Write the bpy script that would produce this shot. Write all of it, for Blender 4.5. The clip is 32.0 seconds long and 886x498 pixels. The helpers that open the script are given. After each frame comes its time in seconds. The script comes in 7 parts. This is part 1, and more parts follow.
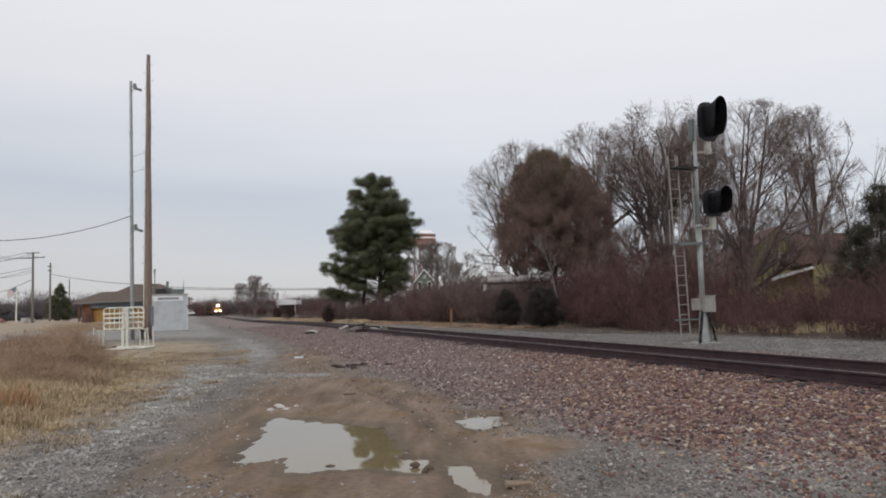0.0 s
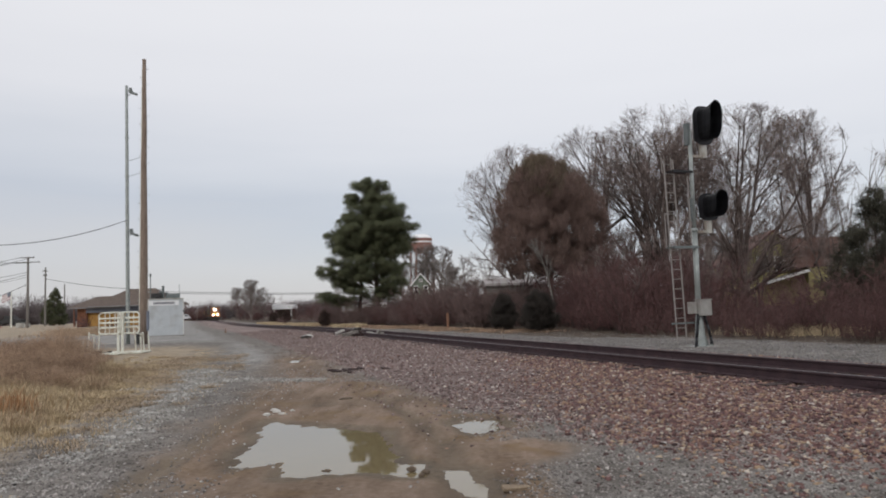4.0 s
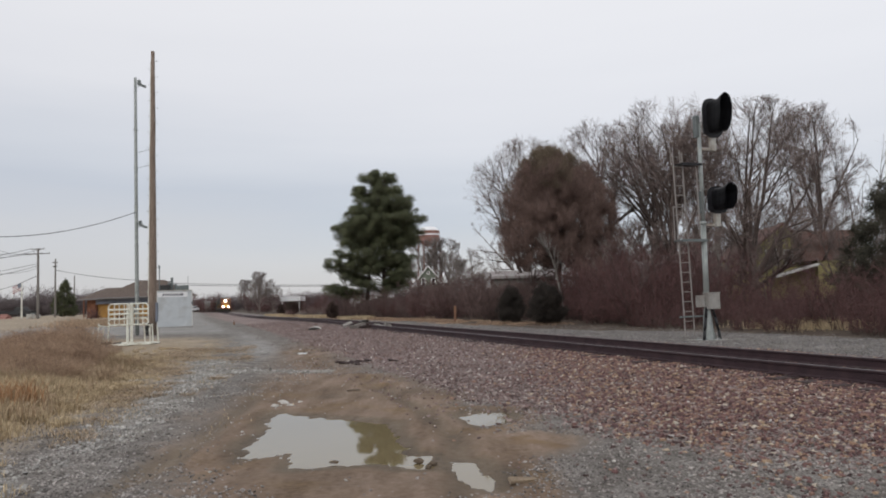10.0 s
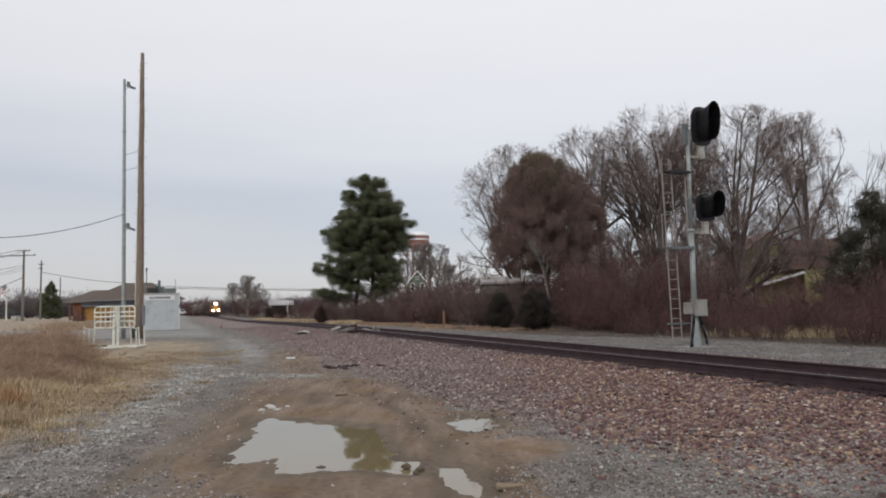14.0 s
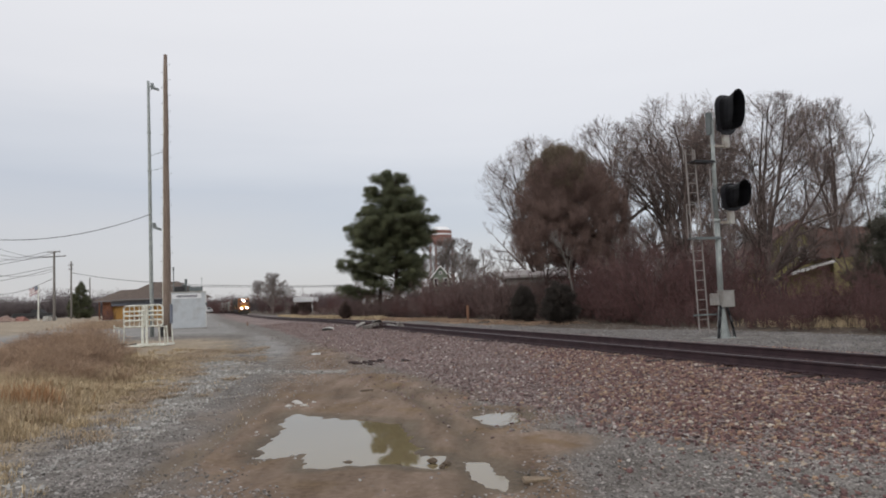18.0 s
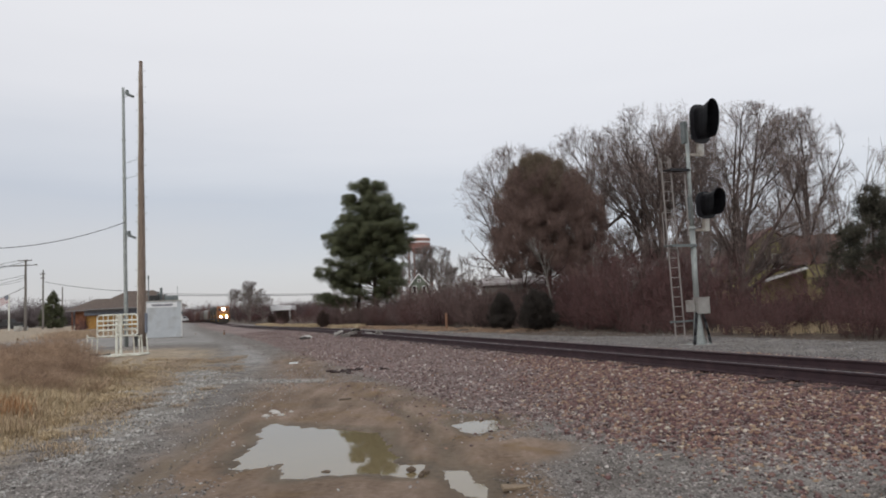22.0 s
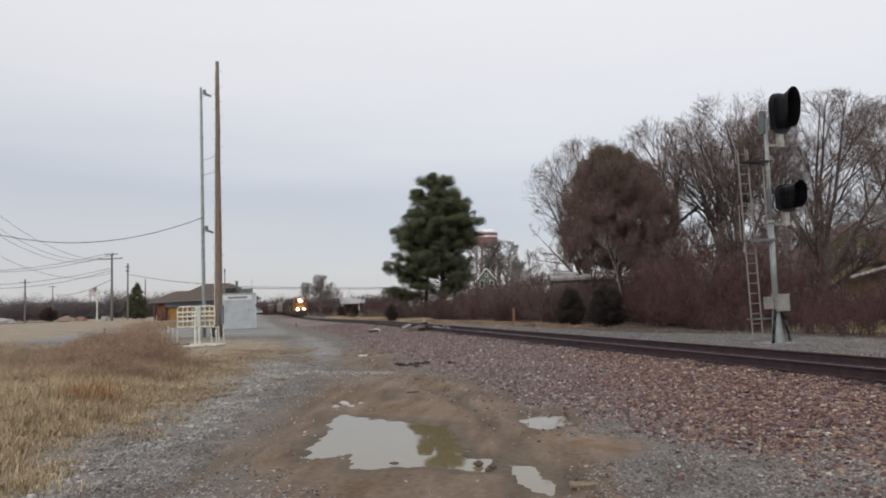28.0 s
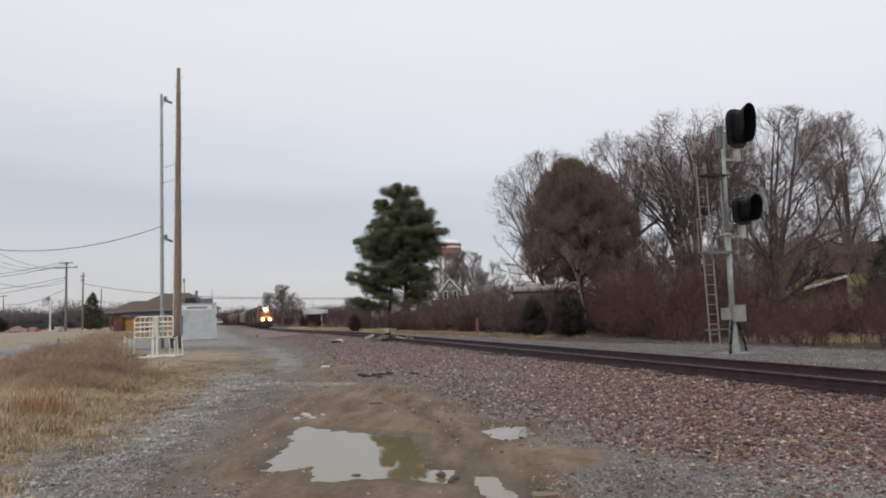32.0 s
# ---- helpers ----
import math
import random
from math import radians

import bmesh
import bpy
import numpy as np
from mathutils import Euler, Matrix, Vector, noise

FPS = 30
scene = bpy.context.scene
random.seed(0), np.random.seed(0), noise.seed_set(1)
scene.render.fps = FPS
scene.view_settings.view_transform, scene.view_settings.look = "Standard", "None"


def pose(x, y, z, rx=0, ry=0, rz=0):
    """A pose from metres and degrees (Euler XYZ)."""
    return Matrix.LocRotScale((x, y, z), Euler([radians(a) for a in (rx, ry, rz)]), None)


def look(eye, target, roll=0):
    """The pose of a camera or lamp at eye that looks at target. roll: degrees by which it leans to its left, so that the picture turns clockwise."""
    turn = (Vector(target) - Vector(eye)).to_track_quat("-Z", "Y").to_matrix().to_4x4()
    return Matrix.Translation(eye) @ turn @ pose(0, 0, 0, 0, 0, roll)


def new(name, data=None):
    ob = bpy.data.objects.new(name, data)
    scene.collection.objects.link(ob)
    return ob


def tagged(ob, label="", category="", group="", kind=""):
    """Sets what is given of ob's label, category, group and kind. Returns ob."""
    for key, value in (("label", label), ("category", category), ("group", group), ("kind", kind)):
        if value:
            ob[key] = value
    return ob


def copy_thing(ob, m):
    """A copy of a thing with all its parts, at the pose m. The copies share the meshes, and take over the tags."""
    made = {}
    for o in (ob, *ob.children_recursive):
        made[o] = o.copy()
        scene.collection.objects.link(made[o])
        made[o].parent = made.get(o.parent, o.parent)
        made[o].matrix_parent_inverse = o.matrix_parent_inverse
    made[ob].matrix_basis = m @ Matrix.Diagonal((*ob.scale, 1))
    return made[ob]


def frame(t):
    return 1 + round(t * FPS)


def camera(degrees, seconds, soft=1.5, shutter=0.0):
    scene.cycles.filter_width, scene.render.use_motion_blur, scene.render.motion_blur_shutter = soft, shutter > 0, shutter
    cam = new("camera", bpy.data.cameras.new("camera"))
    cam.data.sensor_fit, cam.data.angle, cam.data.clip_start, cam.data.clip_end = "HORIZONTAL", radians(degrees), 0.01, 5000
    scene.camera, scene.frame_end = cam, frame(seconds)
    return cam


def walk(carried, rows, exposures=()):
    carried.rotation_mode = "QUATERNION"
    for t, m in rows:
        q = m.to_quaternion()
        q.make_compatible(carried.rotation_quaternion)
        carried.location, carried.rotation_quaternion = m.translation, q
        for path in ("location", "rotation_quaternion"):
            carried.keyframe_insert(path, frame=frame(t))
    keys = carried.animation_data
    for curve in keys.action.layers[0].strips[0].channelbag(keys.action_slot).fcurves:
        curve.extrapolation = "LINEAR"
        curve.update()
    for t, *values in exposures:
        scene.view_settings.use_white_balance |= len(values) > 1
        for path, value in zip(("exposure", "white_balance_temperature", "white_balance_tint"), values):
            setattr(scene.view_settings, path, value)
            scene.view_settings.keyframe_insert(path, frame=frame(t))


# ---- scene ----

# ---- camera and its way: hand-held on one spot, turning a little ----
EYE = (0.0, 0.0, 1.55)
TURNS = [
    (0.0, 4.50, 2.00, -0.00), (0.5, 4.54, 2.14, -0.15), (1.0, 4.63, 1.95, -0.38), (1.5, 4.95, 2.59, -0.41), 
    (2.0, 4.76, 1.91, 0.12), (2.5, 4.83, 2.00, 0.03), (4.5, 4.81, 2.11, -0.32), (5.0, 4.91, 1.96, 0.67), 
    (5.5, 4.98, 1.63, 1.35), (6.0, 4.68, 2.06, 1.95), (6.5, 4.47, 2.15, 2.08), (7.0, 4.50, 1.51, 1.72), 
    (7.5, 4.56, 2.20, 1.53), (8.0, 4.36, 2.02, 1.35), (8.5, 4.27, 1.67, 1.27), (9.0, 4.23, 1.73, 0.93), 
    (9.5, 4.23, 1.93, 0.82), (10.0, 4.23, 1.92, 0.31), (10.5, 4.36, 2.09, 0.10), (11.0, 4.38, 2.22, -0.06), 
    (11.5, 4.33, 1.95, -0.18), (12.0, 4.38, 2.26, -0.33), (12.5, 4.41, 2.32, -0.89), (13.0, 4.49, 2.45, -1.06), 
    (13.5, 4.40, 2.88, -1.21), (14.0, 4.62, 1.49, -0.59), (14.5, 5.28, 1.77, 0.81), (15.0, 5.36, 1.86, 1.23), 
    (15.5, 5.14, 2.36, 1.56), (17.5, 4.56, 2.94, 1.54), (18.0, 4.25, 2.28, 1.32), (18.5, 4.30, 2.96, 1.12), 
    (19.0, 4.34, 2.83, 0.89), (19.5, 4.34, 3.15, 0.46), (20.0, 4.40, 3.13, 0.27), (20.5, 4.60, 3.31, 0.06), 
    (21.0, 4.66, 3.20, -0.21), (21.5, 4.72, 2.95, -0.33), (22.0, 4.81, 2.53, -0.41), (22.5, 4.79, 2.37, -0.60), 
    (23.0, 4.78, 2.53, -0.84), (23.5, 4.70, 2.45, -1.08), (24.0, 4.60, 2.71, -1.15), (24.5, 4.70, 3.44, -1.21), 
    (25.0, 4.83, 3.08, -1.26), (25.5, 5.04, 2.85, -1.06), (26.0, 4.86, 1.59, 0.55), (26.5, 3.73, 2.42, 3.67), 
    (28.5, 4.85, 1.99, 5.05), (29.0, 4.91, 1.76, 4.26), (29.5, 4.91, 1.81, 3.73), (30.0, 5.56, 2.02, 3.70), 
    (30.5, 5.45, 1.86, 3.22), (31.0, 5.42, 1.74, 2.89), (31.5, 5.49, 1.78, 2.35), (32.0, 5.32, 1.95, 2.08),
]
cam = camera(64.1, 32.0, soft=1.9)
walk(cam, [(t, pose(*EYE, 90 + up, lean, yaw)) for t, up, lean, yaw in TURNS])

# ---- sky: a closed grey overcast with a thinner, bluer strip low down ----
world = bpy.data.worlds.new("overcast")
scene.world = world
world.use_nodes = True
wn, wl = world.node_tree.nodes, world.node_tree.links
wn.clear()
w_out = wn.new("ShaderNodeOutputWorld")
w_bg = wn.new("ShaderNodeBackground")
w_sky = wn.new("ShaderNodeTexSky")
w_sky.sky_type = "NISHITA"
w_sky.sun_disc = False
w_sky.sun_elevation, w_sky.sun_rotation = radians(32), radians(200)
w_tc = wn.new("ShaderNodeTexCoord")
w_map = wn.new("ShaderNodeMapping")
w_map.inputs["Scale"].default_value = (1.2, 1.2, 9.0)
w_noise = wn.new("ShaderNodeTexNoise")
w_noise.inputs["Scale"].default_value = 1.5
w_noise.inputs["Detail"].default_value = 5
w_noise.inputs["Roughness"].default_value = 0.5
w_sep = wn.new("ShaderNodeSeparateXYZ")
w_amp = wn.new("ShaderNodeMath")
w_amp.operation = "MULTIPLY_ADD"
w_amp.inputs[1].default_value, w_amp.inputs[2].default_value = 0.12, -0.06
w_add = wn.new("ShaderNodeMath")
w_ramp = wn.new("ShaderNodeValToRGB")
for pos, col in ((0.0, (0.53, 0.525, 0.55)), (0.06, (0.55, 0.55, 0.58)), (0.115, (0.510, 0.533, 0.588)), (0.17, (0.595, 0.610, 0.652)),
                 (0.26, (0.715, 0.714, 0.74)), (0.42, (0.80, 0.795, 0.813)), (1.0, (0.88, 0.87, 0.88))):
    if pos in (0.0, 1.0):
        e = w_ramp.color_ramp.elements[0 if pos == 0.0 else -1]
    else:
        e = w_ramp.color_ramp.elements.new(pos)
    e.position, e.color = pos, (*col, 1)
w_mul = wn.new("ShaderNodeMix")
w_mul.data_type, w_mul.blend_type = "RGBA", "ADD"
w_mul.inputs[0].default_value = 0.015
w_bg.inputs["Strength"].default_value = SKY = 1.0
wl.new(w_tc.outputs["Generated"], w_map.inputs["Vector"])
wl.new(w_map.outputs[0], w_noise.inputs["Vector"])
wl.new(w_tc.outputs["Generated"], w_sep.inputs[0])
wl.new(w_noise.outputs[0], w_amp.inputs[0])
w_side = wn.new("ShaderNodeMath")
w_side.operation = "MULTIPLY_ADD"
w_side.inputs[1].default_value = 0.10
wl.new(w_sep.outputs["X"], w_side.inputs[0])
wl.new(w_sep.outputs["Z"], w_side.inputs[2])
wl.new(w_side.outputs[0], w_add.inputs[0])
wl.new(w_amp.outputs[0], w_add.inputs[1])
wl.new(w_add.outputs[0], w_ramp.inputs[0])
wl.new(w_ramp.outputs[0], w_mul.inputs[6])
wl.new(w_sky.outputs[0], w_mul.inputs[7])
wl.new(w_mul.outputs[2], w_bg.inputs["Color"])
wl.new(w_bg.outputs[0], w_out.inputs["Surface"])

sun = new("sun", bpy.data.lights.new("sun", "SUN"))
sun.data.energy, sun.data.angle, sun.data.color = 0.6, radians(25), (1.0, 0.97, 0.93)
sun.matrix_world = look((-20, -40, 30), (0, 20, 0))
scene.view_settings.exposure = 0.0


# ---- materials ----
def material(name, a, b, scale=6.0, rough=0.85, bump=0.3, metal=0.0, fine=14.0, mixpos=(0.35, 0.65), island=0.0, spec=0.4, stretch=(1, 1, 1), dirt=None):
    """Two colours mixed by noise at two scales, with fine relief; island: brightness spread from piece to piece."""
    m = bpy.data.materials.new(name)
    m.use_nodes = True
    n, l = m.node_tree.nodes, m.node_tree.links
    p = n["Principled BSDF"]
    p.inputs["Roughness"].default_value, p.inputs["Metallic"].default_value = rough, metal
    p.inputs["Specular IOR Level"].default_value = spec
    tc, mp = n.new("ShaderNodeTexCoord"), n.new("ShaderNodeMapping")
    mp.inputs["Scale"].default_value = stretch
    l.new(tc.outputs["Object"], mp.inputs[0])
    big, small = n.new("ShaderNodeTexNoise"), n.new("ShaderNodeTexNoise")
    big.inputs["Scale"].default_value, small.inputs["Scale"].default_value = scale, scale * fine
    big.inputs["Detail"].default_value, small.inputs["Detail"].default_value = 6, 4
    l.new(mp.outputs[0], big.inputs["Vector"])
    l.new(mp.outputs[0], small.inputs["Vector"])
    mean = n.new("ShaderNodeMath")
    mean.operation = "MULTIPLY_ADD"
    mean.inputs[1].default_value = 0.45
    half = n.new("ShaderNodeMath")
    half.operation = "MULTIPLY"
    half.inputs[1].default_value = 0.55
    l.new(big.outputs[0], half.inputs[0])
    l.new(small.outputs[0], mean.inputs[0])
    l.new(half.outputs[0], mean.inputs[2])
    ramp = n.new("ShaderNodeValToRGB")
    ramp.color_ramp.elements[0].position, ramp.color_ramp.elements[1].position = mixpos
    ramp.color_ramp.elements[0].color, ramp.color_ramp.elements[1].color = (*a, 1), (*b, 1)
    l.new(mean.outputs[0], ramp.inputs[0])
    colour = ramp.outputs[0]
    if dirt:
        spots = n.new("ShaderNodeTexNoise")
        spots.inputs["Scale"].default_value, spots.inputs["Detail"].default_value = scale * 0.4, 8
        l.new(mp.outputs[0], spots.inputs["Vector"])
        dr = n.new("ShaderNodeValToRGB")
        dr.color_ramp.elements[0].position, dr.color_ramp.elements[1].position = 0.5, 0.72
        l.new(spots.outputs[0], dr.inputs[0])
        mx = n.new("ShaderNodeMix")
        mx.data_type = "RGBA"
        mx.inputs[7].default_value = (*dirt, 1)
        l.new(dr.outputs[0], mx.inputs[0])
        l.new(colour, mx.inputs[6])
        colour = mx.outputs[2]
    if island:
        geo = n.new("ShaderNodeNewGeometry")
        hsv = n.new("ShaderNodeHueSaturation")
        vr = n.new("ShaderNodeMapRange")
        vr.inputs["To Min"].default_value, vr.inputs["To Max"].default_value = 1 - island, 1 + island
        l.new(geo.outputs["Random Per Island"], vr.inputs[0])
        l.new(vr.outputs[0], hsv.inputs["Value"])
        l.new(colour, hsv.inputs["Color"])
        colour = hsv.outputs[0]
    l.new(colour, p.inputs["Base Color"])
    if bump:
        bm = n.new("ShaderNodeBump")
        bm.inputs["Strength"].default_value, bm.inputs["Distance"].default_value = bump, 0.02
        l.new(small.outputs[0], bm.inputs["Height"])
        l.new(bm.outputs[0], p.inputs["Normal"])
    return m


def stone_mix(name, stops):
    """Each stone takes one colour out of a ramp of stone colours."""
    m = material(name, (0.5, 0.5, 0.5), (1.0, 1.0, 1.0), 8.0, 0.9, 0.4)
    n, l = m.node_tree.nodes, m.node_tree.links
    geo, r, mx = n.new("ShaderNodeNewGeometry"), n.new("ShaderNodeValToRGB"), n.new("ShaderNodeMix")
    for k, (pos, col) in enumerate(stops):
        el = r.color_ramp.elements[k] if k < 2 else r.color_ramp.elements.new(pos)
        el.position, el.color = pos, (*col, 1)
    mx.data_type, mx.blend_type = "RGBA", "MULTIPLY"
    mx.inputs[0].default_value = 1.0
    p = n["Principled BSDF"]
    old = p.inputs["Base Color"].links[0].from_socket
    l.new(geo.outputs["Random Per Island"], r.inputs[0])
    l.new(r.outputs[0], mx.inputs[6])
    l.new(old, mx.inputs[7])
    l.new(mx.outputs[2], p.inputs["Base Color"])
    return m


STONE_RED = stone_mix("mixed ballast stone", ((0.0, (0.085, 0.048, 0.048)), (0.3, (0.200, 0.110, 0.105)), (0.62, (0.295, 0.170, 0.153)), (0.80, (0.42, 0.262, 0.180)), (0.92, (0.52, 0.38, 0.250)), (1.0, (0.78, 0.71, 0.60))))


STONE_MAUVE = stone_mix("mauve ballast stone", ((0.0, (0.105, 0.067, 0.063)), (0.3, (0.210, 0.146, 0.136)), (0.62, (0.300, 0.222, 0.206)), (0.82, (0.41, 0.315, 0.295)), (0.94, (0.52, 0.43, 0.39)), (1.0, (0.74, 0.70, 0.65))))


def glow(name, colour, strength):
    m = bpy.data.materials.new(name)
    m.use_nodes = True
    p = m.node_tree.nodes["Principled BSDF"]
    p.inputs["Base Color"].default_value = (*colour, 1)
    p.inputs["Emission Color"].default_value = (*colour, 1)
    p.inputs["Emission Strength"].default_value = strength
    return m


GALV = material("galvanised steel", (0.25, 0.275, 0.27), (0.40, 0.43, 0.415), 5, 0.5, 0.1, 0.4)
GALV_DARK = material("weathered steel", (0.11, 0.13, 0.13), (0.2, 0.22, 0.22), 5, 0.6, 0.15, 0.3)
CASE = material("grey painted case", (0.36, 0.36, 0.33), (0.5, 0.49, 0.45), 4, 0.6, 0.05, dirt=(0.25, 0.2, 0.16))
CASE_GREY = material("grey weathered case paint", (0.25, 0.243, 0.23), (0.37, 0.358, 0.338), 4, 0.6, 0.05, dirt=(0.19, 0.16, 0.14))
LADDER = material("dull ladder steel", (0.23, 0.208, 0.194), (0.35, 0.322, 0.305), 5, 0.6, 0.1, 0.3)
BLACK = material("black painted metal", (0.008, 0.008, 0.010), (0.02, 0.02, 0.024), 6, 0.45, 0.08)
LENS = material("signal lens glass", (0.01, 0.012, 0.012), (0.03, 0.03, 0.03), 6, 0.12, 0.0, spec=0.7)
CONCRETE = material("weathered concrete", (0.20, 0.19, 0.175), (0.34, 0.32, 0.295), 4, 0.9, 0.4)
MUD_LUMP = material("wet brown earth", (0.075, 0.055, 0.038), (0.15, 0.112, 0.080), 6, 0.8, 0.5)
SLAB = material("muddy buff sandstone", (0.17, 0.125, 0.085), (0.31, 0.24, 0.165), 5, 0.9, 0.5)
POLE_WOOD = material("weathered pole wood", (0.145, 0.108, 0.086), (0.31, 0.246, 0.202), 3, 0.9, 0.6, stretch=(6, 6, 0.5))
GREY_WOOD = material("grey pole wood", (0.12, 0.11, 0.10), (0.24, 0.22, 0.20), 3, 0.9, 0.4, stretch=(5, 5, 0.4))
WHITE = material("white enamel", (0.62, 0.63, 0.56), (0.78, 0.79, 0.72), 5, 0.5, 0.08, dirt=(0.42, 0.36, 0.27))
WHITE_SIDING = material("pale steel siding", (0.50, 0.53, 0.55), (0.62, 0.65, 0.67), 2.0, 0.55, 0.05, dirt=(0.40, 0.40, 0.39))
SIGN_WHITE = material("sign white", (0.78, 0.79, 0.80), (0.86, 0.86, 0.86), 3, 0.5, 0.0)
SIGN_INK = material("sign ink", (0.10, 0.10, 0.12), (0.2, 0.2, 0.22), 5, 0.6, 0.0)
RAIL_SIDE = material("rusty rail", (0.026, 0.014, 0.018), (0.060, 0.033, 0.037), 4, 0.75, 0.4)
RAIL_TOP = material("worn rail head", (0.065, 0.052, 0.056), (0.13, 0.11, 0.115), 3, 0.42, 0.03, 0.5, stretch=(1, 0.3, 1))
TIE = material("creosoted tie wood", (0.028, 0.018, 0.018), (0.068, 0.046, 0.043), 4, 0.9, 0.6)
BARK = material("grey bark", (0.098, 0.078, 0.071), (0.225, 0.185, 0.168), 3, 0.95, 0.6, island=0.35)
BARK_LIMB = material("dark limb bark", (0.062, 0.046, 0.041), (0.150, 0.117, 0.104), 3, 0.95, 0.5, island=0.35)
BARK_DARK = material("brown bark", (0.050, 0.036, 0.032), (0.11, 0.080, 0.068), 3, 0.95, 0.6, island=0.35)
TWIG = material("bare brown twigs", (0.125, 0.092, 0.083), (0.265, 0.208, 0.190), 0.6, 0.95, 0.0, island=0.45)
TWIG_RED = material("reddish thicket twigs", (0.078, 0.038, 0.037), (0.158, 0.084, 0.079), 0.45, 0.95, 0.0, island=0.45)
TWIG_MAUVE = material("mauve-brown thicket twigs", (0.105, 0.068, 0.062), (0.195, 0.133, 0.122), 0.45, 0.95, 0.0, island=0.45)
TWIG_FAR = material("distant grey-brown twigs", (0.095, 0.077, 0.080), (0.165, 0.138, 0.138), 0.2, 0.95, 0.0, island=0.3)
TWIG_PALE = material("pale grey twigs", (0.17, 0.145, 0.135), (0.28, 0.25, 0.235), 0.6, 0.95, 0.0, island=0.4)
NEEDLE = material("pine needles", (0.048, 0.056, 0.028), (0.130, 0.138, 0.070), 0.8, 0.7, 0.0, island=0.5)
CEDAR = material("dark cedar sprays", (0.020, 0.016, 0.013), (0.047, 0.037, 0.030), 0.8, 0.8, 0.0, island=0.5)
CEDAR_GREEN = material("green cedar sprays", (0.034, 0.034, 0.024), (0.084, 0.077, 0.055), 0.8, 0.8, 0.0, island=0.5)
WINTER = material("dark brown evergreen sprays", (0.040, 0.025, 0.021), (0.085, 0.055, 0.045), 0.8, 0.85, 0.0, island=0.5)
CEDAR_BROWN = material("winter-browned cedar sprays", (0.110, 0.070, 0.059), (0.194, 0.128, 0.108), 0.3, 0.85, 0.0, island=0.35)
CEDAR_OLIVE = material("olive-brown cedar sprays", (0.095, 0.072, 0.050), (0.165, 0.128, 0.088), 0.5, 0.85, 0.0, island=0.4)
STRAW = material("dry straw grass", (0.36, 0.275, 0.170), (0.60, 0.485, 0.32), 0.5, 0.9, 0.0, island=0.4)
WEED_DARK = material("dark rusty dead weeds", (0.21, 0.135, 0.092), (0.50, 0.355, 0.245), 0.9, 0.95, 0.0, island=0.4)
RUST_WEED = material("rust-orange dead weeds", (0.26, 0.140, 0.070), (0.45, 0.265, 0.140), 0.8, 0.95, 0.0, island=0.4)
TURF = material("matted brown turf", (0.27, 0.205, 0.145), (0.46, 0.365, 0.262), 0.7, 0.95, 0.0, island=0.4)
WEED = material("dead brown weeds", (0.27, 0.19, 0.125), (0.50, 0.38, 0.262), 0.5, 0.95, 0.0, island=0.4)
STONE_GREY = material("grey limestone gravel", (0.143, 0.127, 0.117), (0.34, 0.313, 0.294), 1.2, 0.9, 0.3, island=0.6)
STONE_PALE = material("pale limestone", (0.25, 0.24, 0.222), (0.46, 0.445, 0.42), 3, 0.9, 0.4, island=0.4)
STONE_PAD = material("dull grey pad gravel", (0.125, 0.117, 0.115), (0.27, 0.258, 0.254), 1.2, 0.9, 0.3, island=0.5)
ROOF_BROWN = material("brown shingle", (0.085, 0.065, 0.055), (0.15, 0.115, 0.095), 3, 0.95, 0.5)
ROOF_RED = material("faded red-brown shingle", (0.15, 0.085, 0.072), (0.24, 0.145, 0.125), 3, 0.95, 0.5)
ROOF_PALE = material("pale felt roofing", (0.36, 0.33, 0.325), (0.47, 0.435, 0.425), 3, 0.9, 0.3)
ROOF_GREY = material("grey shingle", (0.16, 0.15, 0.15), (0.25, 0.24, 0.235), 3, 0.95, 0.5)
WALL_ORANGE = material("ochre timber cladding", (0.35, 0.19, 0.055), (0.48, 0.27, 0.08), 2, 0.8, 0.2)
WALL_BRICK = material("red-brown brick", (0.17, 0.075, 0.045), (0.27, 0.125, 0.075), 2, 0.9, 0.3)
WALL_SLATE = material("blue-grey fascia", (0.15, 0.17, 0.21), (0.22, 0.24, 0.29), 2, 0.7, 0.1)
WALL_YELLOW = material("pale yellow siding", (0.34, 0.305, 0.125), (0.43, 0.39, 0.175), 2, 0.8, 0.15)
WALL_GREEN = material("sage green siding", (0.17, 0.21, 0.16), (0.23, 0.27, 0.21), 2, 0.8, 0.15)
TRIM = material("white trim", (0.62, 0.62, 0.60), (0.75, 0.75, 0.73), 3, 0.6, 0.05)
PANE = material("dark window glass", (0.02, 0.024, 0.03), (0.04, 0.045, 0.05), 3, 0.1, 0.0, spec=0.6)
RUST_RED = material("faded red paint", (0.25, 0.115, 0.092), (0.33, 0.175, 0.146), 0.3, 0.7, 0.1)
FLAG_RED = material("faded flag red", (0.26, 0.10, 0.11), (0.40, 0.18, 0.18), 2, 0.8, 0.0)
SPOIL = material("reddish spoil", (0.22, 0.15, 0.125), (0.36, 0.265, 0.225), 1.5, 0.95, 0.5)
WIRE = material("cable sheath", (0.02, 0.02, 0.022), (0.05, 0.05, 0.052), 5, 0.7, 0.0)
LOCO_ORANGE = material("orange locomotive paint", (0.20, 0.072, 0.022), (0.29, 0.108, 0.030), 0.6, 0.5, 0.05, dirt=(0.22, 0.10, 0.05))
LOCO_YELLOW = material("yellow locomotive stripe", (0.65, 0.36, 0.03), (0.75, 0.45, 0.05), 0.6, 0.5, 0.05)
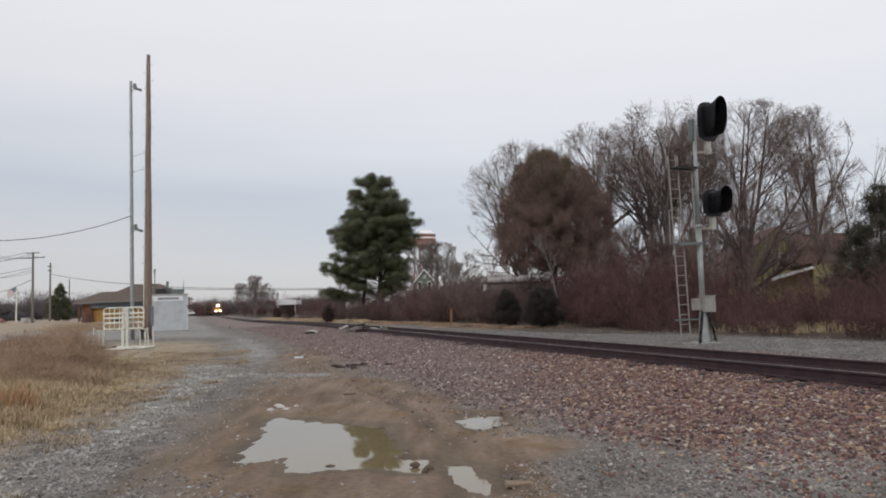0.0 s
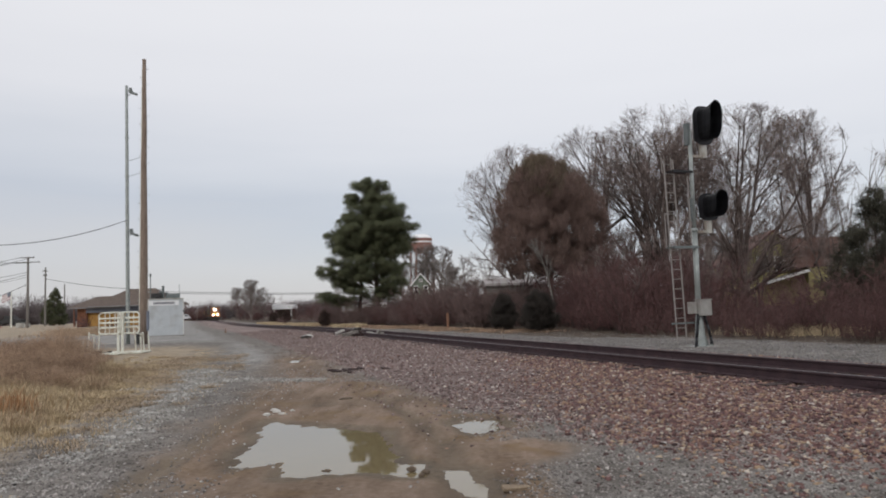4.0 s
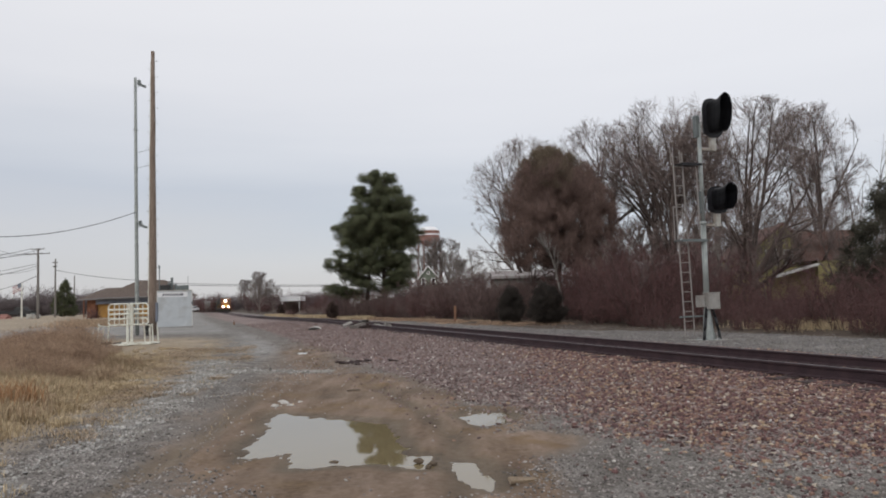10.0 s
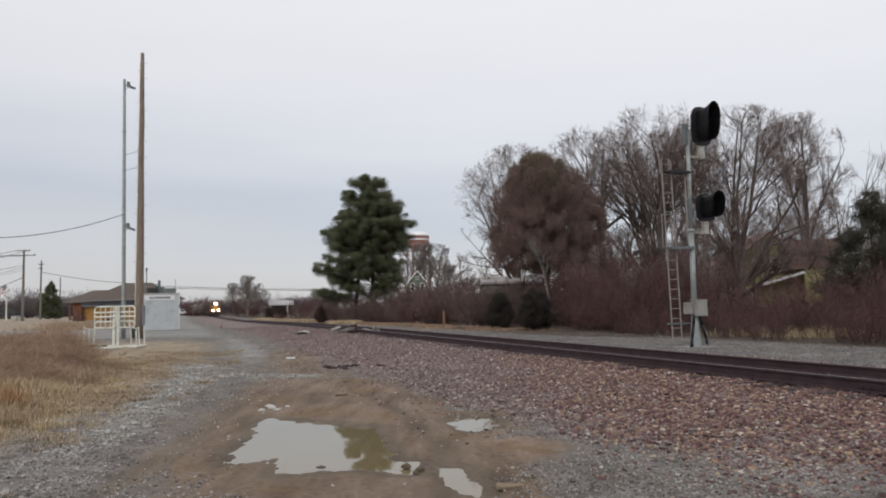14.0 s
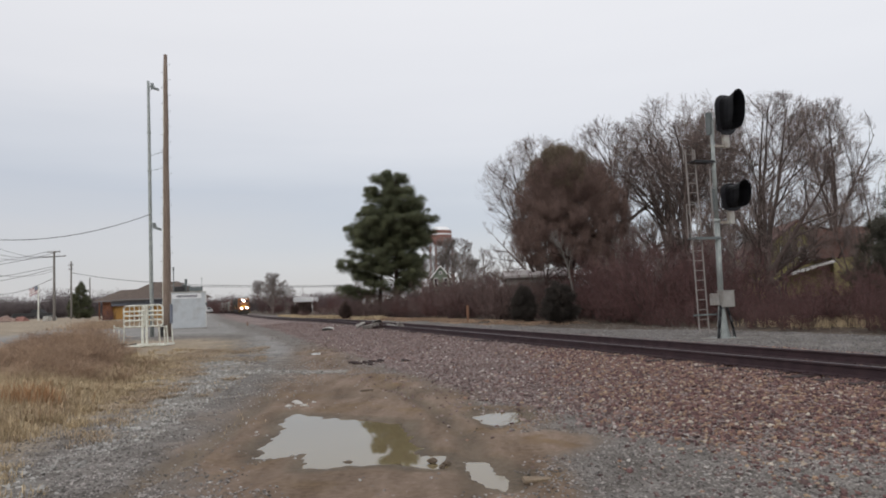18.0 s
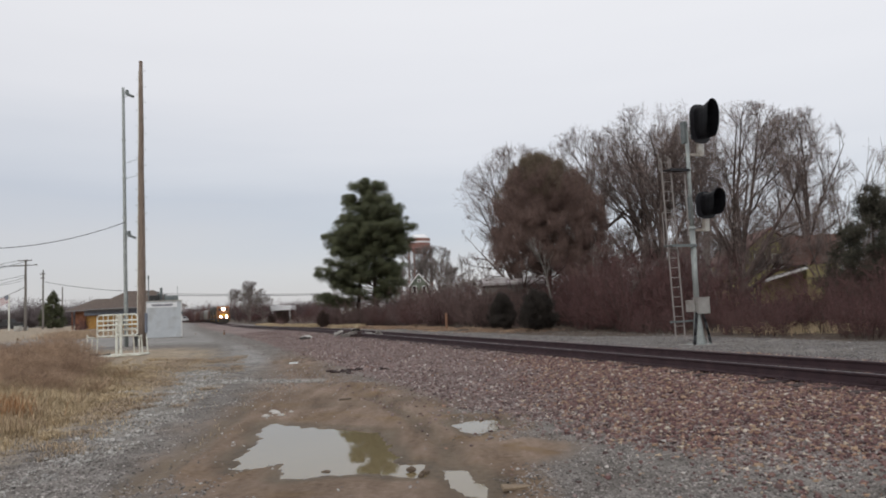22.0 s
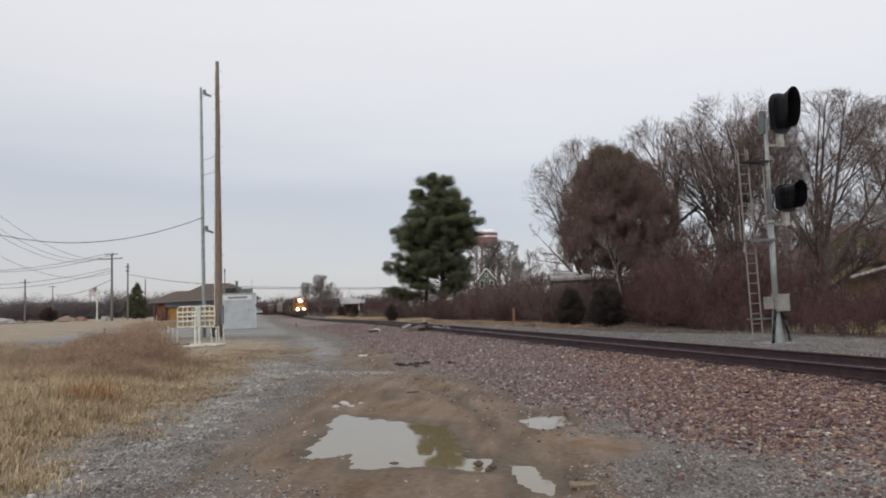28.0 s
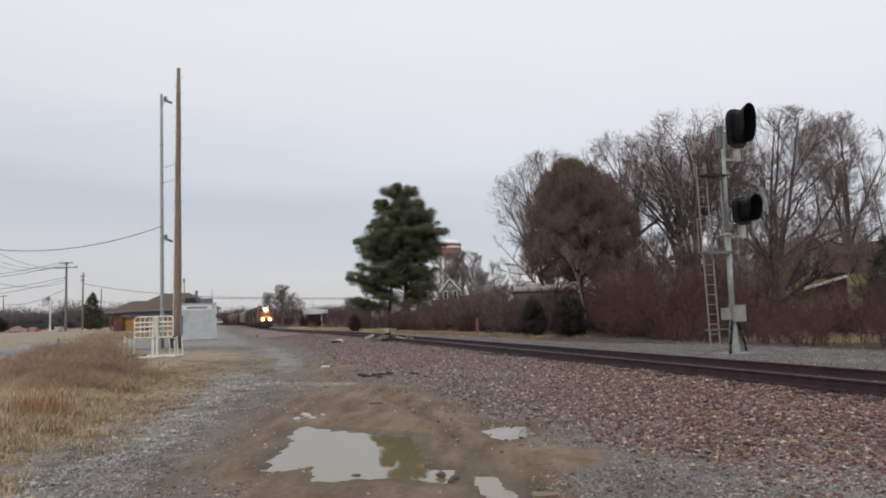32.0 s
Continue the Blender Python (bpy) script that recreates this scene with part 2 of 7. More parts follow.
LOCO_DARK = material("dark green locomotive paint", (0.020, 0.024, 0.020), (0.045, 0.048, 0.042), 0.6, 0.55, 0.05, dirt=(0.08, 0.06, 0.05))
UNDER = material("grimy running gear", (0.02, 0.018, 0.017), (0.055, 0.048, 0.042), 1, 0.85, 0.3)
CAR_GREY = material("pale grey freight car paint", (0.22, 0.22, 0.21), (0.32, 0.32, 0.30), 0.5, 0.7, 0.1, dirt=(0.2, 0.16, 0.13))
CAR_BROWN = material("oxide brown freight car paint", (0.10, 0.048, 0.036), (0.16, 0.08, 0.06), 0.5, 0.75, 0.1, dirt=(0.07, 0.055, 0.05))
HEADLIGHT = glow("lit headlight", (1.0, 0.86, 0.66), 60.0)
CLADDING_DARK = material("dark tank paint", (0.02, 0.02, 0.022), (0.05, 0.05, 0.05), 0.5, 0.7, 0.1)
ORANGE = material("faded orange-brown marker", (0.20, 0.10, 0.06), (0.30, 0.16, 0.10), 3, 0.7, 0.05)
WATER = bpy.data.materials.new("muddy water")
WATER.use_nodes = True
wp = WATER.node_tree.nodes["Principled BSDF"]
wp.inputs["Base Color"].default_value = (0.200, 0.158, 0.088, 1)
wp.inputs["Roughness"].default_value = 0.015
wp.inputs["IOR"].default_value = 1.5


# ---- building helpers ----
def box(bm, c, s, bevel=0.0, m=None):
    r = bmesh.ops.create_cube(bm, size=1.0, matrix=Matrix.Translation(c) @ (m or Matrix()) @ Matrix.Diagonal((*s, 1)))
    if bevel:
        es = list({e for v in r["verts"] for e in v.link_edges})
        bmesh.ops.bevel(bm, geom=es, offset=bevel, segments=2, affect="EDGES", profile=0.6)


def rod(bm, a, b, r0, r1=None, n=8):
    a, b = Vector(a), Vector(b)
    d = b - a
    m = Matrix.Translation((a + b) / 2) @ d.to_track_quat("Z", "Y").to_matrix().to_4x4()
    bmesh.ops.create_cone(bm, cap_ends=True, segments=n, radius1=r0, radius2=r0 if r1 is None else r1, depth=d.length, matrix=m)


def prism(bm, pts, axis, lo, hi):
    """A flat outline pts in the two other axes, pushed out along axis from lo to hi."""
    def at(p, w):
        return {"x": (w, p[0], p[1]), "y": (p[0], w, p[1]), "z": (p[0], p[1], w)}[axis]
    a = [bm.verts.new(at(p, lo)) for p in pts]
    b = [bm.verts.new(at(p, hi)) for p in pts]
    bm.faces.new(a)
    bm.faces.new(b[::-1])
    for i in range(len(pts)):
        j = (i + 1) % len(pts)
        bm.faces.new((a[j], a[i], b[i], b[j]))
    bmesh.ops.recalc_face_normals(bm, faces=bm.faces[:])


def part(name, bm, mat, parent=None, label="", smooth=False, loc=None):
    me = bpy.data.meshes.new(name)
    bm.to_mesh(me)
    bm.free()
    me.materials.append(mat)
    if smooth:
        me.polygons.foreach_set("use_smooth", [True] * len(me.polygons))
    ob = new(name, me)
    if parent:
        ob.parent = parent
    if loc is not None:
        ob.location = loc
    if label:
        ob["label"] = label
    return ob


def mesh(name, verts, faces, mat, parent=None, smooth=False):
    me = bpy.data.meshes.new(name)
    me.from_pydata(verts, [], faces)
    me.materials.append(mat)
    if smooth:
        me.polygons.foreach_set("use_smooth", [True] * len(me.polygons))
    ob = new(name, me)
    if parent:
        ob.parent = parent
    return ob


def thing(name, label, category, loc=(0, 0, 0), rz=0.0, group="", kind=""):
    ob = new(name)
    ob.empty_display_size = 0.2
    ob.matrix_world = pose(*loc, 0, 0, rz)
    return tagged(ob, label, category, group, kind)


def B():
    return bmesh.new()


# ---- the lie of the land ----
def step(v, lo, hi):
    t = np.clip((np.asarray(v, float) - lo) / (hi - lo), 0, 1)
    return t * t * (3 - 2 * t)


def track_x(y):
    """The track's middle line: straight, easing to the left far away."""
    y = np.asarray(y, float)
    far = np.clip(y - 250, 0, 170)
    return 10.1 - 0.345 * y - 1.9 * step(y, 50, 140) - 0.8 * step(y, 140, 250) - 0.0007 * far ** 2 - 0.24 * np.clip(y - 420, 0, None)


def line_dip(y):
    """The line dips gently before the far bend."""
    return -0.27 * step(y, 45, 130) + 0.27 * step(y, 165, 260)


def track_off(x, y):
    """Distance from the track's middle, positive on its far side."""
    return (np.asarray(x, float) - track_x(y)) * 0.945


PUDDLES = [
    [(-2.18, 7.51), (-2.27, 8.14), (-2.33, 9.15), (-2.54, 10.12), (-2.52, 10.59), (-2.35, 10.53), (-1.94, 10.06), (-1.54, 9.88),
     (-0.84, 9.33), (-0.62, 8.15), (-0.47, 7.42), (-0.24, 7.41), (-0.21, 6.85), (-0.78, 7.08), (-1.56, 7.06), (-1.74, 7.77), (-1.94, 7.67)],
    [(0.13, 9.75), (0.42, 10.05), (0.80, 10.02), (0.72, 9.19), (0.43, 8.97), (0.26, 9.17)],
    [(-0.02, 7.05), (0.21, 7.04), (0.25, 6.52), (0.36, 6.47), (0.33, 5.93), (0.19, 6.10), (0.06, 6.41)],
    [(-5.15, 24.5), (-4.85, 24.3), (-4.6, 23.3), (-4.85, 23.2)],
]


def inside(poly, x, y):
    """Signed distance to an outline, positive inside."""
    d = np.full(x.shape, 1e9)
    ins = np.zeros(x.shape, bool)
    for (ax, ay), (bx, by) in zip(poly, poly[1:] + poly[:1]):
        ex, ey = bx - ax, by - ay
        t = np.clip(((x - ax) * ex + (y - ay) * ey) / (ex * ex + ey * ey), 0, 1)
        d = np.minimum(d, np.hypot(x - ax - t * ex, y - ay - t * ey))
        if ey:
            ins ^= ((ay > y) != (by > y)) & (x < ex * (y - ay) / ey + ax)
    return np.where(ins, d, -d)


def wave(x, y, k, seed=0.0):
    """Smooth ripple of about unit height and k bumps a metre or so."""
    s = 0
    for i in range(5):
        a = 1.3 + 2.4 * i + seed
        s = s + np.sin(k * (1 + 0.37 * i) * (x * np.cos(a) + y * np.sin(a)) + 1.7 * i + seed * 3)
    return s / 3


def ballast_edge(x, y):
    """How far from the track's middle the spilled ballast reaches."""
    return -5.4 + 0.5 * (1 - step(y, 8.5, 11)) + 1.4 * step(x, 2.2, 4.5) * (1 - step(y, 7.6, 9.6))


def strip(pts, x, y):
    """Distance to a bent line on the ground."""
    d = np.full(np.shape(x), 1e9)
    for (ax, ay), (bx, by) in zip(pts, pts[1:]):
        ex, ey = bx - ax, by - ay
        t = np.clip(((x - ax) * ex + (y - ay) * ey) / (ex * ex + ey * ey), 0, 1)
        d = np.minimum(d, np.hypot(x - ax - t * ex, y - ay - t * ey))
    return d


PALE_BAND = [(-7.2, 21.4), (-6.5, 19.6), (-5.3, 14.6), (-4.8, 12.0), (-4.4, 9.8), (-4.3, 8.0), (-4.0, 5.0)]
PALE_BRANCH = [(-6.4, 18.6), (-4.6, 17.3), (-3.0, 16.9)]
PALE_SPOTS = [(-8.6, 15.4), (-7.1, 16.0)]
RUTS = ([(-0.05, 4.0), (0.12, 6.6), (0.0, 8.4), (-0.6, 11.0), (-2.0, 15.5)], [(-2.9, 4.0), (-3.0, 9.0), (-3.3, 12.0), (-4.2, 15.5)])


def pale_patch(x, y):
    """How much pale limestone lies on the road, 0 to 1."""
    w = 0.22 * wave(x, y, 2.6, 3.0) + 0.12 * wave(x, y, 6.5, 1.0)
    a = (1 - step(strip(PALE_BAND, x, y) + w, 0.1, 0.3 + 0.032 * np.clip(y, 6, 24))) * (0.55 + 0.45 * step(y, 8, 11))
    b = 1 - step(strip(PALE_BRANCH, x, y) + w, 0.1, 0.7)
    c = 1 - step(strip(PALE_SPOTS, x, y) + w, 0.05, 0.45)
    return np.maximum(np.maximum(a, 0.8 * b), c)


def road_edge(y):
    """Where the grass begins, on the side away from the track."""
    return -2.7 - 0.275 * np.asarray(y, float)


def height(x, y, fine=True):
    x, y = np.asarray(x, float), np.asarray(y, float)
    o = track_off(x, y)
    z = (np.clip(0.005 * (y - 30), 0, 0.15) + np.clip(0.0125 * (y - 60), 0, 0.85)) * step(-o, 6, 13)
    z = z + 0.1 * step(o, 1.5, 3.5) + np.clip(0.02 * (o - 9), 0, 1.2)
    z = z + 0.19 * step(o, -5.6, -1.9) * step(-o, -4.2, -1.8)
    z = z + line_dip(y) * (1 - step(abs(o), 8, 16))
    z = z + 0.10 * step(road_edge(y) - x, 0, 2.5) * step(y, -20, 4) * (1 - step(y, 20, 28))
    near = 1 - step(np.hypot(x, y), 30, 70)
    z = z + near * (0.018 * wave(x, y, 1.6) + 0.007 * wave(x, y, 4.2, 1.0))
    if fine:
        z = z + near * (0.004 * wave(x, y, 11.0, 2.0) + 0.003 * wave(x, y, 29.0, 3.0) + 0.003 * wave(x, y, 61.0, 8.0))
        for line in RUTS:
            r = strip(line, x, y) + 0.05 * wave(x, y, 2.0, 5.0)
            z = z - 0.030 * np.exp(-(r / 0.13) ** 2) + 0.020 * np.exp(-((r - 0.27) / 0.09) ** 2)
        rag = 0.05 * wave(x, y, 9, 4.0) + 0.035 * wave(x, y, 23, 5.0)
        for p in PUDDLES:
            d = inside(p, x, y) + (rag if len(p) > 10 else 0.5 * rag - 0.005)
            z = z - (z + 0.022) * step(d, -0.35, -0.02) - 0.05 * step(d, -0.04, 0.10)
    return z


def ground_z(x, y):
    return float(height(np.array([x]), np.array([y]), False)[0])


def spread(lo, hi, a, b, s, grow):
    """Even steps s from a to b, growing outwards to lo and hi."""
    c = list(np.arange(a, b, s))
    d = s
    while c[-1] < hi:
        d *= grow
        c.append(c[-1] + d)
    d = s
    while c[0] > lo:
        d *= grow
        c.insert(0, c[0] - d)
    return np.array(c)


def build_ground():
    xs = spread(-2600, 2600, -3.6, 2.6, 0.055, 1.035)
    ys = spread(-2000, 3000, 5.2, 12.6, 0.055, 1.032)
    X, Y = np.meshgrid(xs, ys)
    Z = height(X, Y)
    v = np.stack([X, Y, Z], -1).reshape(-1, 3)
    nx, ny = len(xs), len(ys)
    i = (np.arange(ny - 1)[:, None] * nx + np.arange(nx - 1)).reshape(-1)
    f = np.stack([i, i + 1, i + nx + 1, i + nx], 1)
    me = bpy.data.meshes.new("ground")
    me.vertices.add(len(v))
    me.vertices.foreach_set("co", v.astype(np.float32).ravel())
    me.loops.add(f.size)
    me.loops.foreach_set("vertex_index", f.astype(np.int32).ravel())
    me.polygons.add(len(f))
    me.polygons.foreach_set("loop_start", np.arange(0, f.size, 4, dtype=np.int32))
    me.update(calc_edges=True)
    me.polygons.foreach_set("use_smooth", [True] * len(f))
    x, y = v[:, 0], v[:, 1]
    o = track_off(x, y)
    e = road_edge(y) - x
    pud = np.max([inside(p, x, y) for p in PUDDLES], axis=0)
    mc = x + 1.15 + 0.16 * (y - 9)
    mud = (1 - step(np.hypot(mc / np.where(mc > 0, 1.9, 2.35), (y - 9.9) / 6.2) + 0.12 * wave(x, y, 1.7, 2.0), 0.5, 1.3)) + step(pud, -0.7, -0.15)
    mud = mud + 0.8 * step(y, -30, 3) * (1 - step(y, 5, 9)) * (1 - step(abs(x + 0.6) + 0.45 * wave(x, y, 0.8, 3.0), 0.3, 2.4))
    rut = 0.8 * np.exp(-((x + 3.0 + 0.22 * (y - 16)) / 1.3) ** 2) * step(y, 11, 15) * (1 - step(y, 20, 40))
    rut = rut + 0.9 * np.exp(-(((x - 1.0) / 0.55) ** 2 + ((y - 7.9) / 0.6) ** 2))
    sand = np.exp(-(((x - 0.95) / 0.42) ** 2 + ((y - 7.8 + 0.4 * (x - 0.95)) / 0.36) ** 2)) * np.clip(0.75 + 0.3 * wave(x, y, 6.0, 2.0) + 0.2 * wave(x, y, 14.0, 5.0), 0, 1.1)
    turf = step(e, -2.3, -0.7) * step(y, 9.5, 12.5) * (1 - step(y, 26, 31)) * step(wave(x, y, 0.9, 5.0) + 0.5 * wave(x, y, 2.8, 2.0), -0.5, 0.5)
    turf = np.maximum(turf, 0.95 * np.exp(-(((x + 9.6) / 2.2) ** 2 + ((y - 25.5) / 2.6) ** 2)))
    rutline = np.min([strip(q, x, y) for q in RUTS], axis=0) + 0.06 * wave(x, y, 2.0, 5.0)
    wet = np.maximum(step(pud + 0.10 * wave(x, y, 3.0, 1.0), -0.38, -0.02), 0.75 * np.exp(-(rutline / 0.2) ** 2) * step(y, 3, 5) * (1 - step(y, 12, 15)))
    wet = np.maximum(wet, 0.8 * np.exp(-(((x + 0.9) / 1.6) ** 2 + ((y - 12.3) / 0.5) ** 2)) * (0.7 + 0.3 * wave(x, y, 2.5, 4.0)))
    masks = {
        "turf": turf,
        "wet": wet,
        "pale": pale_patch(x, y),
        "sand": sand,
        "mud": np.clip(mud + rut, 0, 1),
        "ballast": step(o - ballast_edge(x, y), -0.6, 0.4) * (1 - step(o, 2.2, 3.4)),
        "straw": np.clip((0.55 * step(e, -2.6, -0.8) * step(y, 9, 13) + 0.45 * step(e, -0.8, 0.9) + 0.55 * step(e, -0.6, 0.9) * (1 - step(y, 9, 13))) * (1 - step(y, 33, 45)) + step(e, 14, 22) * step(y, 26, 40) * 0.75, 0, 1),
        "litter": step(o + 2.6 * step(y, 25, 33), 7.5, 9.2),
        "asphalt": step(y, 17, 27) * (1 - step(o, -7.5, -6.2)) * (1 - step(e, -3.5, -0.5)) + step(y, 40, 50) * (1 - step(o, -9, -7)),
        "lot": step(y, 62, 72) * (1 - step(y, 100, 112)) * step(-x, 40, 46),
    }
    for k, val in masks.items():
        at = me.attributes.new(k, "FLOAT", "POINT")
        at.data.foreach_set("value", np.clip(val, 0, 1).astype(np.float32))
    m = bpy.data.materials.new("unpaved ground")
    m.use_nodes = True
    n, l = m.node_tree.nodes, m.node_tree.links
    p = n["Principled BSDF"]
    tc = n.new("ShaderNodeTexCoord")

    def tex(scale, detail=6, rough=0.6):
        t = n.new("ShaderNodeTexNoise")
        t.inputs["Scale"].default_value, t.inputs["Detail"].default_value, t.inputs["Roughness"].default_value = scale, detail, rough
        l.new(tc.outputs["Object"], t.inputs["Vector"])
        return t.outputs[0]

    def ramp(src, *stops):
        r = n.new("ShaderNodeValToRGB")
        for k, (pos, col) in enumerate(stops):
            el = r.color_ramp.elements[k] if k < 2 else r.color_ramp.elements.new(pos)
            el.position, el.color = pos, (*col, 1)
        l.new(src, r.inputs[0])
        return r.outputs[0]

    big, mid, fine, grit = tex(0.35), tex(2.2), tex(14.0), tex(55.0, 3)
    vor = n.new("ShaderNodeTexVoronoi")
    vor.inputs["Scale"].default_value = 26.0
    l.new(tc.outputs["Object"], vor.inputs["Vector"])
    mixed = n.new("ShaderNodeMath")
    mixed.operation = "MULTIPLY_ADD"
    mixed.inputs[1].default_value = 0.5
    hf = n.new("ShaderNodeMath")
    hf.operation = "MULTIPLY"
    hf.inputs[1].default_value = 0.5
    l.new(mid, hf.inputs[0])
    l.new(grit, mixed.inputs[0])
    l.new(hf.outputs[0], mixed.inputs[2])
    speck = mixed.outputs[0]
    sepc = n.new("ShaderNodeSeparateColor")
    l.new(vor.outputs["Color"], sepc.inputs[0])
    gravel = ramp(speck, (0.36, (0.085, 0.074, 0.064)), (0.5, (0.165, 0.150, 0.135)), (0.64, (0.29, 0.275, 0.255)))
    mudmix = n.new("ShaderNodeMath")
    mudmix.operation = "MULTIPLY_ADD"
    mudmix.inputs[1].default_value = 0.55
    mh = n.new("ShaderNodeMath")
    mh.operation = "MULTIPLY"
    mh.inputs[1].default_value = 0.45
    l.new(fine, mh.inputs[0])
    along = n.new("ShaderNodeMapping")
    along.inputs["Rotation"].default_value = (0, 0, -0.16)
    along.inputs["Scale"].default_value = (2.4, 0.45, 1.0)
    l.new(tc.outputs["Object"], along.inputs[0])
    streak = n.new("ShaderNodeTexNoise")
    streak.inputs["Scale"].default_value, streak.inputs["Detail"].default_value = 1.3, 7
    streak.inputs["Distortion"].default_value = 0.1
    l.new(along.outputs[0], streak.inputs["Vector"])
    l.new(streak.outputs[0], mudmix.inputs[0])
    l.new(mh.outputs[0], mudmix.inputs[2])
    mudc = ramp(mudmix.outputs[0], (0.36, (0.120, 0.081, 0.054)), (0.48, (0.187, 0.134, 0.096)), (0.58, (0.236, 0.174, 0.132)), (0.70, (0.345, 0.275, 0.222)))
    ochre = ramp(mudmix.outputs[0], (0.36, (0.120, 0.078, 0.042)), (0.66, (0.255, 0.178, 0.108)))
    om, omr = n.new("ShaderNodeMix"), n.new("ShaderNodeMapRange")
    om.data_type = "RGBA"
    omr.inputs["From Min"].default_value, omr.inputs["From Max"].default_value = 0.52, 0.66
    l.new(tex(0.9, 7, 0.65), omr.inputs[0])
    l.new(omr.outputs[0], om.inputs[0])
    l.new(mudc, om.inputs[6])
    l.new(ochre, om.inputs[7])
    mudc = om.outputs[2]
    stones = ramp(sepc.outputs[0], (0.0, (0.095, 0.066, 0.059)), (0.5, (0.205, 0.154, 0.142)), (1.0, (0.34, 0.275, 0.255)))
    wetc = ramp(mudmix.outputs[0], (0.36, (0.070, 0.050, 0.032)), (0.5, (0.125, 0.092, 0.060)), (0.68, (0.185, 0.142, 0.098)))
    palec = ramp(speck, (0.36, (0.125, 0.112, 0.095)), (0.5, (0.235, 0.220, 0.196)), (0.62, (0.37, 0.355, 0.325)))
    turfc = ramp(speck, (0.36, (0.12, 0.092, 0.064)), (0.5, (0.225, 0.178, 0.127)), (0.65, (0.36, 0.295, 0.215)))
    straw = ramp(speck, (0.34, (0.19, 0.148, 0.105)), (0.5, (0.315, 0.255, 0.185)), (0.65, (0.46, 0.385, 0.285)))
    litter = ramp(speck, (0.36, (0.045, 0.032, 0.026)), (0.5, (0.082, 0.060, 0.046)), (0.65, (0.14, 0.108, 0.076)))
    asphalt = ramp(speck, (0.36, (0.17, 0.163, 0.153)), (0.5, (0.255, 0.246, 0.233)), (0.65, (0.36, 0.345, 0.325)))
    lot = ramp(speck, (0.36, (0.235, 0.22, 0.195)), (0.65, (0.35, 0.33, 0.295)))

    def lay(under, over, mask, soft=0.30):
        a = n.new("ShaderNodeAttribute")
        a.attribute_name = mask
        ad = n.new("ShaderNodeMath")
        ad.operation = "ADD"
        mr = n.new("ShaderNodeMapRange")
        mr.inputs["From Min"].default_value, mr.inputs["From Max"].default_value = 0.95 - soft, 0.95 + soft
        nm = n.new("ShaderNodeMath")
        nm.operation = "MULTIPLY_ADD"
        nm.inputs[1].default_value, nm.inputs[2].default_value = 0.55, 0.0
        nb = n.new("ShaderNodeMath")
        nb.operation = "MULTIPLY_ADD"
        nb.inputs[1].default_value = 0.35
        l.new(mid, nm.inputs[0])
        l.new(fine, nb.inputs[0])
        l.new(nm.outputs[0], nb.inputs[2])
        l.new(a.outputs["Fac"], ad.inputs[0])
        l.new(nb.outputs[0], ad.inputs[1])
        l.new(ad.outputs[0], mr.inputs[0])
        mx = n.new("ShaderNodeMix")
        mx.data_type = "RGBA"
        l.new(mr.outputs[0], mx.inputs[0])
        l.new(under, mx.inputs[6])
        l.new(over, mx.inputs[7])
        return mx.outputs[2]

    c = lay(gravel, asphalt, "asphalt")
    c = lay(c, lot, "lot")
    c = lay(c, straw, "straw")
    c = lay(c, litter, "litter")
    c = lay(c, stones, "ballast", 0.2)
    c = lay(c, mudc, "mud")
    c = lay(c, turfc, "turf")
    c = lay(c, palec, "pale", 0.22)
    c = lay(c, wetc, "wet", 0.35)
    sandc = ramp(mid, (0.35, (0.140, 0.090, 0.052)), (0.65, (0.225, 0.155, 0.094)))
    c = lay(c, sandc, "sand", 0.12)
    tint = n.new("ShaderNodeHueSaturation")
    tv = n.new("ShaderNodeMapRange")
    tv.inputs["From Min"].default_value, tv.inputs["From Max"].default_value = 0.3, 0.7
    tv.inputs["To Min"].default_value, tv.inputs["To Max"].default_value = 0.82, 1.18
    l.new(big, tv.inputs[0])
    l.new(tv.outputs[0], tint.inputs["Value"])
    l.new(c, tint.inputs["Color"])
    l.new(tint.outputs[0], p.inputs["Base Color"])
    gloss, gr = n.new("ShaderNodeAttribute"), n.new("ShaderNodeMapRange")
    gloss.attribute_name = "wet"
    gr.inputs["To Min"].default_value, gr.inputs["To Max"].default_value = 0.92, 0.62
    l.new(gloss.outputs["Fac"], gr.inputs[0])
    l.new(gr.outputs[0], p.inputs["Roughness"])
    p.inputs["Specular IOR Level"].default_value = 0.25
    bump = n.new("ShaderNodeBump")
    bump.inputs["Strength"].default_value, bump.inputs["Distance"].default_value = 0.8, 0.03
    l.new(speck, bump.inputs["Height"])
    l.new(bump.outputs[0], p.inputs["Normal"])
    me.materials.append(m)
    tagged(new("ground", me), "muddy gravel ground with dirt ruts, dry grass and ballast", "ground", kind="structure")


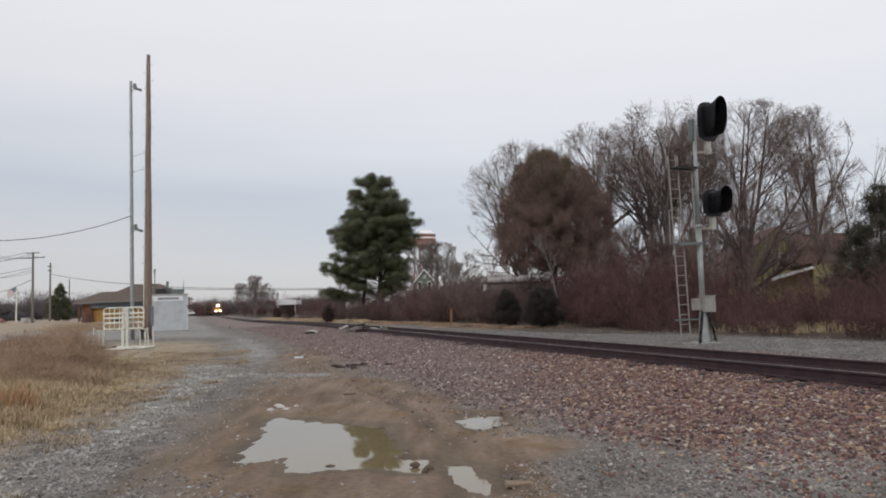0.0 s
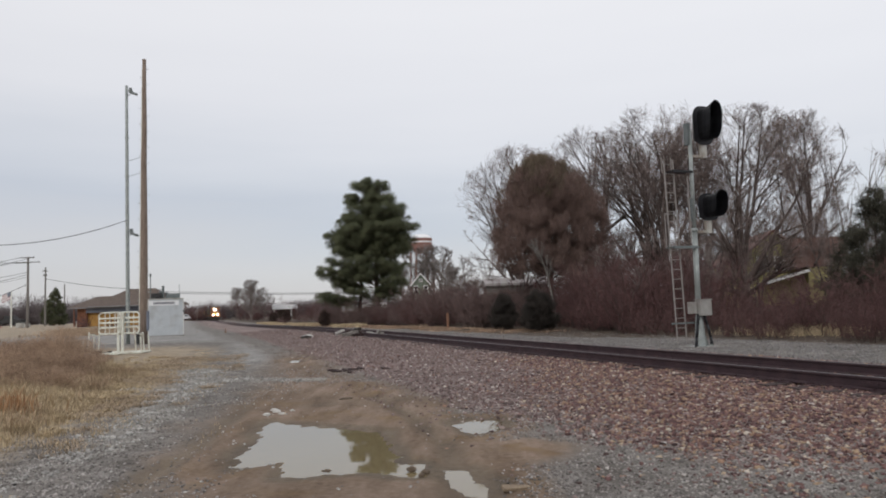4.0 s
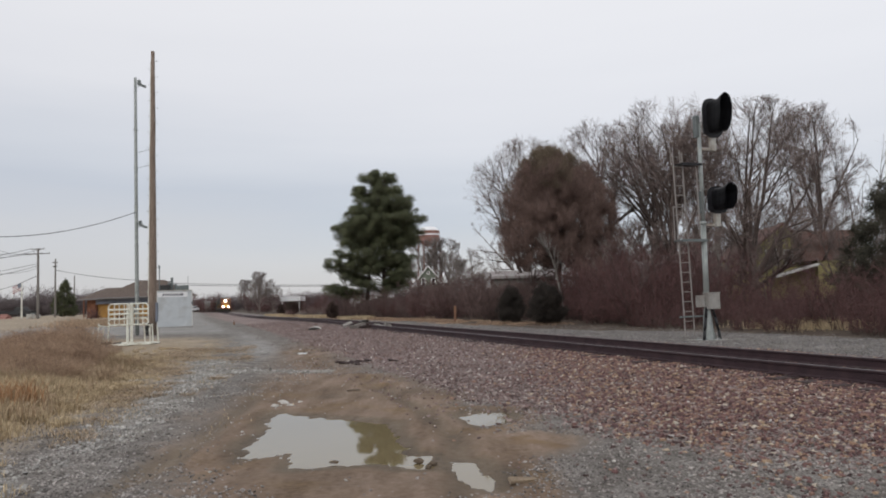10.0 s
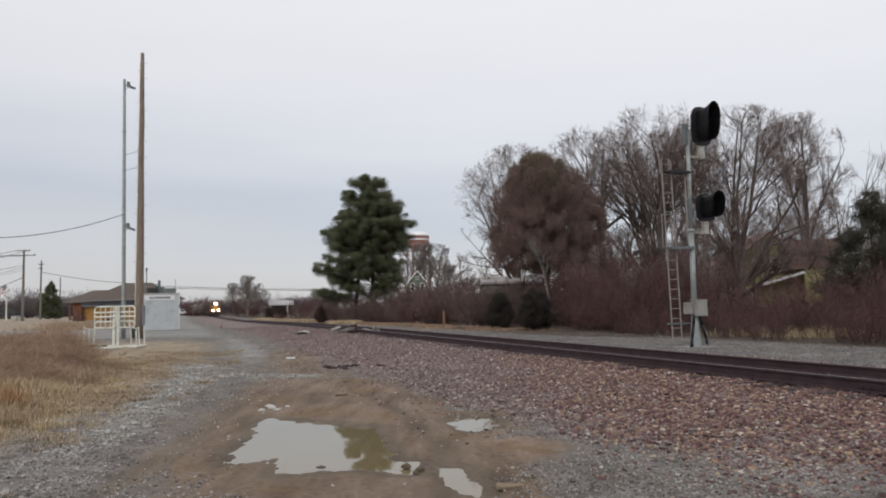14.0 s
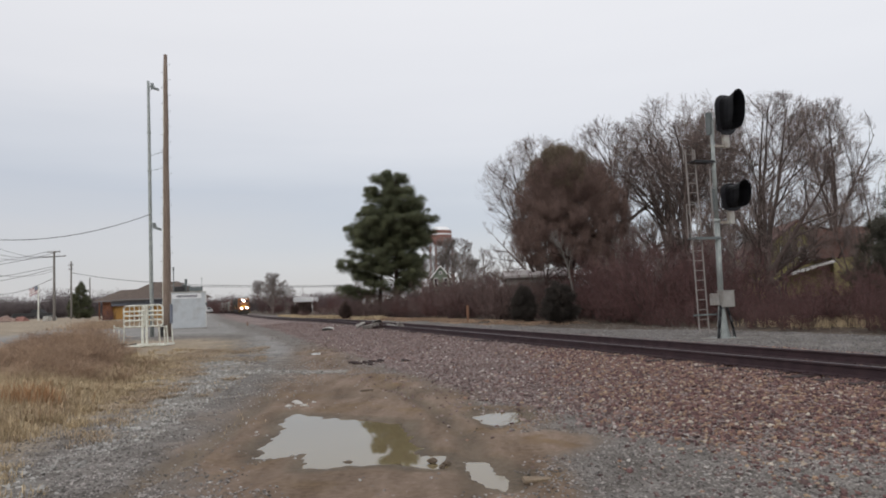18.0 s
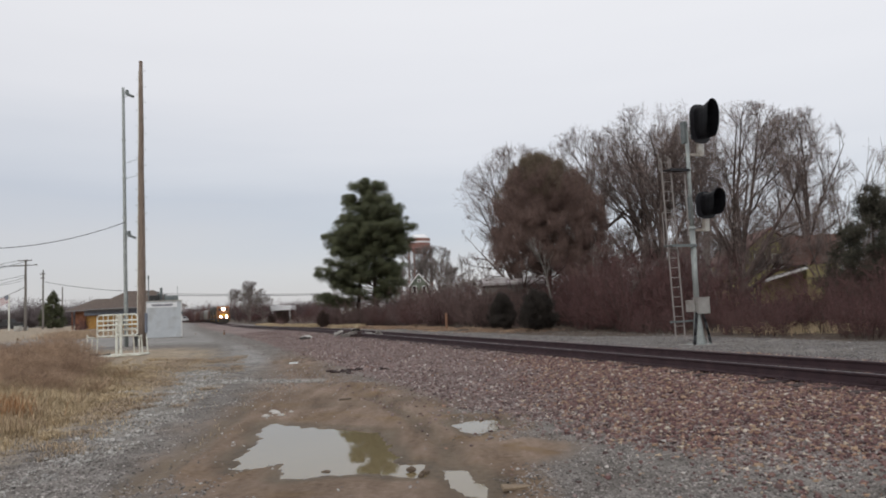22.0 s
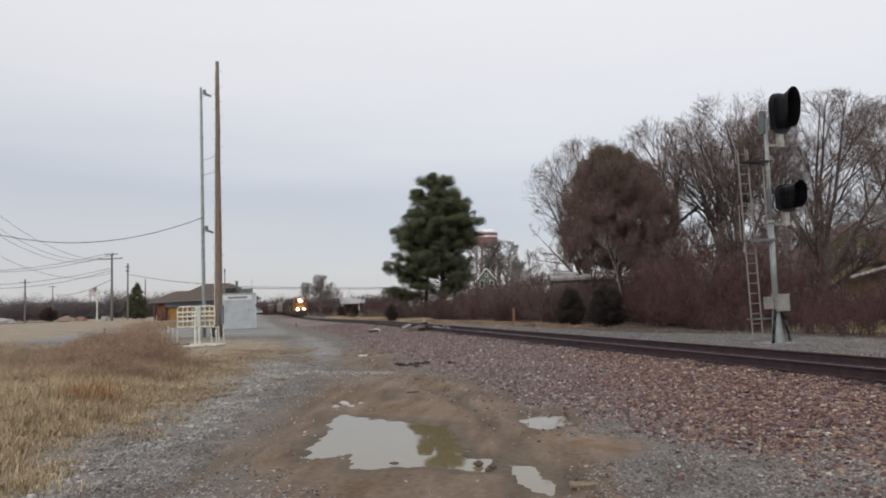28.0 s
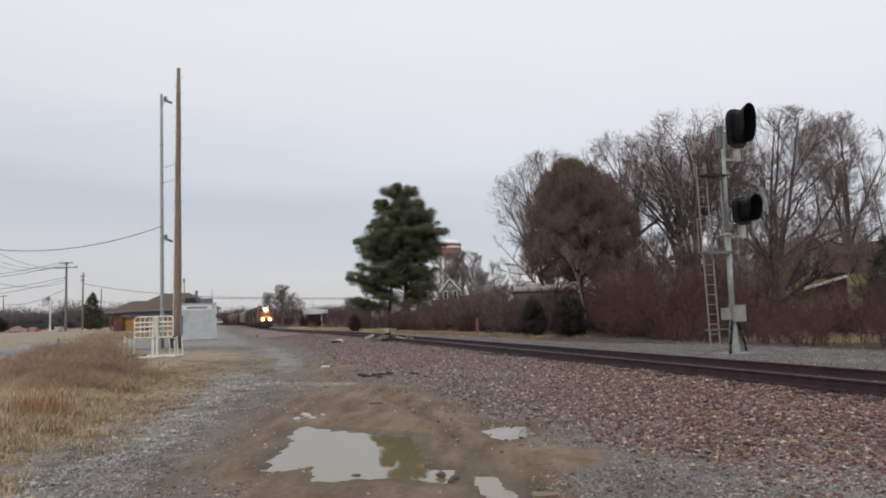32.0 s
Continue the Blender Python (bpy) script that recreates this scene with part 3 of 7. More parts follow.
build_ground()
for poly in PUDDLES:
    cx, cy = np.mean(poly, axis=0)
    b = B()
    vs = [b.verts.new((cx + (x - cx) * 1.0 + (0.1 if x > cx else -0.1), cy + (y - cy) + (0.1 if y > cy else -0.1), 0)) for x, y in poly]
    if len(poly) > 10:
        bmesh.ops.convex_hull(b, input=vs)
        bmesh.ops.delete(b, geom=[f for f in b.faces if f.normal.z < 0], context="FACES_ONLY")
    else:
        b.clear()
        (x0, y0), (x1, y1) = np.min(poly, axis=0) - 0.06, np.max(poly, axis=0) + 0.06
        b.faces.new([b.verts.new((x, y, 0)) for x, y in ((x0, y0), (x1, y0), (x1, y1), (x0, y1))])
    tagged(part("puddle", b, WATER, loc=(0, 0, -0.028)), "still muddy rain puddle mirroring the grey sky", "puddle", "puddles on the dirt road", "structure")


# ---- loose stones ----
def scatter_stones(name, mat, xy, size, label, lift=0.2):
    """Rough little blocks of 12 faces' worth of triangles, each turned its own way."""
    rng = np.random.default_rng(len(xy))
    k = len(xy)
    base = np.array([(sx, sy, sz) for sx in (-1, 1) for sy in (-1, 1) for sz in (-1, 1)], float)
    v = base[None] * rng.uniform(0.25, 1.0, (k, 8, 3))
    v *= (size * rng.uniform(0.55, 1.25, k))[:, None, None] * np.stack([rng.uniform(0.7, 1.2, k), rng.uniform(0.7, 1.2, k), rng.uniform(0.35, 0.75, k)], 1)[:, None]
    a, t = rng.uniform(0, 6.283, k), rng.normal(0, 0.5, k)
    ca, sa, ct, st = np.cos(a), np.sin(a), np.cos(t), np.sin(t)
    x, y, z = v[..., 0], v[..., 1], v[..., 2]
    y, z = y * ct[:, None] - z * st[:, None], y * st[:, None] + z * ct[:, None]
    x, y = x * ca[:, None] - y * sa[:, None], x * sa[:, None] + y * ca[:, None]
    g = height(xy[:, 0], xy[:, 1])
    v = np.stack([x + xy[:, :1], y + xy[:, 1:], z + (g + size * lift)[:, None]], -1).reshape(-1, 3)
    quads = np.array([(0, 1, 3, 2), (4, 6, 7, 5), (0, 4, 5, 1), (2, 3, 7, 6), (1, 5, 7, 3)])
    f = (np.arange(k)[:, None, None] * 8 + quads[None]).reshape(-1, 4)
    me = bpy.data.meshes.new(name)
    me.vertices.add(len(v))
    me.vertices.foreach_set("co", v.astype(np.float32).ravel())
    me.loops.add(f.size)
    me.loops.foreach_set("vertex_index", f.astype(np.int32).ravel())
    me.polygons.add(len(f))
    me.polygons.foreach_set("loop_start", np.arange(0, f.size, 4, dtype=np.int32))
    me.update(calc_edges=True)
    me.materials.append(mat)
    return tagged(new(name, me), label, "stones", kind="stuff")


def ballast_and_gravel():
    rng = np.random.default_rng(5)
    y = 3 + 65 * rng.random(330000) ** 1.75
    o = rng.uniform(-7.0, 2.6, len(y))
    x = track_x(y) + o / 0.945
    over = o - ballast_edge(x, y)
    keep = rng.random(len(y)) < (0.006 + 0.06 * step(over, -2.2, -0.4) + 0.84 * step(over + 0.25 * wave(x, y, 1.3, 2.0), -0.5, 0.6)) * np.where(o > -0.7, 0.55, 1.0) * (1 - 0.5 * step(y, 11, 16) * (1 - step(o, -3.5, -1.5)))
    keep &= (x < 0.75 * y + 2) & (x > -0.75 * y) & (np.hypot((x - 0.95) / 0.62, (y - 7.75) / 0.75) > 1)
    xy = np.stack([x, y], 1)[keep][:112000]
    off = track_off(xy[:, 0], xy[:, 1])
    warm = rng.random(len(xy)) < 0.08 + 0.85 * step(xy[:, 0] + 0.3 * wave(xy[:, 0], xy[:, 1], 1.1, 3.0) + 0.5 * step(off, -2.8, -1.8), 0.8, 2.6) * (1 - step(xy[:, 1], 16, 22))
    bold = rng.random(len(xy)) < 0.2
    for who, mat, tone in ((warm, STONE_RED, "tan and rust-brown"), (~warm, STONE_MAUVE, "mauve-pink")):
        scatter_stones("coarse_ballast", mat, xy[who & bold], 0.034, "larger %s ballast lumps along the track" % tone)
        scatter_stones("ballast", mat, xy[who & ~bold], 0.023, "%s crushed ballast along the track" % tone)
    y = 3.2 + 34 * rng.random(230000) ** 2.2
    x = rng.uniform(-1, 1, len(y)) * (0.72 * y + 1)
    o = track_off(x, y)
    e = road_edge(y) - x
    mc = x + 1.15 + 0.16 * (y - 9)
    mud = np.hypot(mc / np.where(mc > 0, 1.9, 2.35), (y - 9.9) / 6.2)
    pud = np.max([inside(p, x, y) for p in PUDDLES], axis=0)
    keep = ((o < ballast_edge(x, y) + 0.8) | (o < ballast_edge(x, y) + 3.2) & (y > 11) & (rng.random(len(y)) < 0.5)) & (e < 0.9) & (rng.random(len(y)) < 1 - 0.85 * step(e + 0.4 * wave(x, y, 1.3, 5.0), -1.6, -0.5) * step(y, 9, 11)) & (pud < -0.12) & (np.hypot((x - 0.95) / 0.5, (y - 7.75) / 0.6) > 1) & (rng.random(len(y)) < (0.008 + 0.66 * step(mud + 0.14 * wave(x, y, 1.7, 2.0) + 0.10 * wave(x, y, 5.0, 4.0), 0.74, 1.25)) * (1 - 0.8 * step(y, 17, 21) * (1 - step(e, -3.5, -2.0)))) & (wave(x, y, 0.9, 7.0) > -0.9)
    scatter_stones("gravel", STONE_GREY, np.stack([x, y], 1)[keep][:80000], 0.0150, "grey crushed limestone gravel on the dirt road")
    y = 9 + 38 * rng.random(34000) ** 1.3
    o = rng.uniform(1.9, 9.0, len(y))
    x = track_x(y) + o / 0.945
    keep = (x < 0.75 * y + 2) & (rng.random(len(y)) < 1 - 0.85 * step(y, 34, 44)) & (rng.random(len(y)) < 1 - 0.8 * step(o + 2.6 * step(y, 25, 33), 7.2, 9.0))
    scatter_stones("pad_gravel", STONE_PAD, np.stack([x, y], 1)[keep][:16000], 0.022, "grey gravel pad beyond the track")
    y = 4.5 + 20 * rng.random(90000) ** 1.3
    x = -0.28 * y - 1.2 + rng.uniform(-2.6, 2.6, len(y))
    keep = rng.random(len(y)) < pale_patch(x, y) * (0.12 + 0.42 * step(wave(x, y, 2.4, 6.0) + 0.6 * wave(x, y, 6.0, 1.0), -0.6, 0.5))
    xy = np.stack([x, y], 1)[keep][:16000]
    big = rng.random(len(xy)) < 0.14
    scatter_stones("pale_gravel", STONE_PALE, xy[~big], 0.0185, "band of pale limestone gravel beside the grass")
    scatter_stones("pale_stones", STONE_PALE, xy[big][:1600], 0.040, "larger pale limestone pieces along the verge")
    y = 6.0 + 16 * rng.random(420)
    x = -0.25 * y - 1.2 + rng.normal(0, 1.6, len(y))
    scatter_stones("stray_stones", STONE_PALE, np.stack([x, y], 1)[(road_edge(y) - x < 0.6) & (np.max([inside(q, x, y) for q in PUDDLES], axis=0) < -0.05)], 0.019, "pale stones strewn over the muddy road")


ballast_and_gravel()


# ---- the railway track ----
def rail_line(off, lo, hi, stepm):
    ys = np.arange(lo, hi, stepm)
    xs = track_x(ys)
    tx, ty = np.gradient(xs), np.gradient(ys)
    n = np.hypot(tx, ty)
    return [(x + off * b / m, y - off * a / m) for x, y, a, b, m in zip(xs, ys, tx, ty, n)]


def sweep(name, mat, profile, off, parent, lo=-60, hi=470, stepm=2.5):
    line = rail_line(off, lo, hi, stepm)
    v, f, k = [], [], len(profile)
    for i, (x, y) in enumerate(line):
        a, c = line[max(i - 1, 0)], line[min(i + 1, len(line) - 1)]
        t = Vector((c[0] - a[0], c[1] - a[1])).normalized()
        for s, z in profile:
            v.append((x + s * t.y, y - s * t.x, z + float(line_dip(y))))
        if i:
            for j in range(k):
                q = (j + 1) % k
                f.append(((i - 1) * k + j, (i - 1) * k + q, i * k + q, i * k + j))
    return mesh(name, v, f, mat, parent)


def build_track():
    track = thing("railway_track", "single railway track with rusty rails on dark wooden ties", "track", kind="structure")
    foot = 0.215
    body = [(-0.076, foot), (0.076, foot), (0.076, foot + 0.014), (0.012, foot + 0.035), (0.010, foot + 0.135), (0.036, foot + 0.150),
            (0.037, foot + 0.178), (-0.037, foot + 0.178), (-0.036, foot + 0.150), (-0.010, foot + 0.135), (-0.012, foot + 0.035), (-0.076, foot + 0.014)]
    head = [(-0.033, foot + 0.179), (0.033, foot + 0.179), (0.026, foot + 0.186), (-0.026, foot + 0.186)]
    for off in (-0.755, 0.755):
        r = sweep("rail", RAIL_SIDE, body, off, track)
        sweep("rail_head", RAIL_TOP, head, off, r)["label"] = "polished running surface"
    b = B()
    box(b, (0, 0, 0), (2.6, 0.23, 0.17), 0.012)
    me = bpy.data.meshes.new("tie")
    b.to_mesh(me)
    b.free()
    me.materials.append(TIE)
    b = B()
    for s in (-0.755, 0.755):
        box(b, (s, 0, 0.093), (0.34, 0.19, 0.016))
        for q in (-0.11, 0.11):
            box(b, (s + q, 0.05, 0.11), (0.03, 0.03, 0.04))
    pm = bpy.data.meshes.new("tie_plate")
    b.to_mesh(pm)
    b.free()
    pm.materials.append(RAIL_SIDE)
    rng = random.Random(4)
    y = 2.0
    for i in range(210):
        x, y2 = float(track_x(y)), y
        dx = float(track_x(y + 0.5)) - x
        ang = math.degrees(math.atan2(-dx, 0.5))
        t = new("tie", me)
        t.parent = track
        t.matrix_basis = pose(x, y2, 0.12 + float(line_dip(y2)), 0, 0, ang + rng.uniform(-1, 1))
        if i < 45:
            q = new("tie_plate", pm)
            q.parent = t
        y += 0.495
    # rail joint bars on the side that faces the road
    for y in (9.5, 21.3, 33.0):
        b = B()
        x = float(track_x(y)) - 0.755 / 0.945
        m = pose(0, 0, 0, 0, 0, 19.0)
        box(b, (0, 0, 0), (0.022, 0.9, 0.085), 0.004, m)
        for k in range(6):
            c = m @ Vector((-0.018, -0.36 + 0.144 * k, 0))
            box(b, c, (0.03, 0.032, 0.032), 0.004, m)
        part("joint_bar", b, RAIL_SIDE, track, loc=(x - 0.022, y, 0.30))


build_track()


# ---- wayside signal beside the track ----
def hood(depth, w, h, cut):
    """A deep open cowl: rounded top and sides, the mouth towards -y, its underside cut short at a slant."""
    b = B()
    n = 18
    ring = []
    for i in range(n + 1):
        a = math.pi * (-0.28 + 1.56 * i / n)
        x = w / 2 * math.cos(a)
        z = h / 2 * math.sin(a)
        z = math.copysign(abs(z / (h / 2)) ** 0.55 * h / 2, z) if z else 0.0
        ring.append((x, z))
    def row(at, sx, sz):
        return [b.verts.new((x * sx, -depth * at * (1 - cut * max(0, -z / (h / 2))), z * (sz if z > 0 else 0.98))) for x, z in ring]
    rows = [row(0.0, 0.98, 0.88), row(0.3, 0.90, 0.85), row(0.6, 0.92, 0.90), row(0.85, 1.0, 1.0), row(1.0, 1.05, 1.06)]
    for r0, r1 in zip(rows, rows[1:]):
        for i in range(n):
            b.faces.new((r0[i], r0[i + 1], r1[i + 1], r1[i]))
    bmesh.ops.solidify(b, geom=b.faces[:], thickness=0.012)
    bmesh.ops.recalc_face_normals(b, faces=b.faces[:])
    return b


def build_signal():
    sig = thing("railway_signal", "galvanised railway signal mast with two black hooded heads and a ladder", "signal", (8.0, 21.9, 0.09), 19.0)
    b = B()
    rod(b, (0, 0, 0.9), (0.045, 0, 3.6), 0.085, 0.08, 16)
    rod(b, (0.045, 0, 3.6), (0.10, 0, 6.75), 0.062, 0.058, 16)
    rod(b, (0.045, 0, 3.56), (0.047, 0, 3.66), 0.105, None, 16)
    rod(b, (0.10, 0, 6.75), (0.10, 0, 6.80), 0.07, 0.03, 16)
    part("mast", b, GALV, sig, "galvanised round mast", True)
    b = B()
    rod(b, (0, 0, 0.02), (0, 0, 0.95), 0.19, 0.10, 12)
    box(b, (0, 0, 0.015), (0.55, 0.55, 0.03), 0.006)
    for i in range(4):
        a = math.pi / 4 + i * math.pi / 2
        prism(b, [(0.08, 0.02), (0.30, 0.02), (0.10, 0.5)], "y", -0.01, 0.01)
    for i in range(4):
        x, y = (0.22 if i % 2 else -0.22), (0.22 if i > 1 else -0.22)
        rod(b, (x, y, 0.0), (x, y, 0.08), 0.02, None, 6)
    part("base", b, GALV, sig, "flared steel mast base")
    b = B()
    box(b, (0, 0, -0.07), (0.9, 0.9, 0.18), 0.02)
    part("footing", b, CONCRETE, sig, "concrete footing flush with the gravel")
    for s in (-1, 1):
        b = B()
        pts = [(s * 0.10, -0.1, 1.0), (s * 0.17, -0.13, 0.7), (s * 0.26, -0.15, 0.3), (s * 0.30, -0.15, -0.02)]
        for p, q in zip(pts, pts[1:]):
            rod(b, p, q, 0.045, None, 8)
        part("conduit", b, BLACK, sig, "black flexible conduit", True)
    case = B()
    box(case, (0.09, -0.12, 1.19), (0.42, 0.26, 0.48), 0.015)
    box(case, (0.09, -0.12, 1.445), (0.46, 0.30, 0.03), 0.006)
    box(case, (-0.25, -0.02, 1.20), (0.2, 0.2, 0.36), 0.012)
    c = part("junction_case", case, CASE_GREY, sig, "pale grey junction case")
    b = B()
    box(b, (0.09, -0.256, 1.19), (0.35, 0.012, 0.40), 0.004)
    box(b, (0.23, -0.268, 1.2), (0.02, 0.02, 0.10), 0.004)
    part("door", b, CASE_GREY, c)
    # heads, turned a little further along the track
    for name, z, h in (("upper_head", 6.93, 1.26), ("lower_head", 4.33, 0.86)):
        b = B()
        pts = []
        for i in range(28):
            a = 2 * math.pi * i / 28
            cx, cz = math.cos(a), math.sin(a)
            pts.append((0.39 * math.copysign(abs(cx) ** 0.7, cx), h / 2 * math.copysign(abs(cz) ** 0.6, cz)))
        prism(b, pts, "y", -0.02, 0.01)
        hd = part(name, b, BLACK, sig, "black signal head backing plate", loc=(0.56, -0.10, z))
        part("hood", hood(0.62, 0.44, h * 0.95, 0.3), BLACK, hd, "deep black hood").location = (0, -0.02, 0.02)
        k = 3 if h > 1 else 2
        for i in range(k):
            b = B()
            zz = (i - (k - 1) / 2) * 0.33
            rod(b, (0, -0.02, zz), (0, -0.05, zz), 0.108, 0.10, 20)
            part("lens", b, LENS, hd, "unlit round lens", True)
        b = B()
        box(b, (0, 0.16, 0), (0.32, 0.28, h * 0.72), 0.03)
        part("housing", b, BLACK, hd, "black lamp housing")
        b = B()
        box(b, (-0.26, 0.14, -h / 2 - 0.34), (0.56, 0.10, 0.08), 0.01)
        box(b, (0.02, 0.10, -h / 2 - 0.17), (0.17, 0.16, 0.44), 0.012)
        part("bracket", b, CASE, hd, "pale cast mounting bracket")
        b = B()
        box(b, (-0.52, 0.14, -h / 2 + 0.36), (0.13, 0.18, 0.70), 0.01)
        part("relay_box", b, GALV_DARK, hd, "narrow steel wiring box")
    # ladder
    lad = thing("ladder", "", "")
    lad.parent = sig
    lad.matrix_basis = pose(-0.56, 0.15, 0.0, 0, -1.0, 0)
    for s in (-0.17, 0.17):
        b = B()
        box(b, (s, 0, 3.0), (0.022, 0.05, 5.7), 0.004)
        part("stile", b, LADDER, lad)
    for i in range(19):
        b = B()
        rod(b, (-0.17, 0, 0.3 + i * 0.3), (0.17, 0, 0.3 + i * 0.3), 0.012, None, 6)
        part("rung", b, LADDER, lad)
    for z, name in ((0.74, "ladder_stay"), (3.08, "platform"), (5.45, "platform")):
        b = B()
        if name == "platform":
            w, mid = (0.92, -0.38) if z < 4 else (0.74, -0.34)
            box(b, (mid, 0.10, z), (w, 0.42, 0.03), 0.008)
            box(b, (mid, -0.12, z - 0.02), (w, 0.03, 0.07), 0.004)
            for q in (-0.1, 0.05, 0.2):
                box(b, (mid, q, z + 0.02), (w, 0.02, 0.02))
        else:
            box(b, (-0.44, 0.08, z), (1.04, 0.04, 0.05), 0.004)
        part(name, b, GALV_DARK if z < 4 else BLACK, sig, "dark steel grating platform" if name == "platform" else "")
    for z0, z1 in ((3.08, 4.15), (5.45, 5.95)):
        for x in (-0.80, -0.45):
            b = B()
            rod(b, (x, 0.30, z0), (x, 0.30, z1), 0.016, None, 6)
            part("guard_post", b, LADDER, sig)
        if z1 < 5:
            b = B()
            rod(b, (-0.80, 0.30, z1), (-0.10, 0.30, z1), 0.016, None, 6)
            part("guard_rail", b, LADDER, sig)
    b = B()
    rod(b, (-0.14, -0.06, 3.2), (-0.14, -0.06, 5.3), 0.02, None, 6)
    part("cable_duct", b, LADDER, sig)


build_signal()


# ---- pole, camera mast, wire ----
def tapered(name, mat, parent, r0, r1, z0, z1, n=14, wob=0.0):
    b = B()
    prev = None
    k = 8
    rng = random.Random(int(z1 * 100))
    for i in range(k + 1):
        t = i / k
        r = r0 + (r1 - r0) * t
        c = (rng.uniform(-wob, wob), rng.uniform(-wob, wob))
        ring = [b.verts.new((c[0] + r * math.cos(6.2832 * j / n), c[1] + r * math.sin(6.2832 * j / n), z0 + (z1 - z0) * t)) for j in range(n)]
        if prev:
            for j in range(n):
                b.faces.new((prev[j], prev[(j + 1) % n], ring[(j + 1) % n], ring[j]))
        else:
            b.faces.new(ring[::-1])
        prev = ring
    b.faces.new(prev)
    return part(name, b, mat, parent, smooth=True)


pole = thing("utility_pole", "tall brown wooden pole with climbing steps beside a white barrier", "pole", (-18.08, 43.5, 0.12))
pole.matrix_world = pole.matrix_world @ pose(0, 0, 0, 0, 0.3, 0)
tapered("shaft", POLE_WOOD, pole, 0.255, 0.11, -0.2, 17.75, 16, 0.02)
for i in range(30):
    z = 2.6 + 0.5 * i
    b = B()
    s = 1 if i % 2 else -1
    r = 0.255 - 0.145 * z / 17.75
    rod(b, (s * (r - 0.02), 0, z), (s * (r + 0.15), 0, z), 0.012, None, 6)
    rod(b, (s * (r + 0.15), 0, z), (s * (r + 0.15), 0, z + 0.05), 0.012, None, 6)
    part("step", b, GALV, pole)
b = B()
prism(b, [(-0.225, 0.3), (-0.28, 0.3), (-0.147, 17.1), (-0.09, 17.1)], "y", -0.062, -0.018)
part("ground_wire_cover", b, WHITE, pole, "pale plastic ground wire cover")
b = B()
box(b, (0.27, -0.02, 1.35), (0.10, 0.22, 1.2), 0.02)
part("cable_cover", b, WALL_SLATE, pole, "dull purple-grey cable cover")
b = B()
box(b, (-0.28, -0.16, 0.35), (0.3, 0.3, 0.75), 0.03)
part("pedestal", b, CLADDING_DARK, pole, "dark cable pedestal")

mast = thing("camera_mast", "slender grey steel mast carrying two small cameras", "mast", (-19.5, 44.6, 0.14))
mast.matrix_world = mast.matrix_world @ pose(0, 0, 0, 0, -0.35, 0)
tapered("shaft", GALV, mast, 0.125, 0.085, -0.1, 16.45, 14)
for z, sx in ((16.1, 1), (7.0, 1)):
    b = B()
    rod(b, (0, 0, z), (0.45, -0.1, z - 0.05), 0.03, None, 8)
    rod(b, (0.08, 0, z - 0.32), (0.42, -0.1, z - 0.1), 0.02, None, 6)
    part("camera_arm", b, GALV, mast)
    b = B()
    box(b, (0.5, -0.12, z - 0.22), (0.5, 0.15, 0.15), 0.03, pose(0, 0, 0, 0, 22, 0))
    box(b, (0.3, -0.12, z - 0.02), (0.18, 0.14, 0.34), 0.03)
    part("camera_housing", b, GALV_DARK, mast, "grey weatherproof camera housing")
for z in (11.5, 10.5):
    b = B()
    rod(b, (0, 0, z), (1.35, -1.05, z), 0.014, None, 6)
    part("stand_off", b, GALV_DARK, mast)
for z in (3.0, 5.5, 8.0, 10.5, 13.0):
    b = B()
    rod(b, (0, 0, z), (0, 0, z + 0.07), 0.135, None, 14)
    part("band", b, GALV, mast)


def cable(name, a, c, sag, r=0.02, label="sagging black overhead cable", n=16, parent=None):
    a, c = Vector(a), Vector(c)
    pts = [a.lerp(c, i / n) - Vector((0, 0, 4 * sag * (i / n) * (1 - i / n))) for i in range(n + 1)]
    side = (c - a).cross(Vector((0, 0, 1))).normalized() * r
    v, f = [], []
    for i, p in enumerate(pts):
        for j in range(4):
            v.append(tuple(p + side * math.cos(j * math.pi / 2) + Vector((0, 0, r * math.sin(j * math.pi / 2)))))
        if i:
            f += [((i - 1) * 4 + j, (i - 1) * 4 + (j + 1) % 4, i * 4 + (j + 1) % 4, i * 4 + j) for j in range(4)]
    ob = mesh(name, v, f, WIRE, parent)
    return ob if parent else tagged(ob, label, "cable", "overhead cables")


cable("overhead_cable", (-19.5, 44.5, 7.85), (-46.0, 44.5, 13.6), 3.6, 0.022, n=24)
side_pole = thing("utility_pole", "grey wooden utility pole", "pole", (-46.0, 44.5, 0.1))
tapered("shaft", GREY_WOOD, side_pole, 0.17, 0.11, -0.2, 14.2, 12, 0.01)


# ---- white tubular barrier ----
def tube_path(b, pts, r=0.03, closed=False):
    for p, q in zip(pts, pts[1:] + (pts[:1] if closed else [])):
        rod(b, p, q, r, None, 8)
        bmesh.ops.create_icosphere(b, subdivisions=1, radius=r, matrix=Matrix.Translation(q))


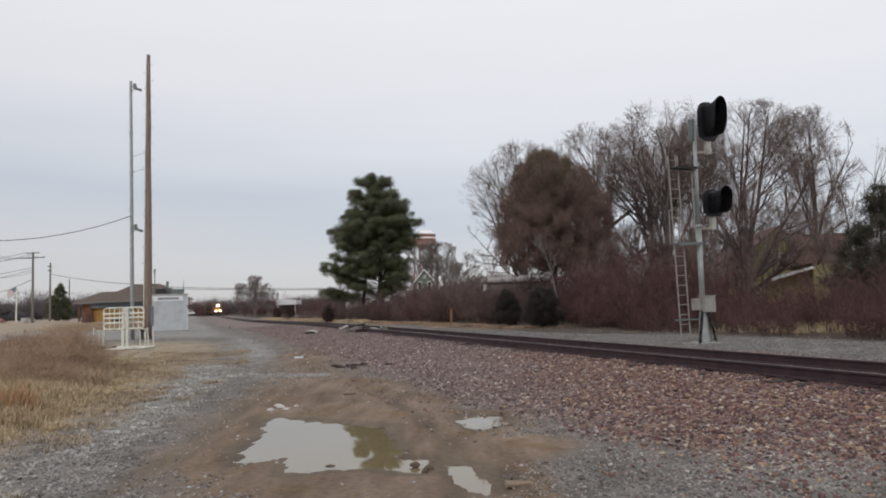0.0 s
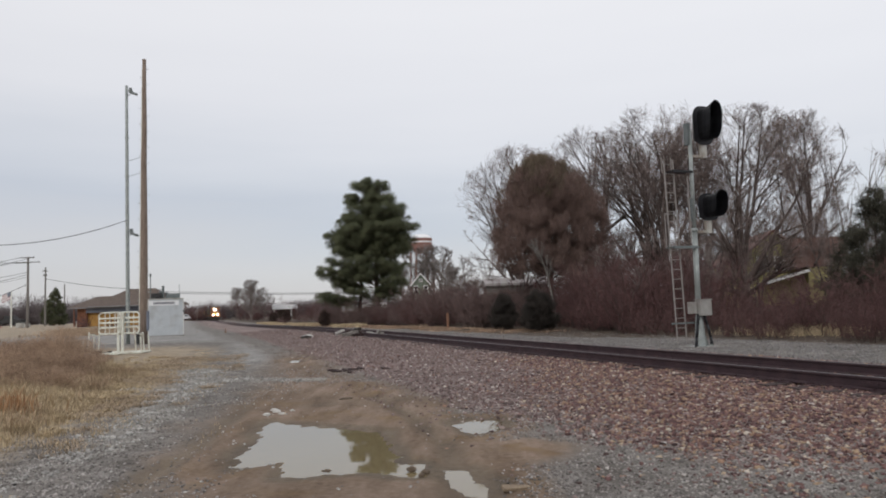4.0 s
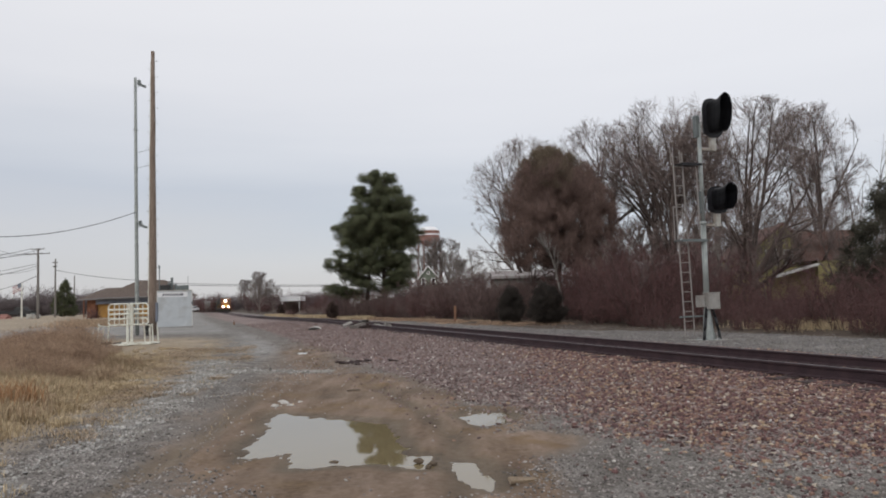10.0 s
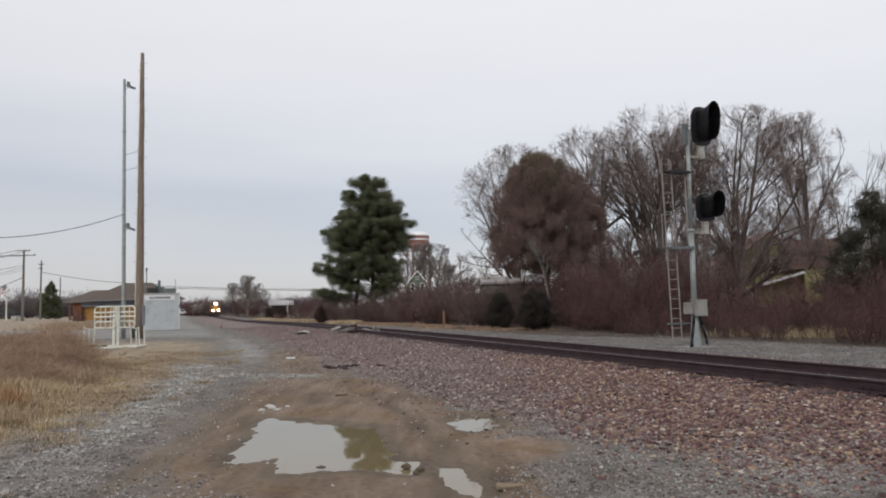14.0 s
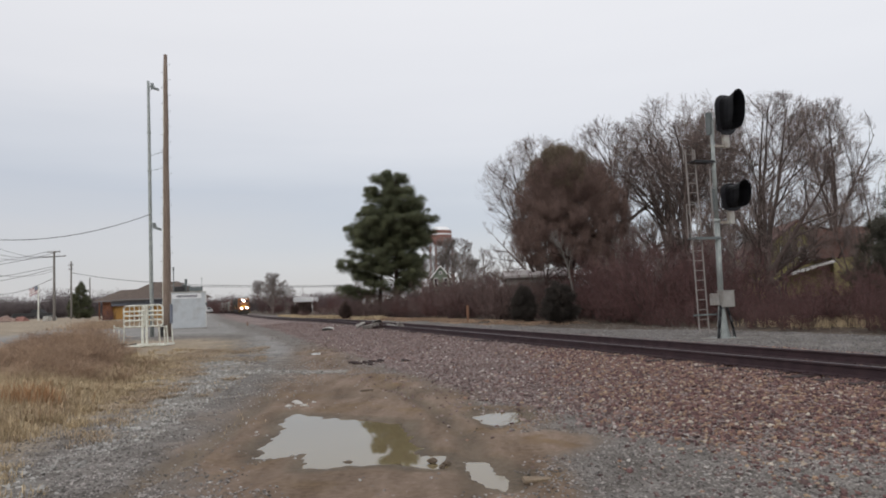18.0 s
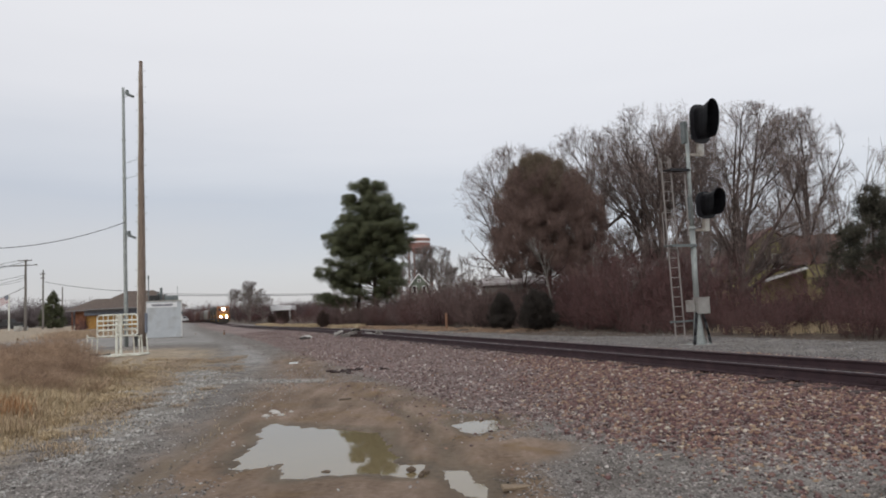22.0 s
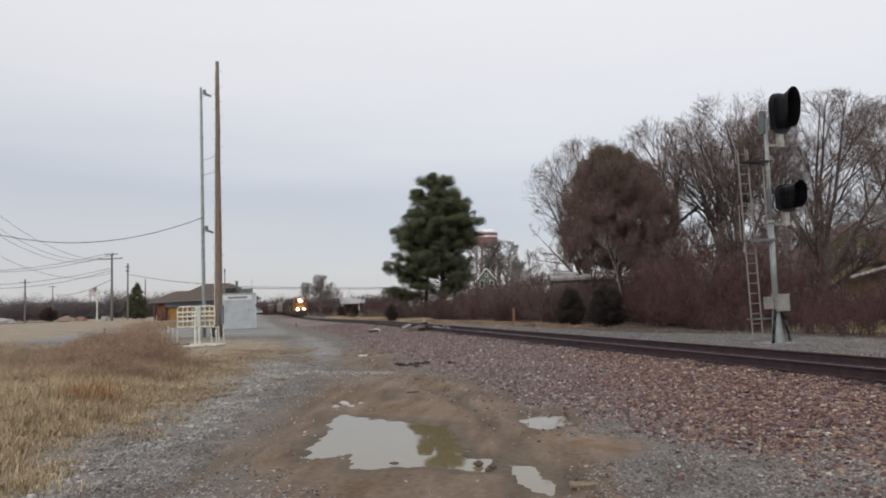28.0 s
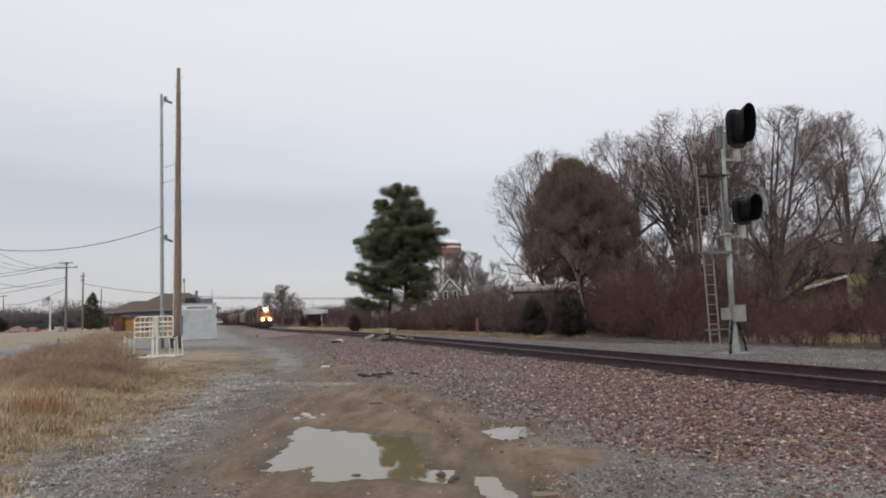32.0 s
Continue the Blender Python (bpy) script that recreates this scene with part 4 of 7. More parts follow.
def build_barrier():
    g = thing("tube_barrier", "white tubular steel barrier with a railed panel on a wide base", "barrier", (-14.65, 32.5, 0.04), 2.0)

    def loop(x0, x1, z0, z1, y=0.0, c=0.09):
        return [(x0 + c, y, z0), (x1 - c, y, z0), (x1, y, z0 + c), (x1, y, z1 - c), (x1 - c, y, z1), (x0 + c, y, z1), (x0, y, z1 - c), (x0, y, z0 + c)]
    for x0, x1, y in ((-0.86, 0.10, 0.0), (-0.06, 0.88, 0.14)):
        b = B()
        tube_path(b, loop(x0, x1, 0.92, 1.20, y), 0.036, True)
        part("lower_loop", b, WHITE, g)
        for z in (1.42, 1.62):
            b = B()
            rod(b, (x0, y, z), (x1, y, z), 0.042, None, 8)
            part("rail", b, WHITE, g)
        b = B()
        tube_path(b, [(x0, y, 1.06), (x0, y, 1.78), (x0 + 0.1, y, 1.88), (x1 - 0.1, y, 1.88), (x1, y, 1.78), (x1, y, 1.06)], 0.036)
        part("top_frame", b, WHITE, g)
        for k in (0.28, 0.5, 0.74):
            b = B()
            xx = x0 + (x1 - x0) * k
            rod(b, (xx, y, 0.95), (xx, y, 1.86), 0.022, None, 8)
            part("upright", b, WHITE, g)
    for x in (-0.02, 0.17):
        b = B()
        box(b, (x, 0.05, 0.95), (0.10, 0.08, 1.9), 0.012)
        part("post", b, WHITE, g)
    b = B()
    tube_path(b, [(-1.50, -0.35, 0.05), (1.17, -0.35, 0.05), (1.17, 0.75, 0.05), (-1.50, 0.75, 0.05)], 0.045, True)
    part("base_frame", b, WHITE, g)
    b = B()
    box(b, (0.08, 0.2, 0.06), (0.16, 1.2, 0.07), 0.01)
    box(b, (-0.15, -0.35, 0.02), (0.7, 0.16, 0.05), 0.01)
    part("base_plate", b, WHITE, g)
    b = B()
    box(b, (-0.85, -0.25, 0.11), (0.35, 0.3, 0.16), 0.03)
    box(b, (-0.5, -0.1, 0.09), (0.5, 0.1, 0.08), 0.02, pose(0, 0, 0, 0, -8, 8))
    part("ballast_weight", b, CLADDING_DARK, g, "dark weight on the base")
    for s in (-1, 1):
        for x, y, h in ((1.36, -0.3, 0.72), (1.34, 0.7, 0.78), (1.12, -0.3, 1.0), (1.10, 0.7, 0.9)):
            b = B()
            dx = -0.21 if s > 0 else -0.10
            tube_path(b, [(s * x + dx, y, 0.05), (s * (x - 0.05) + dx, y, h)], 0.034)
            part("end_support", b, WHITE, g)
        b = B()
        dx = -0.21 if s > 0 else -0.10
        rod(b, (s * 1.07 + dx, -0.3, 0.92), (s * 1.05 + dx, 0.7, 0.84), 0.03, None, 8)
        part("end_rail", b, WHITE, g)
    for x in (0.75,):
        b = B()
        rod(b, (x, 0.7, 0.05), (x, 0.7, 0.88), 0.03, None, 8)
        part("upright", b, WHITE, g)


build_barrier()


# ---- equipment shed ----
def build_shed():
    s = thing("equipment_shed", "pale grey ribbed steel equipment shed with a white sign", "shed", (-23.05, 60.0, 0.16), 22.0)
    b = B()
    box(b, (0, 1.6, 1.5), (2.72, 3.2, 3.1), 0.01)
    part("body", b, WHITE_SIDING, s)
    for i in range(13):
        b = B()
        box(b, (-1.29 + i * 0.215, -0.022, 1.42), (0.06, 0.05, 2.75), 0.006)
        part("rib", b, WHITE_SIDING, s)
    for i in range(14):
        b = B()
        box(b, (1.37, 0.15 + i * 0.22, 1.5), (0.03, 0.05, 2.9), 0.006)
        part("rib", b, WHITE_SIDING, s)
    b = B()
    box(b, (0, 1.6, 3.07), (2.86, 3.34, 0.08), 0.015)
    part("roof", b, CASE, s)
    for x in (-1.38, 1.38):
        b = B()
        box(b, (x, -0.02, 1.52), (0.07, 0.05, 3.0), 0.006)
        part("corner_trim", b, TRIM, s)
    b = B()
    box(b, (-0.15, -0.045, 2.72), (2.36, 0.03, 0.40), 0.006)
    sg = part("sign", b, SIGN_WHITE, s, "white sign with a line of unreadable lettering")
    rng = random.Random(3)
    x = -0.98
    b = B()
    while x < 0.65:
        w = rng.uniform(0.07, 0.13)
        box(b, (x + w / 2, -0.062, 2.72), (w * 0.76, 0.008, 0.19))
        x += w
    part("lettering", b, SIGN_INK, sg, "dark bars of lettering")
    for x, y, h in ((-0.2, 0.8, 1.05), (-0.42, 0.9, 0.6), (0.1, 1.2, 0.5)):
        b = B()
        rod(b, (x, y, 3.1), (x, y, 3.1 + h), 0.11, None, 10)
        rod(b, (x, y, 3.1 + h), (x, y, 3.16 + h), 0.17, 0.08, 10)
        part("vent_pipe", b, GALV_DARK, s)
    b = B()
    box(b, (-0.75, 0.7, 3.34), (0.8, 0.8, 0.46), 0.06)
    part("roof_unit", b, CLADDING_DARK, s, "dark roof fan unit")
    b = B()
    box(b, (0.6, 0.8, 3.30), (1.1, 0.7, 0.40), 0.06)
    part("roof_unit", b, GALV_DARK, s, "grey roof fan unit")
    b = B()
    rod(b, (-1.2, 1.2, 3.1), (-1.2, 1.2, 5.15), 0.04, None, 8)
    rod(b, (-1.2, 1.2, 5.0), (-1.2, 1.2, 5.3), 0.07, None, 8)
    part("antenna", b, GALV_DARK, s)
    b = B()
    rod(b, (1.1, 1.0, 3.1), (1.1, 1.0, 4.3), 0.02, None, 6)
    part("antenna", b, GALV_DARK, s)
    b = B()
    box(b, (0, 1.6, -0.06), (3.0, 3.5, 0.14), 0.02)
    part("slab", b, CONCRETE, s)
    b = B()
    box(b, (1.40, -0.02, 2.0), (0.14, 0.10, 0.2), 0.02)
    part("lamp", b, GALV_DARK, s)


build_shed()


# ---- far poles with cross-arms and their wires ----
def far_pole(x, y, z0, z1, arms, mat=GREY_WOOD, r=0.17, label="grey wooden utility pole with cross-arms"):
    p = thing("utility_pole", label, "pole", (x, y, z0), 0, "utility poles")
    tapered("shaft", mat, p, r, r * 0.65, -0.5, z1 - z0, 10, 0.01)
    for z, w in arms:
        b = B()
        box(b, (0, -0.14, z - z0), (w, 0.12, 0.14), 0.01)
        a = part("crossarm", b, mat, p)
        for k in range(4):
            b = B()
            xx = -w / 2 + 0.12 + (w - 0.24) * k / 3
            rod(b, (xx, -0.14, z - z0 + 0.06), (xx, -0.14, z - z0 + 0.24), 0.05, 0.035, 8)
            part("insulator", b, WIRE, a)
    return p


far_pole(-70.5, 122, 0.95, 13.05, ((12.9, 2.3), (12.1, 4.2)), r=0.24)
far_pole(-74.7, 135, 0.95, 12.2, ((11.4, 1.0), (10.6, 0.8)), GREY_WOOD, 0.19, "pale wooden utility pole with a transformer")
far_pole(-84.2, 160, 1.0, 10.2, ())
far_pole(-134, 200, 1.0, 11.6, ((11.2, 2.4),))
far_pole(-99.9, 140, 0.95, 10.1, ((9.4, 2.2),), r=0.2)
far_pole(-97.0, 230, 0.8, 11.2, ((10.9, 2.4),))
far_pole(18.0, 236, 0.8, 8.2, ((7.9, 2.4),))
far_pole(-101.0, 124, 0.9, 13.2, ((13.0, 2.3), (12.1, 4.2)), r=0.24)
for dx, z, sag in ((-1.0, 13.0, 0.9), (1.0, 12.95, 1.2), (0, 10.4, 0.9), (0, 10.0, 1.3)):
    cable("overhead_cable", (-70.5 + dx, 121.8, z), (-101.0 + dx, 123.8, z - 1.9), sag, 0.035)
far_pole(-62.0, 74.0, 0.6, 17.6, ((17.3, 2.4), (16.3, 4.2)), r=0.2)
for dx, z, z1, sag in ((-1.9, 12.2, 17.4, 3.0), (1.9, 12.2, 17.4, 3.2), (-1.9, 12.1, 16.4, 3.2), (0, 9.6, 12.6, 3.0)):
    cable("overhead_cable", (-70.5 + dx, 121.8, z), (-62.0 + 0.6 * dx, 74.0, z1), sag, 0.025)
for z, sag in ((10.9, 1.2), (10.3, 1.0)):
    cable("overhead_cable", (-97, 230, z), (18, 236, z - 3.0), sag, 0.07)
cable("overhead_cable", (-70.5, 122, 8.4), (-134, 200, 9.0), 1.2, 0.05)
cable("overhead_cable", (-74.7, 135, 10.0), (-45, 116, 6.3), 0.5, 0.04)


# ---- depot building and the yard beyond ----
def build_depot():
    s = thing("depot_building", "low ochre and brick depot with a broad brown hipped roof", "building", (-47.5, 110, 0.8))
    b = B()
    box(b, (-1.9, 6, 1.2), (11.0, 10, 4.0))
    w = part("wall", b, WALL_ORANGE, s, "ochre boarded wall")
    b = B()
    box(b, (-8.0, 5.8, 1.25), (1.5, 10.2, 4.1))
    part("wall", b, WALL_BRICK, s, "red-brown brick end wall")
    b = B()
    box(b, (-1.6, 0.7, 2.55), (11.2, 0.9, 0.95), 0.03)
    part("fascia", b, WALL_SLATE, s, "blue-grey fascia under the eaves")

    def hip(x0, x1, y0, y1, ze, zr, rin, name):
        b = B()
        v = [b.verts.new(p) for p in ((x0, y0, ze), (x1, y0, ze), (x1, y1, ze), (x0, y1, ze), (x0 + rin, (y0 + y1) / 2, zr), (x1 - rin, (y0 + y1) / 2, zr))]
        for f in ((0, 1, 5, 4), (1, 2, 5), (2, 3, 4, 5), (3, 0, 4), (3, 2, 1, 0)):
            b.faces.new([v[i] for i in f])
        bmesh.ops.recalc_face_normals(b, faces=b.faces[:])
        r = part(name, b, ROOF_BROWN, s)
        b = B()
        box(b, ((x0 + x1) / 2, y0, ze - 0.08), (x1 - x0, 0.06, 0.2))
        part("gutter", b, ROOF_GREY, r)
    hip(-6.2, 4.9, -1.2, 12.0, 3.05, 5.8, 3.4, "roof")
    hip(-9.6, -1.0, -0.6, 11.0, 2.95, 4.75, 1.7, "roof")
    for i in range(8):
        b = B()
        box(b, (-7.0 + i * 1.35, 0.97, 0.9), (0.08, 0.06, 2.1))
        part("batten", b, WALL_ORANGE, w)
    for x in (-1.5, 2.6):
        b = B()
        box(b, (x, 0.96, 1.0), (1.1, 0.05, 1.0))
        wd = part("window", b, TRIM, s)
        b = B()
        box(b, (x, 0.93, 1.0), (0.9, 0.02, 0.8))
        part("pane", b, PANE, wd)
    for x in (-9.0, -7.3):
        b = B()
        rod(b, (x, 0.2, 0), (x, 0.2, 3.0), 0.1, None, 8)
        part("porch_post", b, WALL_BRICK, s)
    b = B()
    box(b, (-3.4, 2.2, 4.15), (0.4, 0.4, 0.5), 0.03)
    part("vent", b, ROOF_GREY, s)


build_depot()


yard = thing("yard_track", "far yard track with rusty rails", "track", kind="structure")
for k in (0, 1.5):
    b = B()
    box(b, (-120, 128 + k, 0.99), (74, 0.12, 0.2))
    part("rail", b, RAIL_SIDE, yard)


def parked_truck(x, y, z, rz):
    """A dark work truck: cab, open bed, bumpers and wheels."""
    t = thing("truck", "dark work truck parked far across the lot", "truck", (x, y, z), rz)
    b = B()
    prism(b, [(-3.3, 0.55), (3.3, 0.55), (3.3, 1.15), (2.2, 1.25), (1.6, 1.95), (0.2, 1.95), (0.1, 1.25), (-3.3, 1.25)], "y", -0.95, 0.95)
    bmesh.ops.bevel(b, geom=b.edges[:], offset=0.06, segments=2, affect="EDGES")
    part("body", b, CLADDING_DARK, t)
    for q in (-1, 1):
        b = B()
        box(b, (0.95, q * 0.96, 1.6), (1.1, 0.02, 0.45), 0.006)
        part("side_window", b, PANE, t)
        b = B()
        box(b, (q * 3.36, 0, 0.65), (0.12, 1.9, 0.2), 0.03)
        part("bumper", b, GALV_DARK, t)
        for w in (-2.0, 2.1):
            b = B()
            rod(b, (w, q * 0.75, 0.4), (w, q * 0.98, 0.4), 0.4, None, 16)
            part("wheel", b, BLACK, t)


parked_truck(-82.8, 136, 1.25, 4)


def flag_pole(x, y, z):
    t = thing("flag_pole", "white flag pole with a red and white striped flag", "flag", (x, y, z))
    b = B()
    rod(b, (0, 0, 0), (0, 0, 6.6), 0.16, 0.09, 10)
    part("pole", b, WHITE, t)
    b = B()
    box(b, (0, 0, 0), (0.8, 0.04, 0.7))
    part("canton", b, WALL_SLATE, t, "dark blue canton").matrix_basis = pose(-0.40, 0, 6.15, 0, -24, 0)
    for k in range(7):
        b = B()
        box(b, (0, 0.03 * math.sin(k), 0), (1.0 if k < 4 else 1.7, 0.03, 0.18))
        part("stripe", b, (FLAG_RED, SIGN_WHITE)[k % 2], t, ("red stripe", "white stripe")[k % 2]).matrix_basis = pose(-1.3 if k < 4 else -0.98, 0.05, 6.0 - 0.18 * k + (0.0 if k < 4 else 0.12), 0, -24, 0)


flag_pole(-79.9, 133, 1.0)


def earth_heap(label, x, y, s, mat, seed):
    """A tipped heap of spoil with a lumpy top."""
    b = B()
    bmesh.ops.create_icosphere(b, subdivisions=3, radius=1.0)
    for v in b.verts:
        k = 1 + 0.35 * noise.noise(v.co * 1.6 + Vector((seed, 0, 0))) + 0.15 * noise.noise(v.co * 5 + Vector((0, seed, 0)))
        v.co = Vector((v.co.x * s[0] * k, v.co.y * s[1] * k, v.co.z * s[2] * k))
    tagged(part("earth_heap", b, mat, loc=(x, y, ground_z(x, y))), label, "heap")


earth_heap("reddish heap of spoil on the far lot", -85.6, 132, (2.0, 1.3, 1.0), SPOIL, 1.0)
earth_heap("rusty heap of scrap and soil on the far lot", -83.2, 133, (1.2, 1.0, 0.9), RUST_RED, 5.0)
earth_heap("pale heap of gravel on the far lot", -97.0, 130, (2.4, 1.4, 1.2), STONE_PALE, 9.0)
for x, y, sx, sz, mat in ((-69.4, 118, 0.9, 0.8, CASE), (-74.2, 128, 1.0, 0.6, CASE)):
    c = thing("utility_cabinet", "pale metal utility cabinet on the ground by a pole", "cabinet", (x, y, 0.95))
    b = B()
    box(b, (0, 0, sz / 2), (sx, 0.9, sz), 0.04)
    part("body", b, mat, c)
    b = B()
    box(b, (0, -0.46, sz / 2), (sx * 0.8, 0.02, sz * 0.8), 0.006)
    part("door", b, mat, c)


# ---- white van beyond the shed, marker post, rubble ----
def build_van():
    v = thing("van", "small white van parked beyond the shed", "van", (-83.3, 232, 0.98), 70)
    b = B()
    prism(b, [(-2.2, 0.35), (2.2, 0.35), (2.25, 0.9), (1.7, 1.05), (1.1, 1.75), (-2.15, 1.8), (-2.25, 0.9)], "y", -0.85, 0.85)
    bmesh.ops.bevel(b, geom=b.edges[:], offset=0.06, segments=2, affect="EDGES")
    part("body", b, SIGN_WHITE, v)
    b = B()
    box(b, (0.2, -0.87, 1.35), (1.7, 0.02, 0.45), 0.004)
    part("side_window", b, PANE, v)
    for s in (-1.4, 1.4):
        for q in (-0.8, 0.8):
            b = B()
            rod(b, (s, q - 0.1, 0.33), (s, q + 0.1, 0.33), 0.33, None, 16)
            part("wheel", b, BLACK, v)


build_van()
mk = thing("marker_post", "small weathered orange marker post by the road edge", "marker", (-20.9, 69.5, ground_z(-20.9, 69.5)))
b = B()
box(b, (0, 0, 0.2), (0.12, 0.07, 0.5), 0.01)
part("post", b, ORANGE, mk)
b = B()
box(b, (0, -0.04, 0.36), (0.10, 0.012, 0.06))
part("band", b, TRIM, mk)
mk2 = thing("marker_post", "slim brown utility marker post before the thicket", "marker", (0.56, 50.5, ground_z(0.56, 50.5)))
b = B()
box(b, (0, 0, 0.5), (0.17, 0.08, 1.2), 0.02)
part("post", b, ORANGE, mk2)


def boulder(name, label, x, y, s, mat, seed, cat="stone"):
    b = B()
    bmesh.ops.create_icosphere(b, subdivisions=2, radius=1.0)
    for v in b.verts:
        d = noise.noise(v.co * 1.4 + Vector((seed, 0, 0))) * 0.45
        v.co = Vector((v.co.x * s[0], v.co.y * s[1], v.co.z * s[2])) * (1 + d)
    ob = part(name, b, mat, loc=(x, y, ground_z(x, y) + s[2] * 0.45))
    return tagged(ob, label, cat)


boulder("stone", "pale flat limestone lump by the road", -7.9, 42.5, (0.38, 0.3, 0.14), STONE_PALE, 3.1)
for k, (x, y, q) in enumerate(((-2.78, 11.85, 0.07), (-2.66, 11.5, 0.08), (-2.72, 11.1, 0.06), (-2.52, 11.25, 0.05), (-2.45, 11.7, 0.04))):
    boulder("stone", "pale stone in a small cluster beyond the puddle", x, y, (q, 0.7 * q, 0.45 * q), STONE_PALE, 2.0 + k)
boulder("stone", "dark stone beside the pale lump", -7.9, 42.0, (0.3, 0.22, 0.1), UNDER, 4.4)
rub = thing("rubble_pile", "pile of broken concrete and dark timber beside the track", "rubble", (-4.6, 39.6, ground_z(-4.6, 39.6)))
for k, (x, y, z, sx, sy, sz, rx, ry, rz, mat, nm) in enumerate((
        (-1.05, 0.5, 0.28, 0.6, 0.5, 0.16, 5, -14, 20, CONCRETE, "concrete_slab"), (0.85, 0.2, 0.12, 0.9, 0.5, 0.12, 4, 12, -12, CONCRETE, "concrete_slab"),
        (1.3, -0.1, 0.14, 0.4, 0.3, 0.2, 10, 20, 40, CONCRETE, "concrete_slab"), (-0.1, 0.1, 0.24, 1.3, 0.45, 0.30, 3, 8, 8, TIE, "timber"),
        (-0.4, -0.3, 0.16, 1.1, 0.4, 0.26, 4, -6, -16, GREY_WOOD, "timber"), (0.2, -0.45, 0.08, 1.3, 0.3, 0.2, 0, 4, 14, TIE, "timber"), (-0.1, 0.3, 0.4, 0.7, 0.4, 0.2, 10, -10, 30, UNDER, "timber"))):
    b = B()
    box(b, (0, 0, 0), (0.78 * sx, 0.78 * sy, 0.78 * sz), 0.03)
    bmesh.ops.subdivide_edges(b, edges=b.edges[:], cuts=2, use_grid_fill=True)
    for v in b.verts:
        v.co += Vector((noise.noise(v.co * 3 + Vector((k, 0, 0))), noise.noise(v.co * 3 + Vector((0, k, 0))), noise.noise(v.co * 3 + Vector((0, 0, k))))) * 0.13
    part(nm, b, mat, rub, "broken pale concrete slab" if mat is CONCRETE else "dark rotten timber").matrix_basis = pose(x, y, 0.85 * z, rx, ry, rz)
b = B()
box(b, (0, 0, 0), (0.27, 0.115, 0.032), 0.012)
for v in b.verts:
    v.co += Vector((noise.noise(v.co * 9), noise.noise(v.co * 8 + Vector((3, 0, 0))), 0)) * 0.05
sl = tagged(part("stone_slab", b, SLAB, loc=(0.60, 6.12, 0.02)), "flat buff stone slab lying in the mud", "stone")
sl.rotation_euler = (0.05, 0.04, 0.25)
for k, (x, y, sx, sy, sz) in enumerate(((-0.33, 7.08, 0.07, 0.05, 0.035), (-0.19, 6.97, 0.06, 0.04, 0.030), (-0.23, 6.84, 0.05, 0.04, 0.025), (-1.72, 12.82, 0.16, 0.07, 0.035), (-1.16, 7.08, 0.07, 0.04, 0.020))):
    boulder("mud_lump", "small wet brown lump of earth in the muddy road", x, y, (0.65 * sx, 0.7 * sy, 0.8 * sz), MUD_LUMP, 7.3 + k, "earth lump")
scraps = random.Random(8)
for cx, cy, count, wide in ((6.6, 11.4, 7, 0.55), (-2.5, 19.0, 8, 0.45)):
    for k in range(count):
        x, y, sx = cx + scraps.gauss(0, wide), cy + scraps.gauss(0, 0.35) - 0.5 * (cx < 0) * scraps.random(), scraps.uniform(0.12, 0.38)
        b = B()
        box(b, (0, 0, 0), (sx, scraps.uniform(0.06, 0.15), scraps.uniform(0.025, 0.06)), 0.01)
        bmesh.ops.subdivide_edges(b, edges=b.edges[:], cuts=1, use_grid_fill=True)
        for v in b.verts:
            v.co += Vector((noise.noise(v.co * 14 + Vector((k, 0, 0))), noise.noise(v.co * 12 + Vector((0, k, 0))), noise.noise(v.co * 9))) * 0.045
        o = tagged(part("wood_scrap", b, TIE, loc=(x, y, ground_z(x, y) + 0.03)), "dark splinter of old tie wood on the ballast", "wood scrap", "wood scraps on the ballast")
        o.rotation_euler = (scraps.gauss(0, 0.1), scraps.gauss(0, 0.1), scraps.gauss(-0.2, 0.5))


# ---- houses, tower and low buildings behind the trees ----
def gable_house(name, label, x, y, z, w, d, h, rise, wall, roof, rz, windows, trim=True):
    s = thing(name, label, "house", (x, y, z), rz)
    b = B()
    prism(b, [(-w / 2, -0.5), (w / 2, -0.5), (w / 2, h), (0, h + rise), (-w / 2, h)], "y", 0, d)
    wl_ = part("wall", b, wall, s)
    ln = math.hypot(w / 2 + 0.4, rise * (w / 2 + 0.4) / (w / 2))
    ang = math.degrees(math.atan2(rise, w / 2))
    for sgn in (-1, 1):
        b = B()
        box(b, (0, 0, 0), (ln, d + 0.9, 0.16))
        part("roof", b, roof, s).matrix_basis = pose(sgn * (w / 4 + 0.2), d / 2, h + rise / 2 - 0.2 * rise / (w / 2) + 0.13, 0, sgn * ang, 0)
        if trim:
            b = B()
            box(b, (0, 0, 0), (ln, 0.06, 0.2))
            part("bargeboard", b, TRIM, s).matrix_basis = pose(sgn * (w / 4 + 0.2), -0.48, h + rise / 2 - 0.2 * rise / (w / 2) + 0.06, 0, sgn * ang, 0)
    for wx, wz, ww, wh in windows:
        b = B()
        for q in (-1, 1):
            box(b, (wx + q * ww / 2, -0.04, wz), (0.14, 0.08, wh + 0.14))
            box(b, (wx, -0.04, wz + q * wh / 2), (ww, 0.08, 0.14))
        box(b, (wx, -0.04, wz), (ww, 0.05, 0.05))
        win = part("window", b, TRIM, s)
        b = B()
        box(b, (wx, -0.01, wz), (ww, 0.03, wh))
        part("pane", b, PANE, win)
    for k in range(int(h / 0.35)):
        b = B()
        box(b, (0, -0.01, k * 0.35 + 0.1), (w, 0.02, 0.03))
        part("siding_lap", b, wall, wl_)
    return s


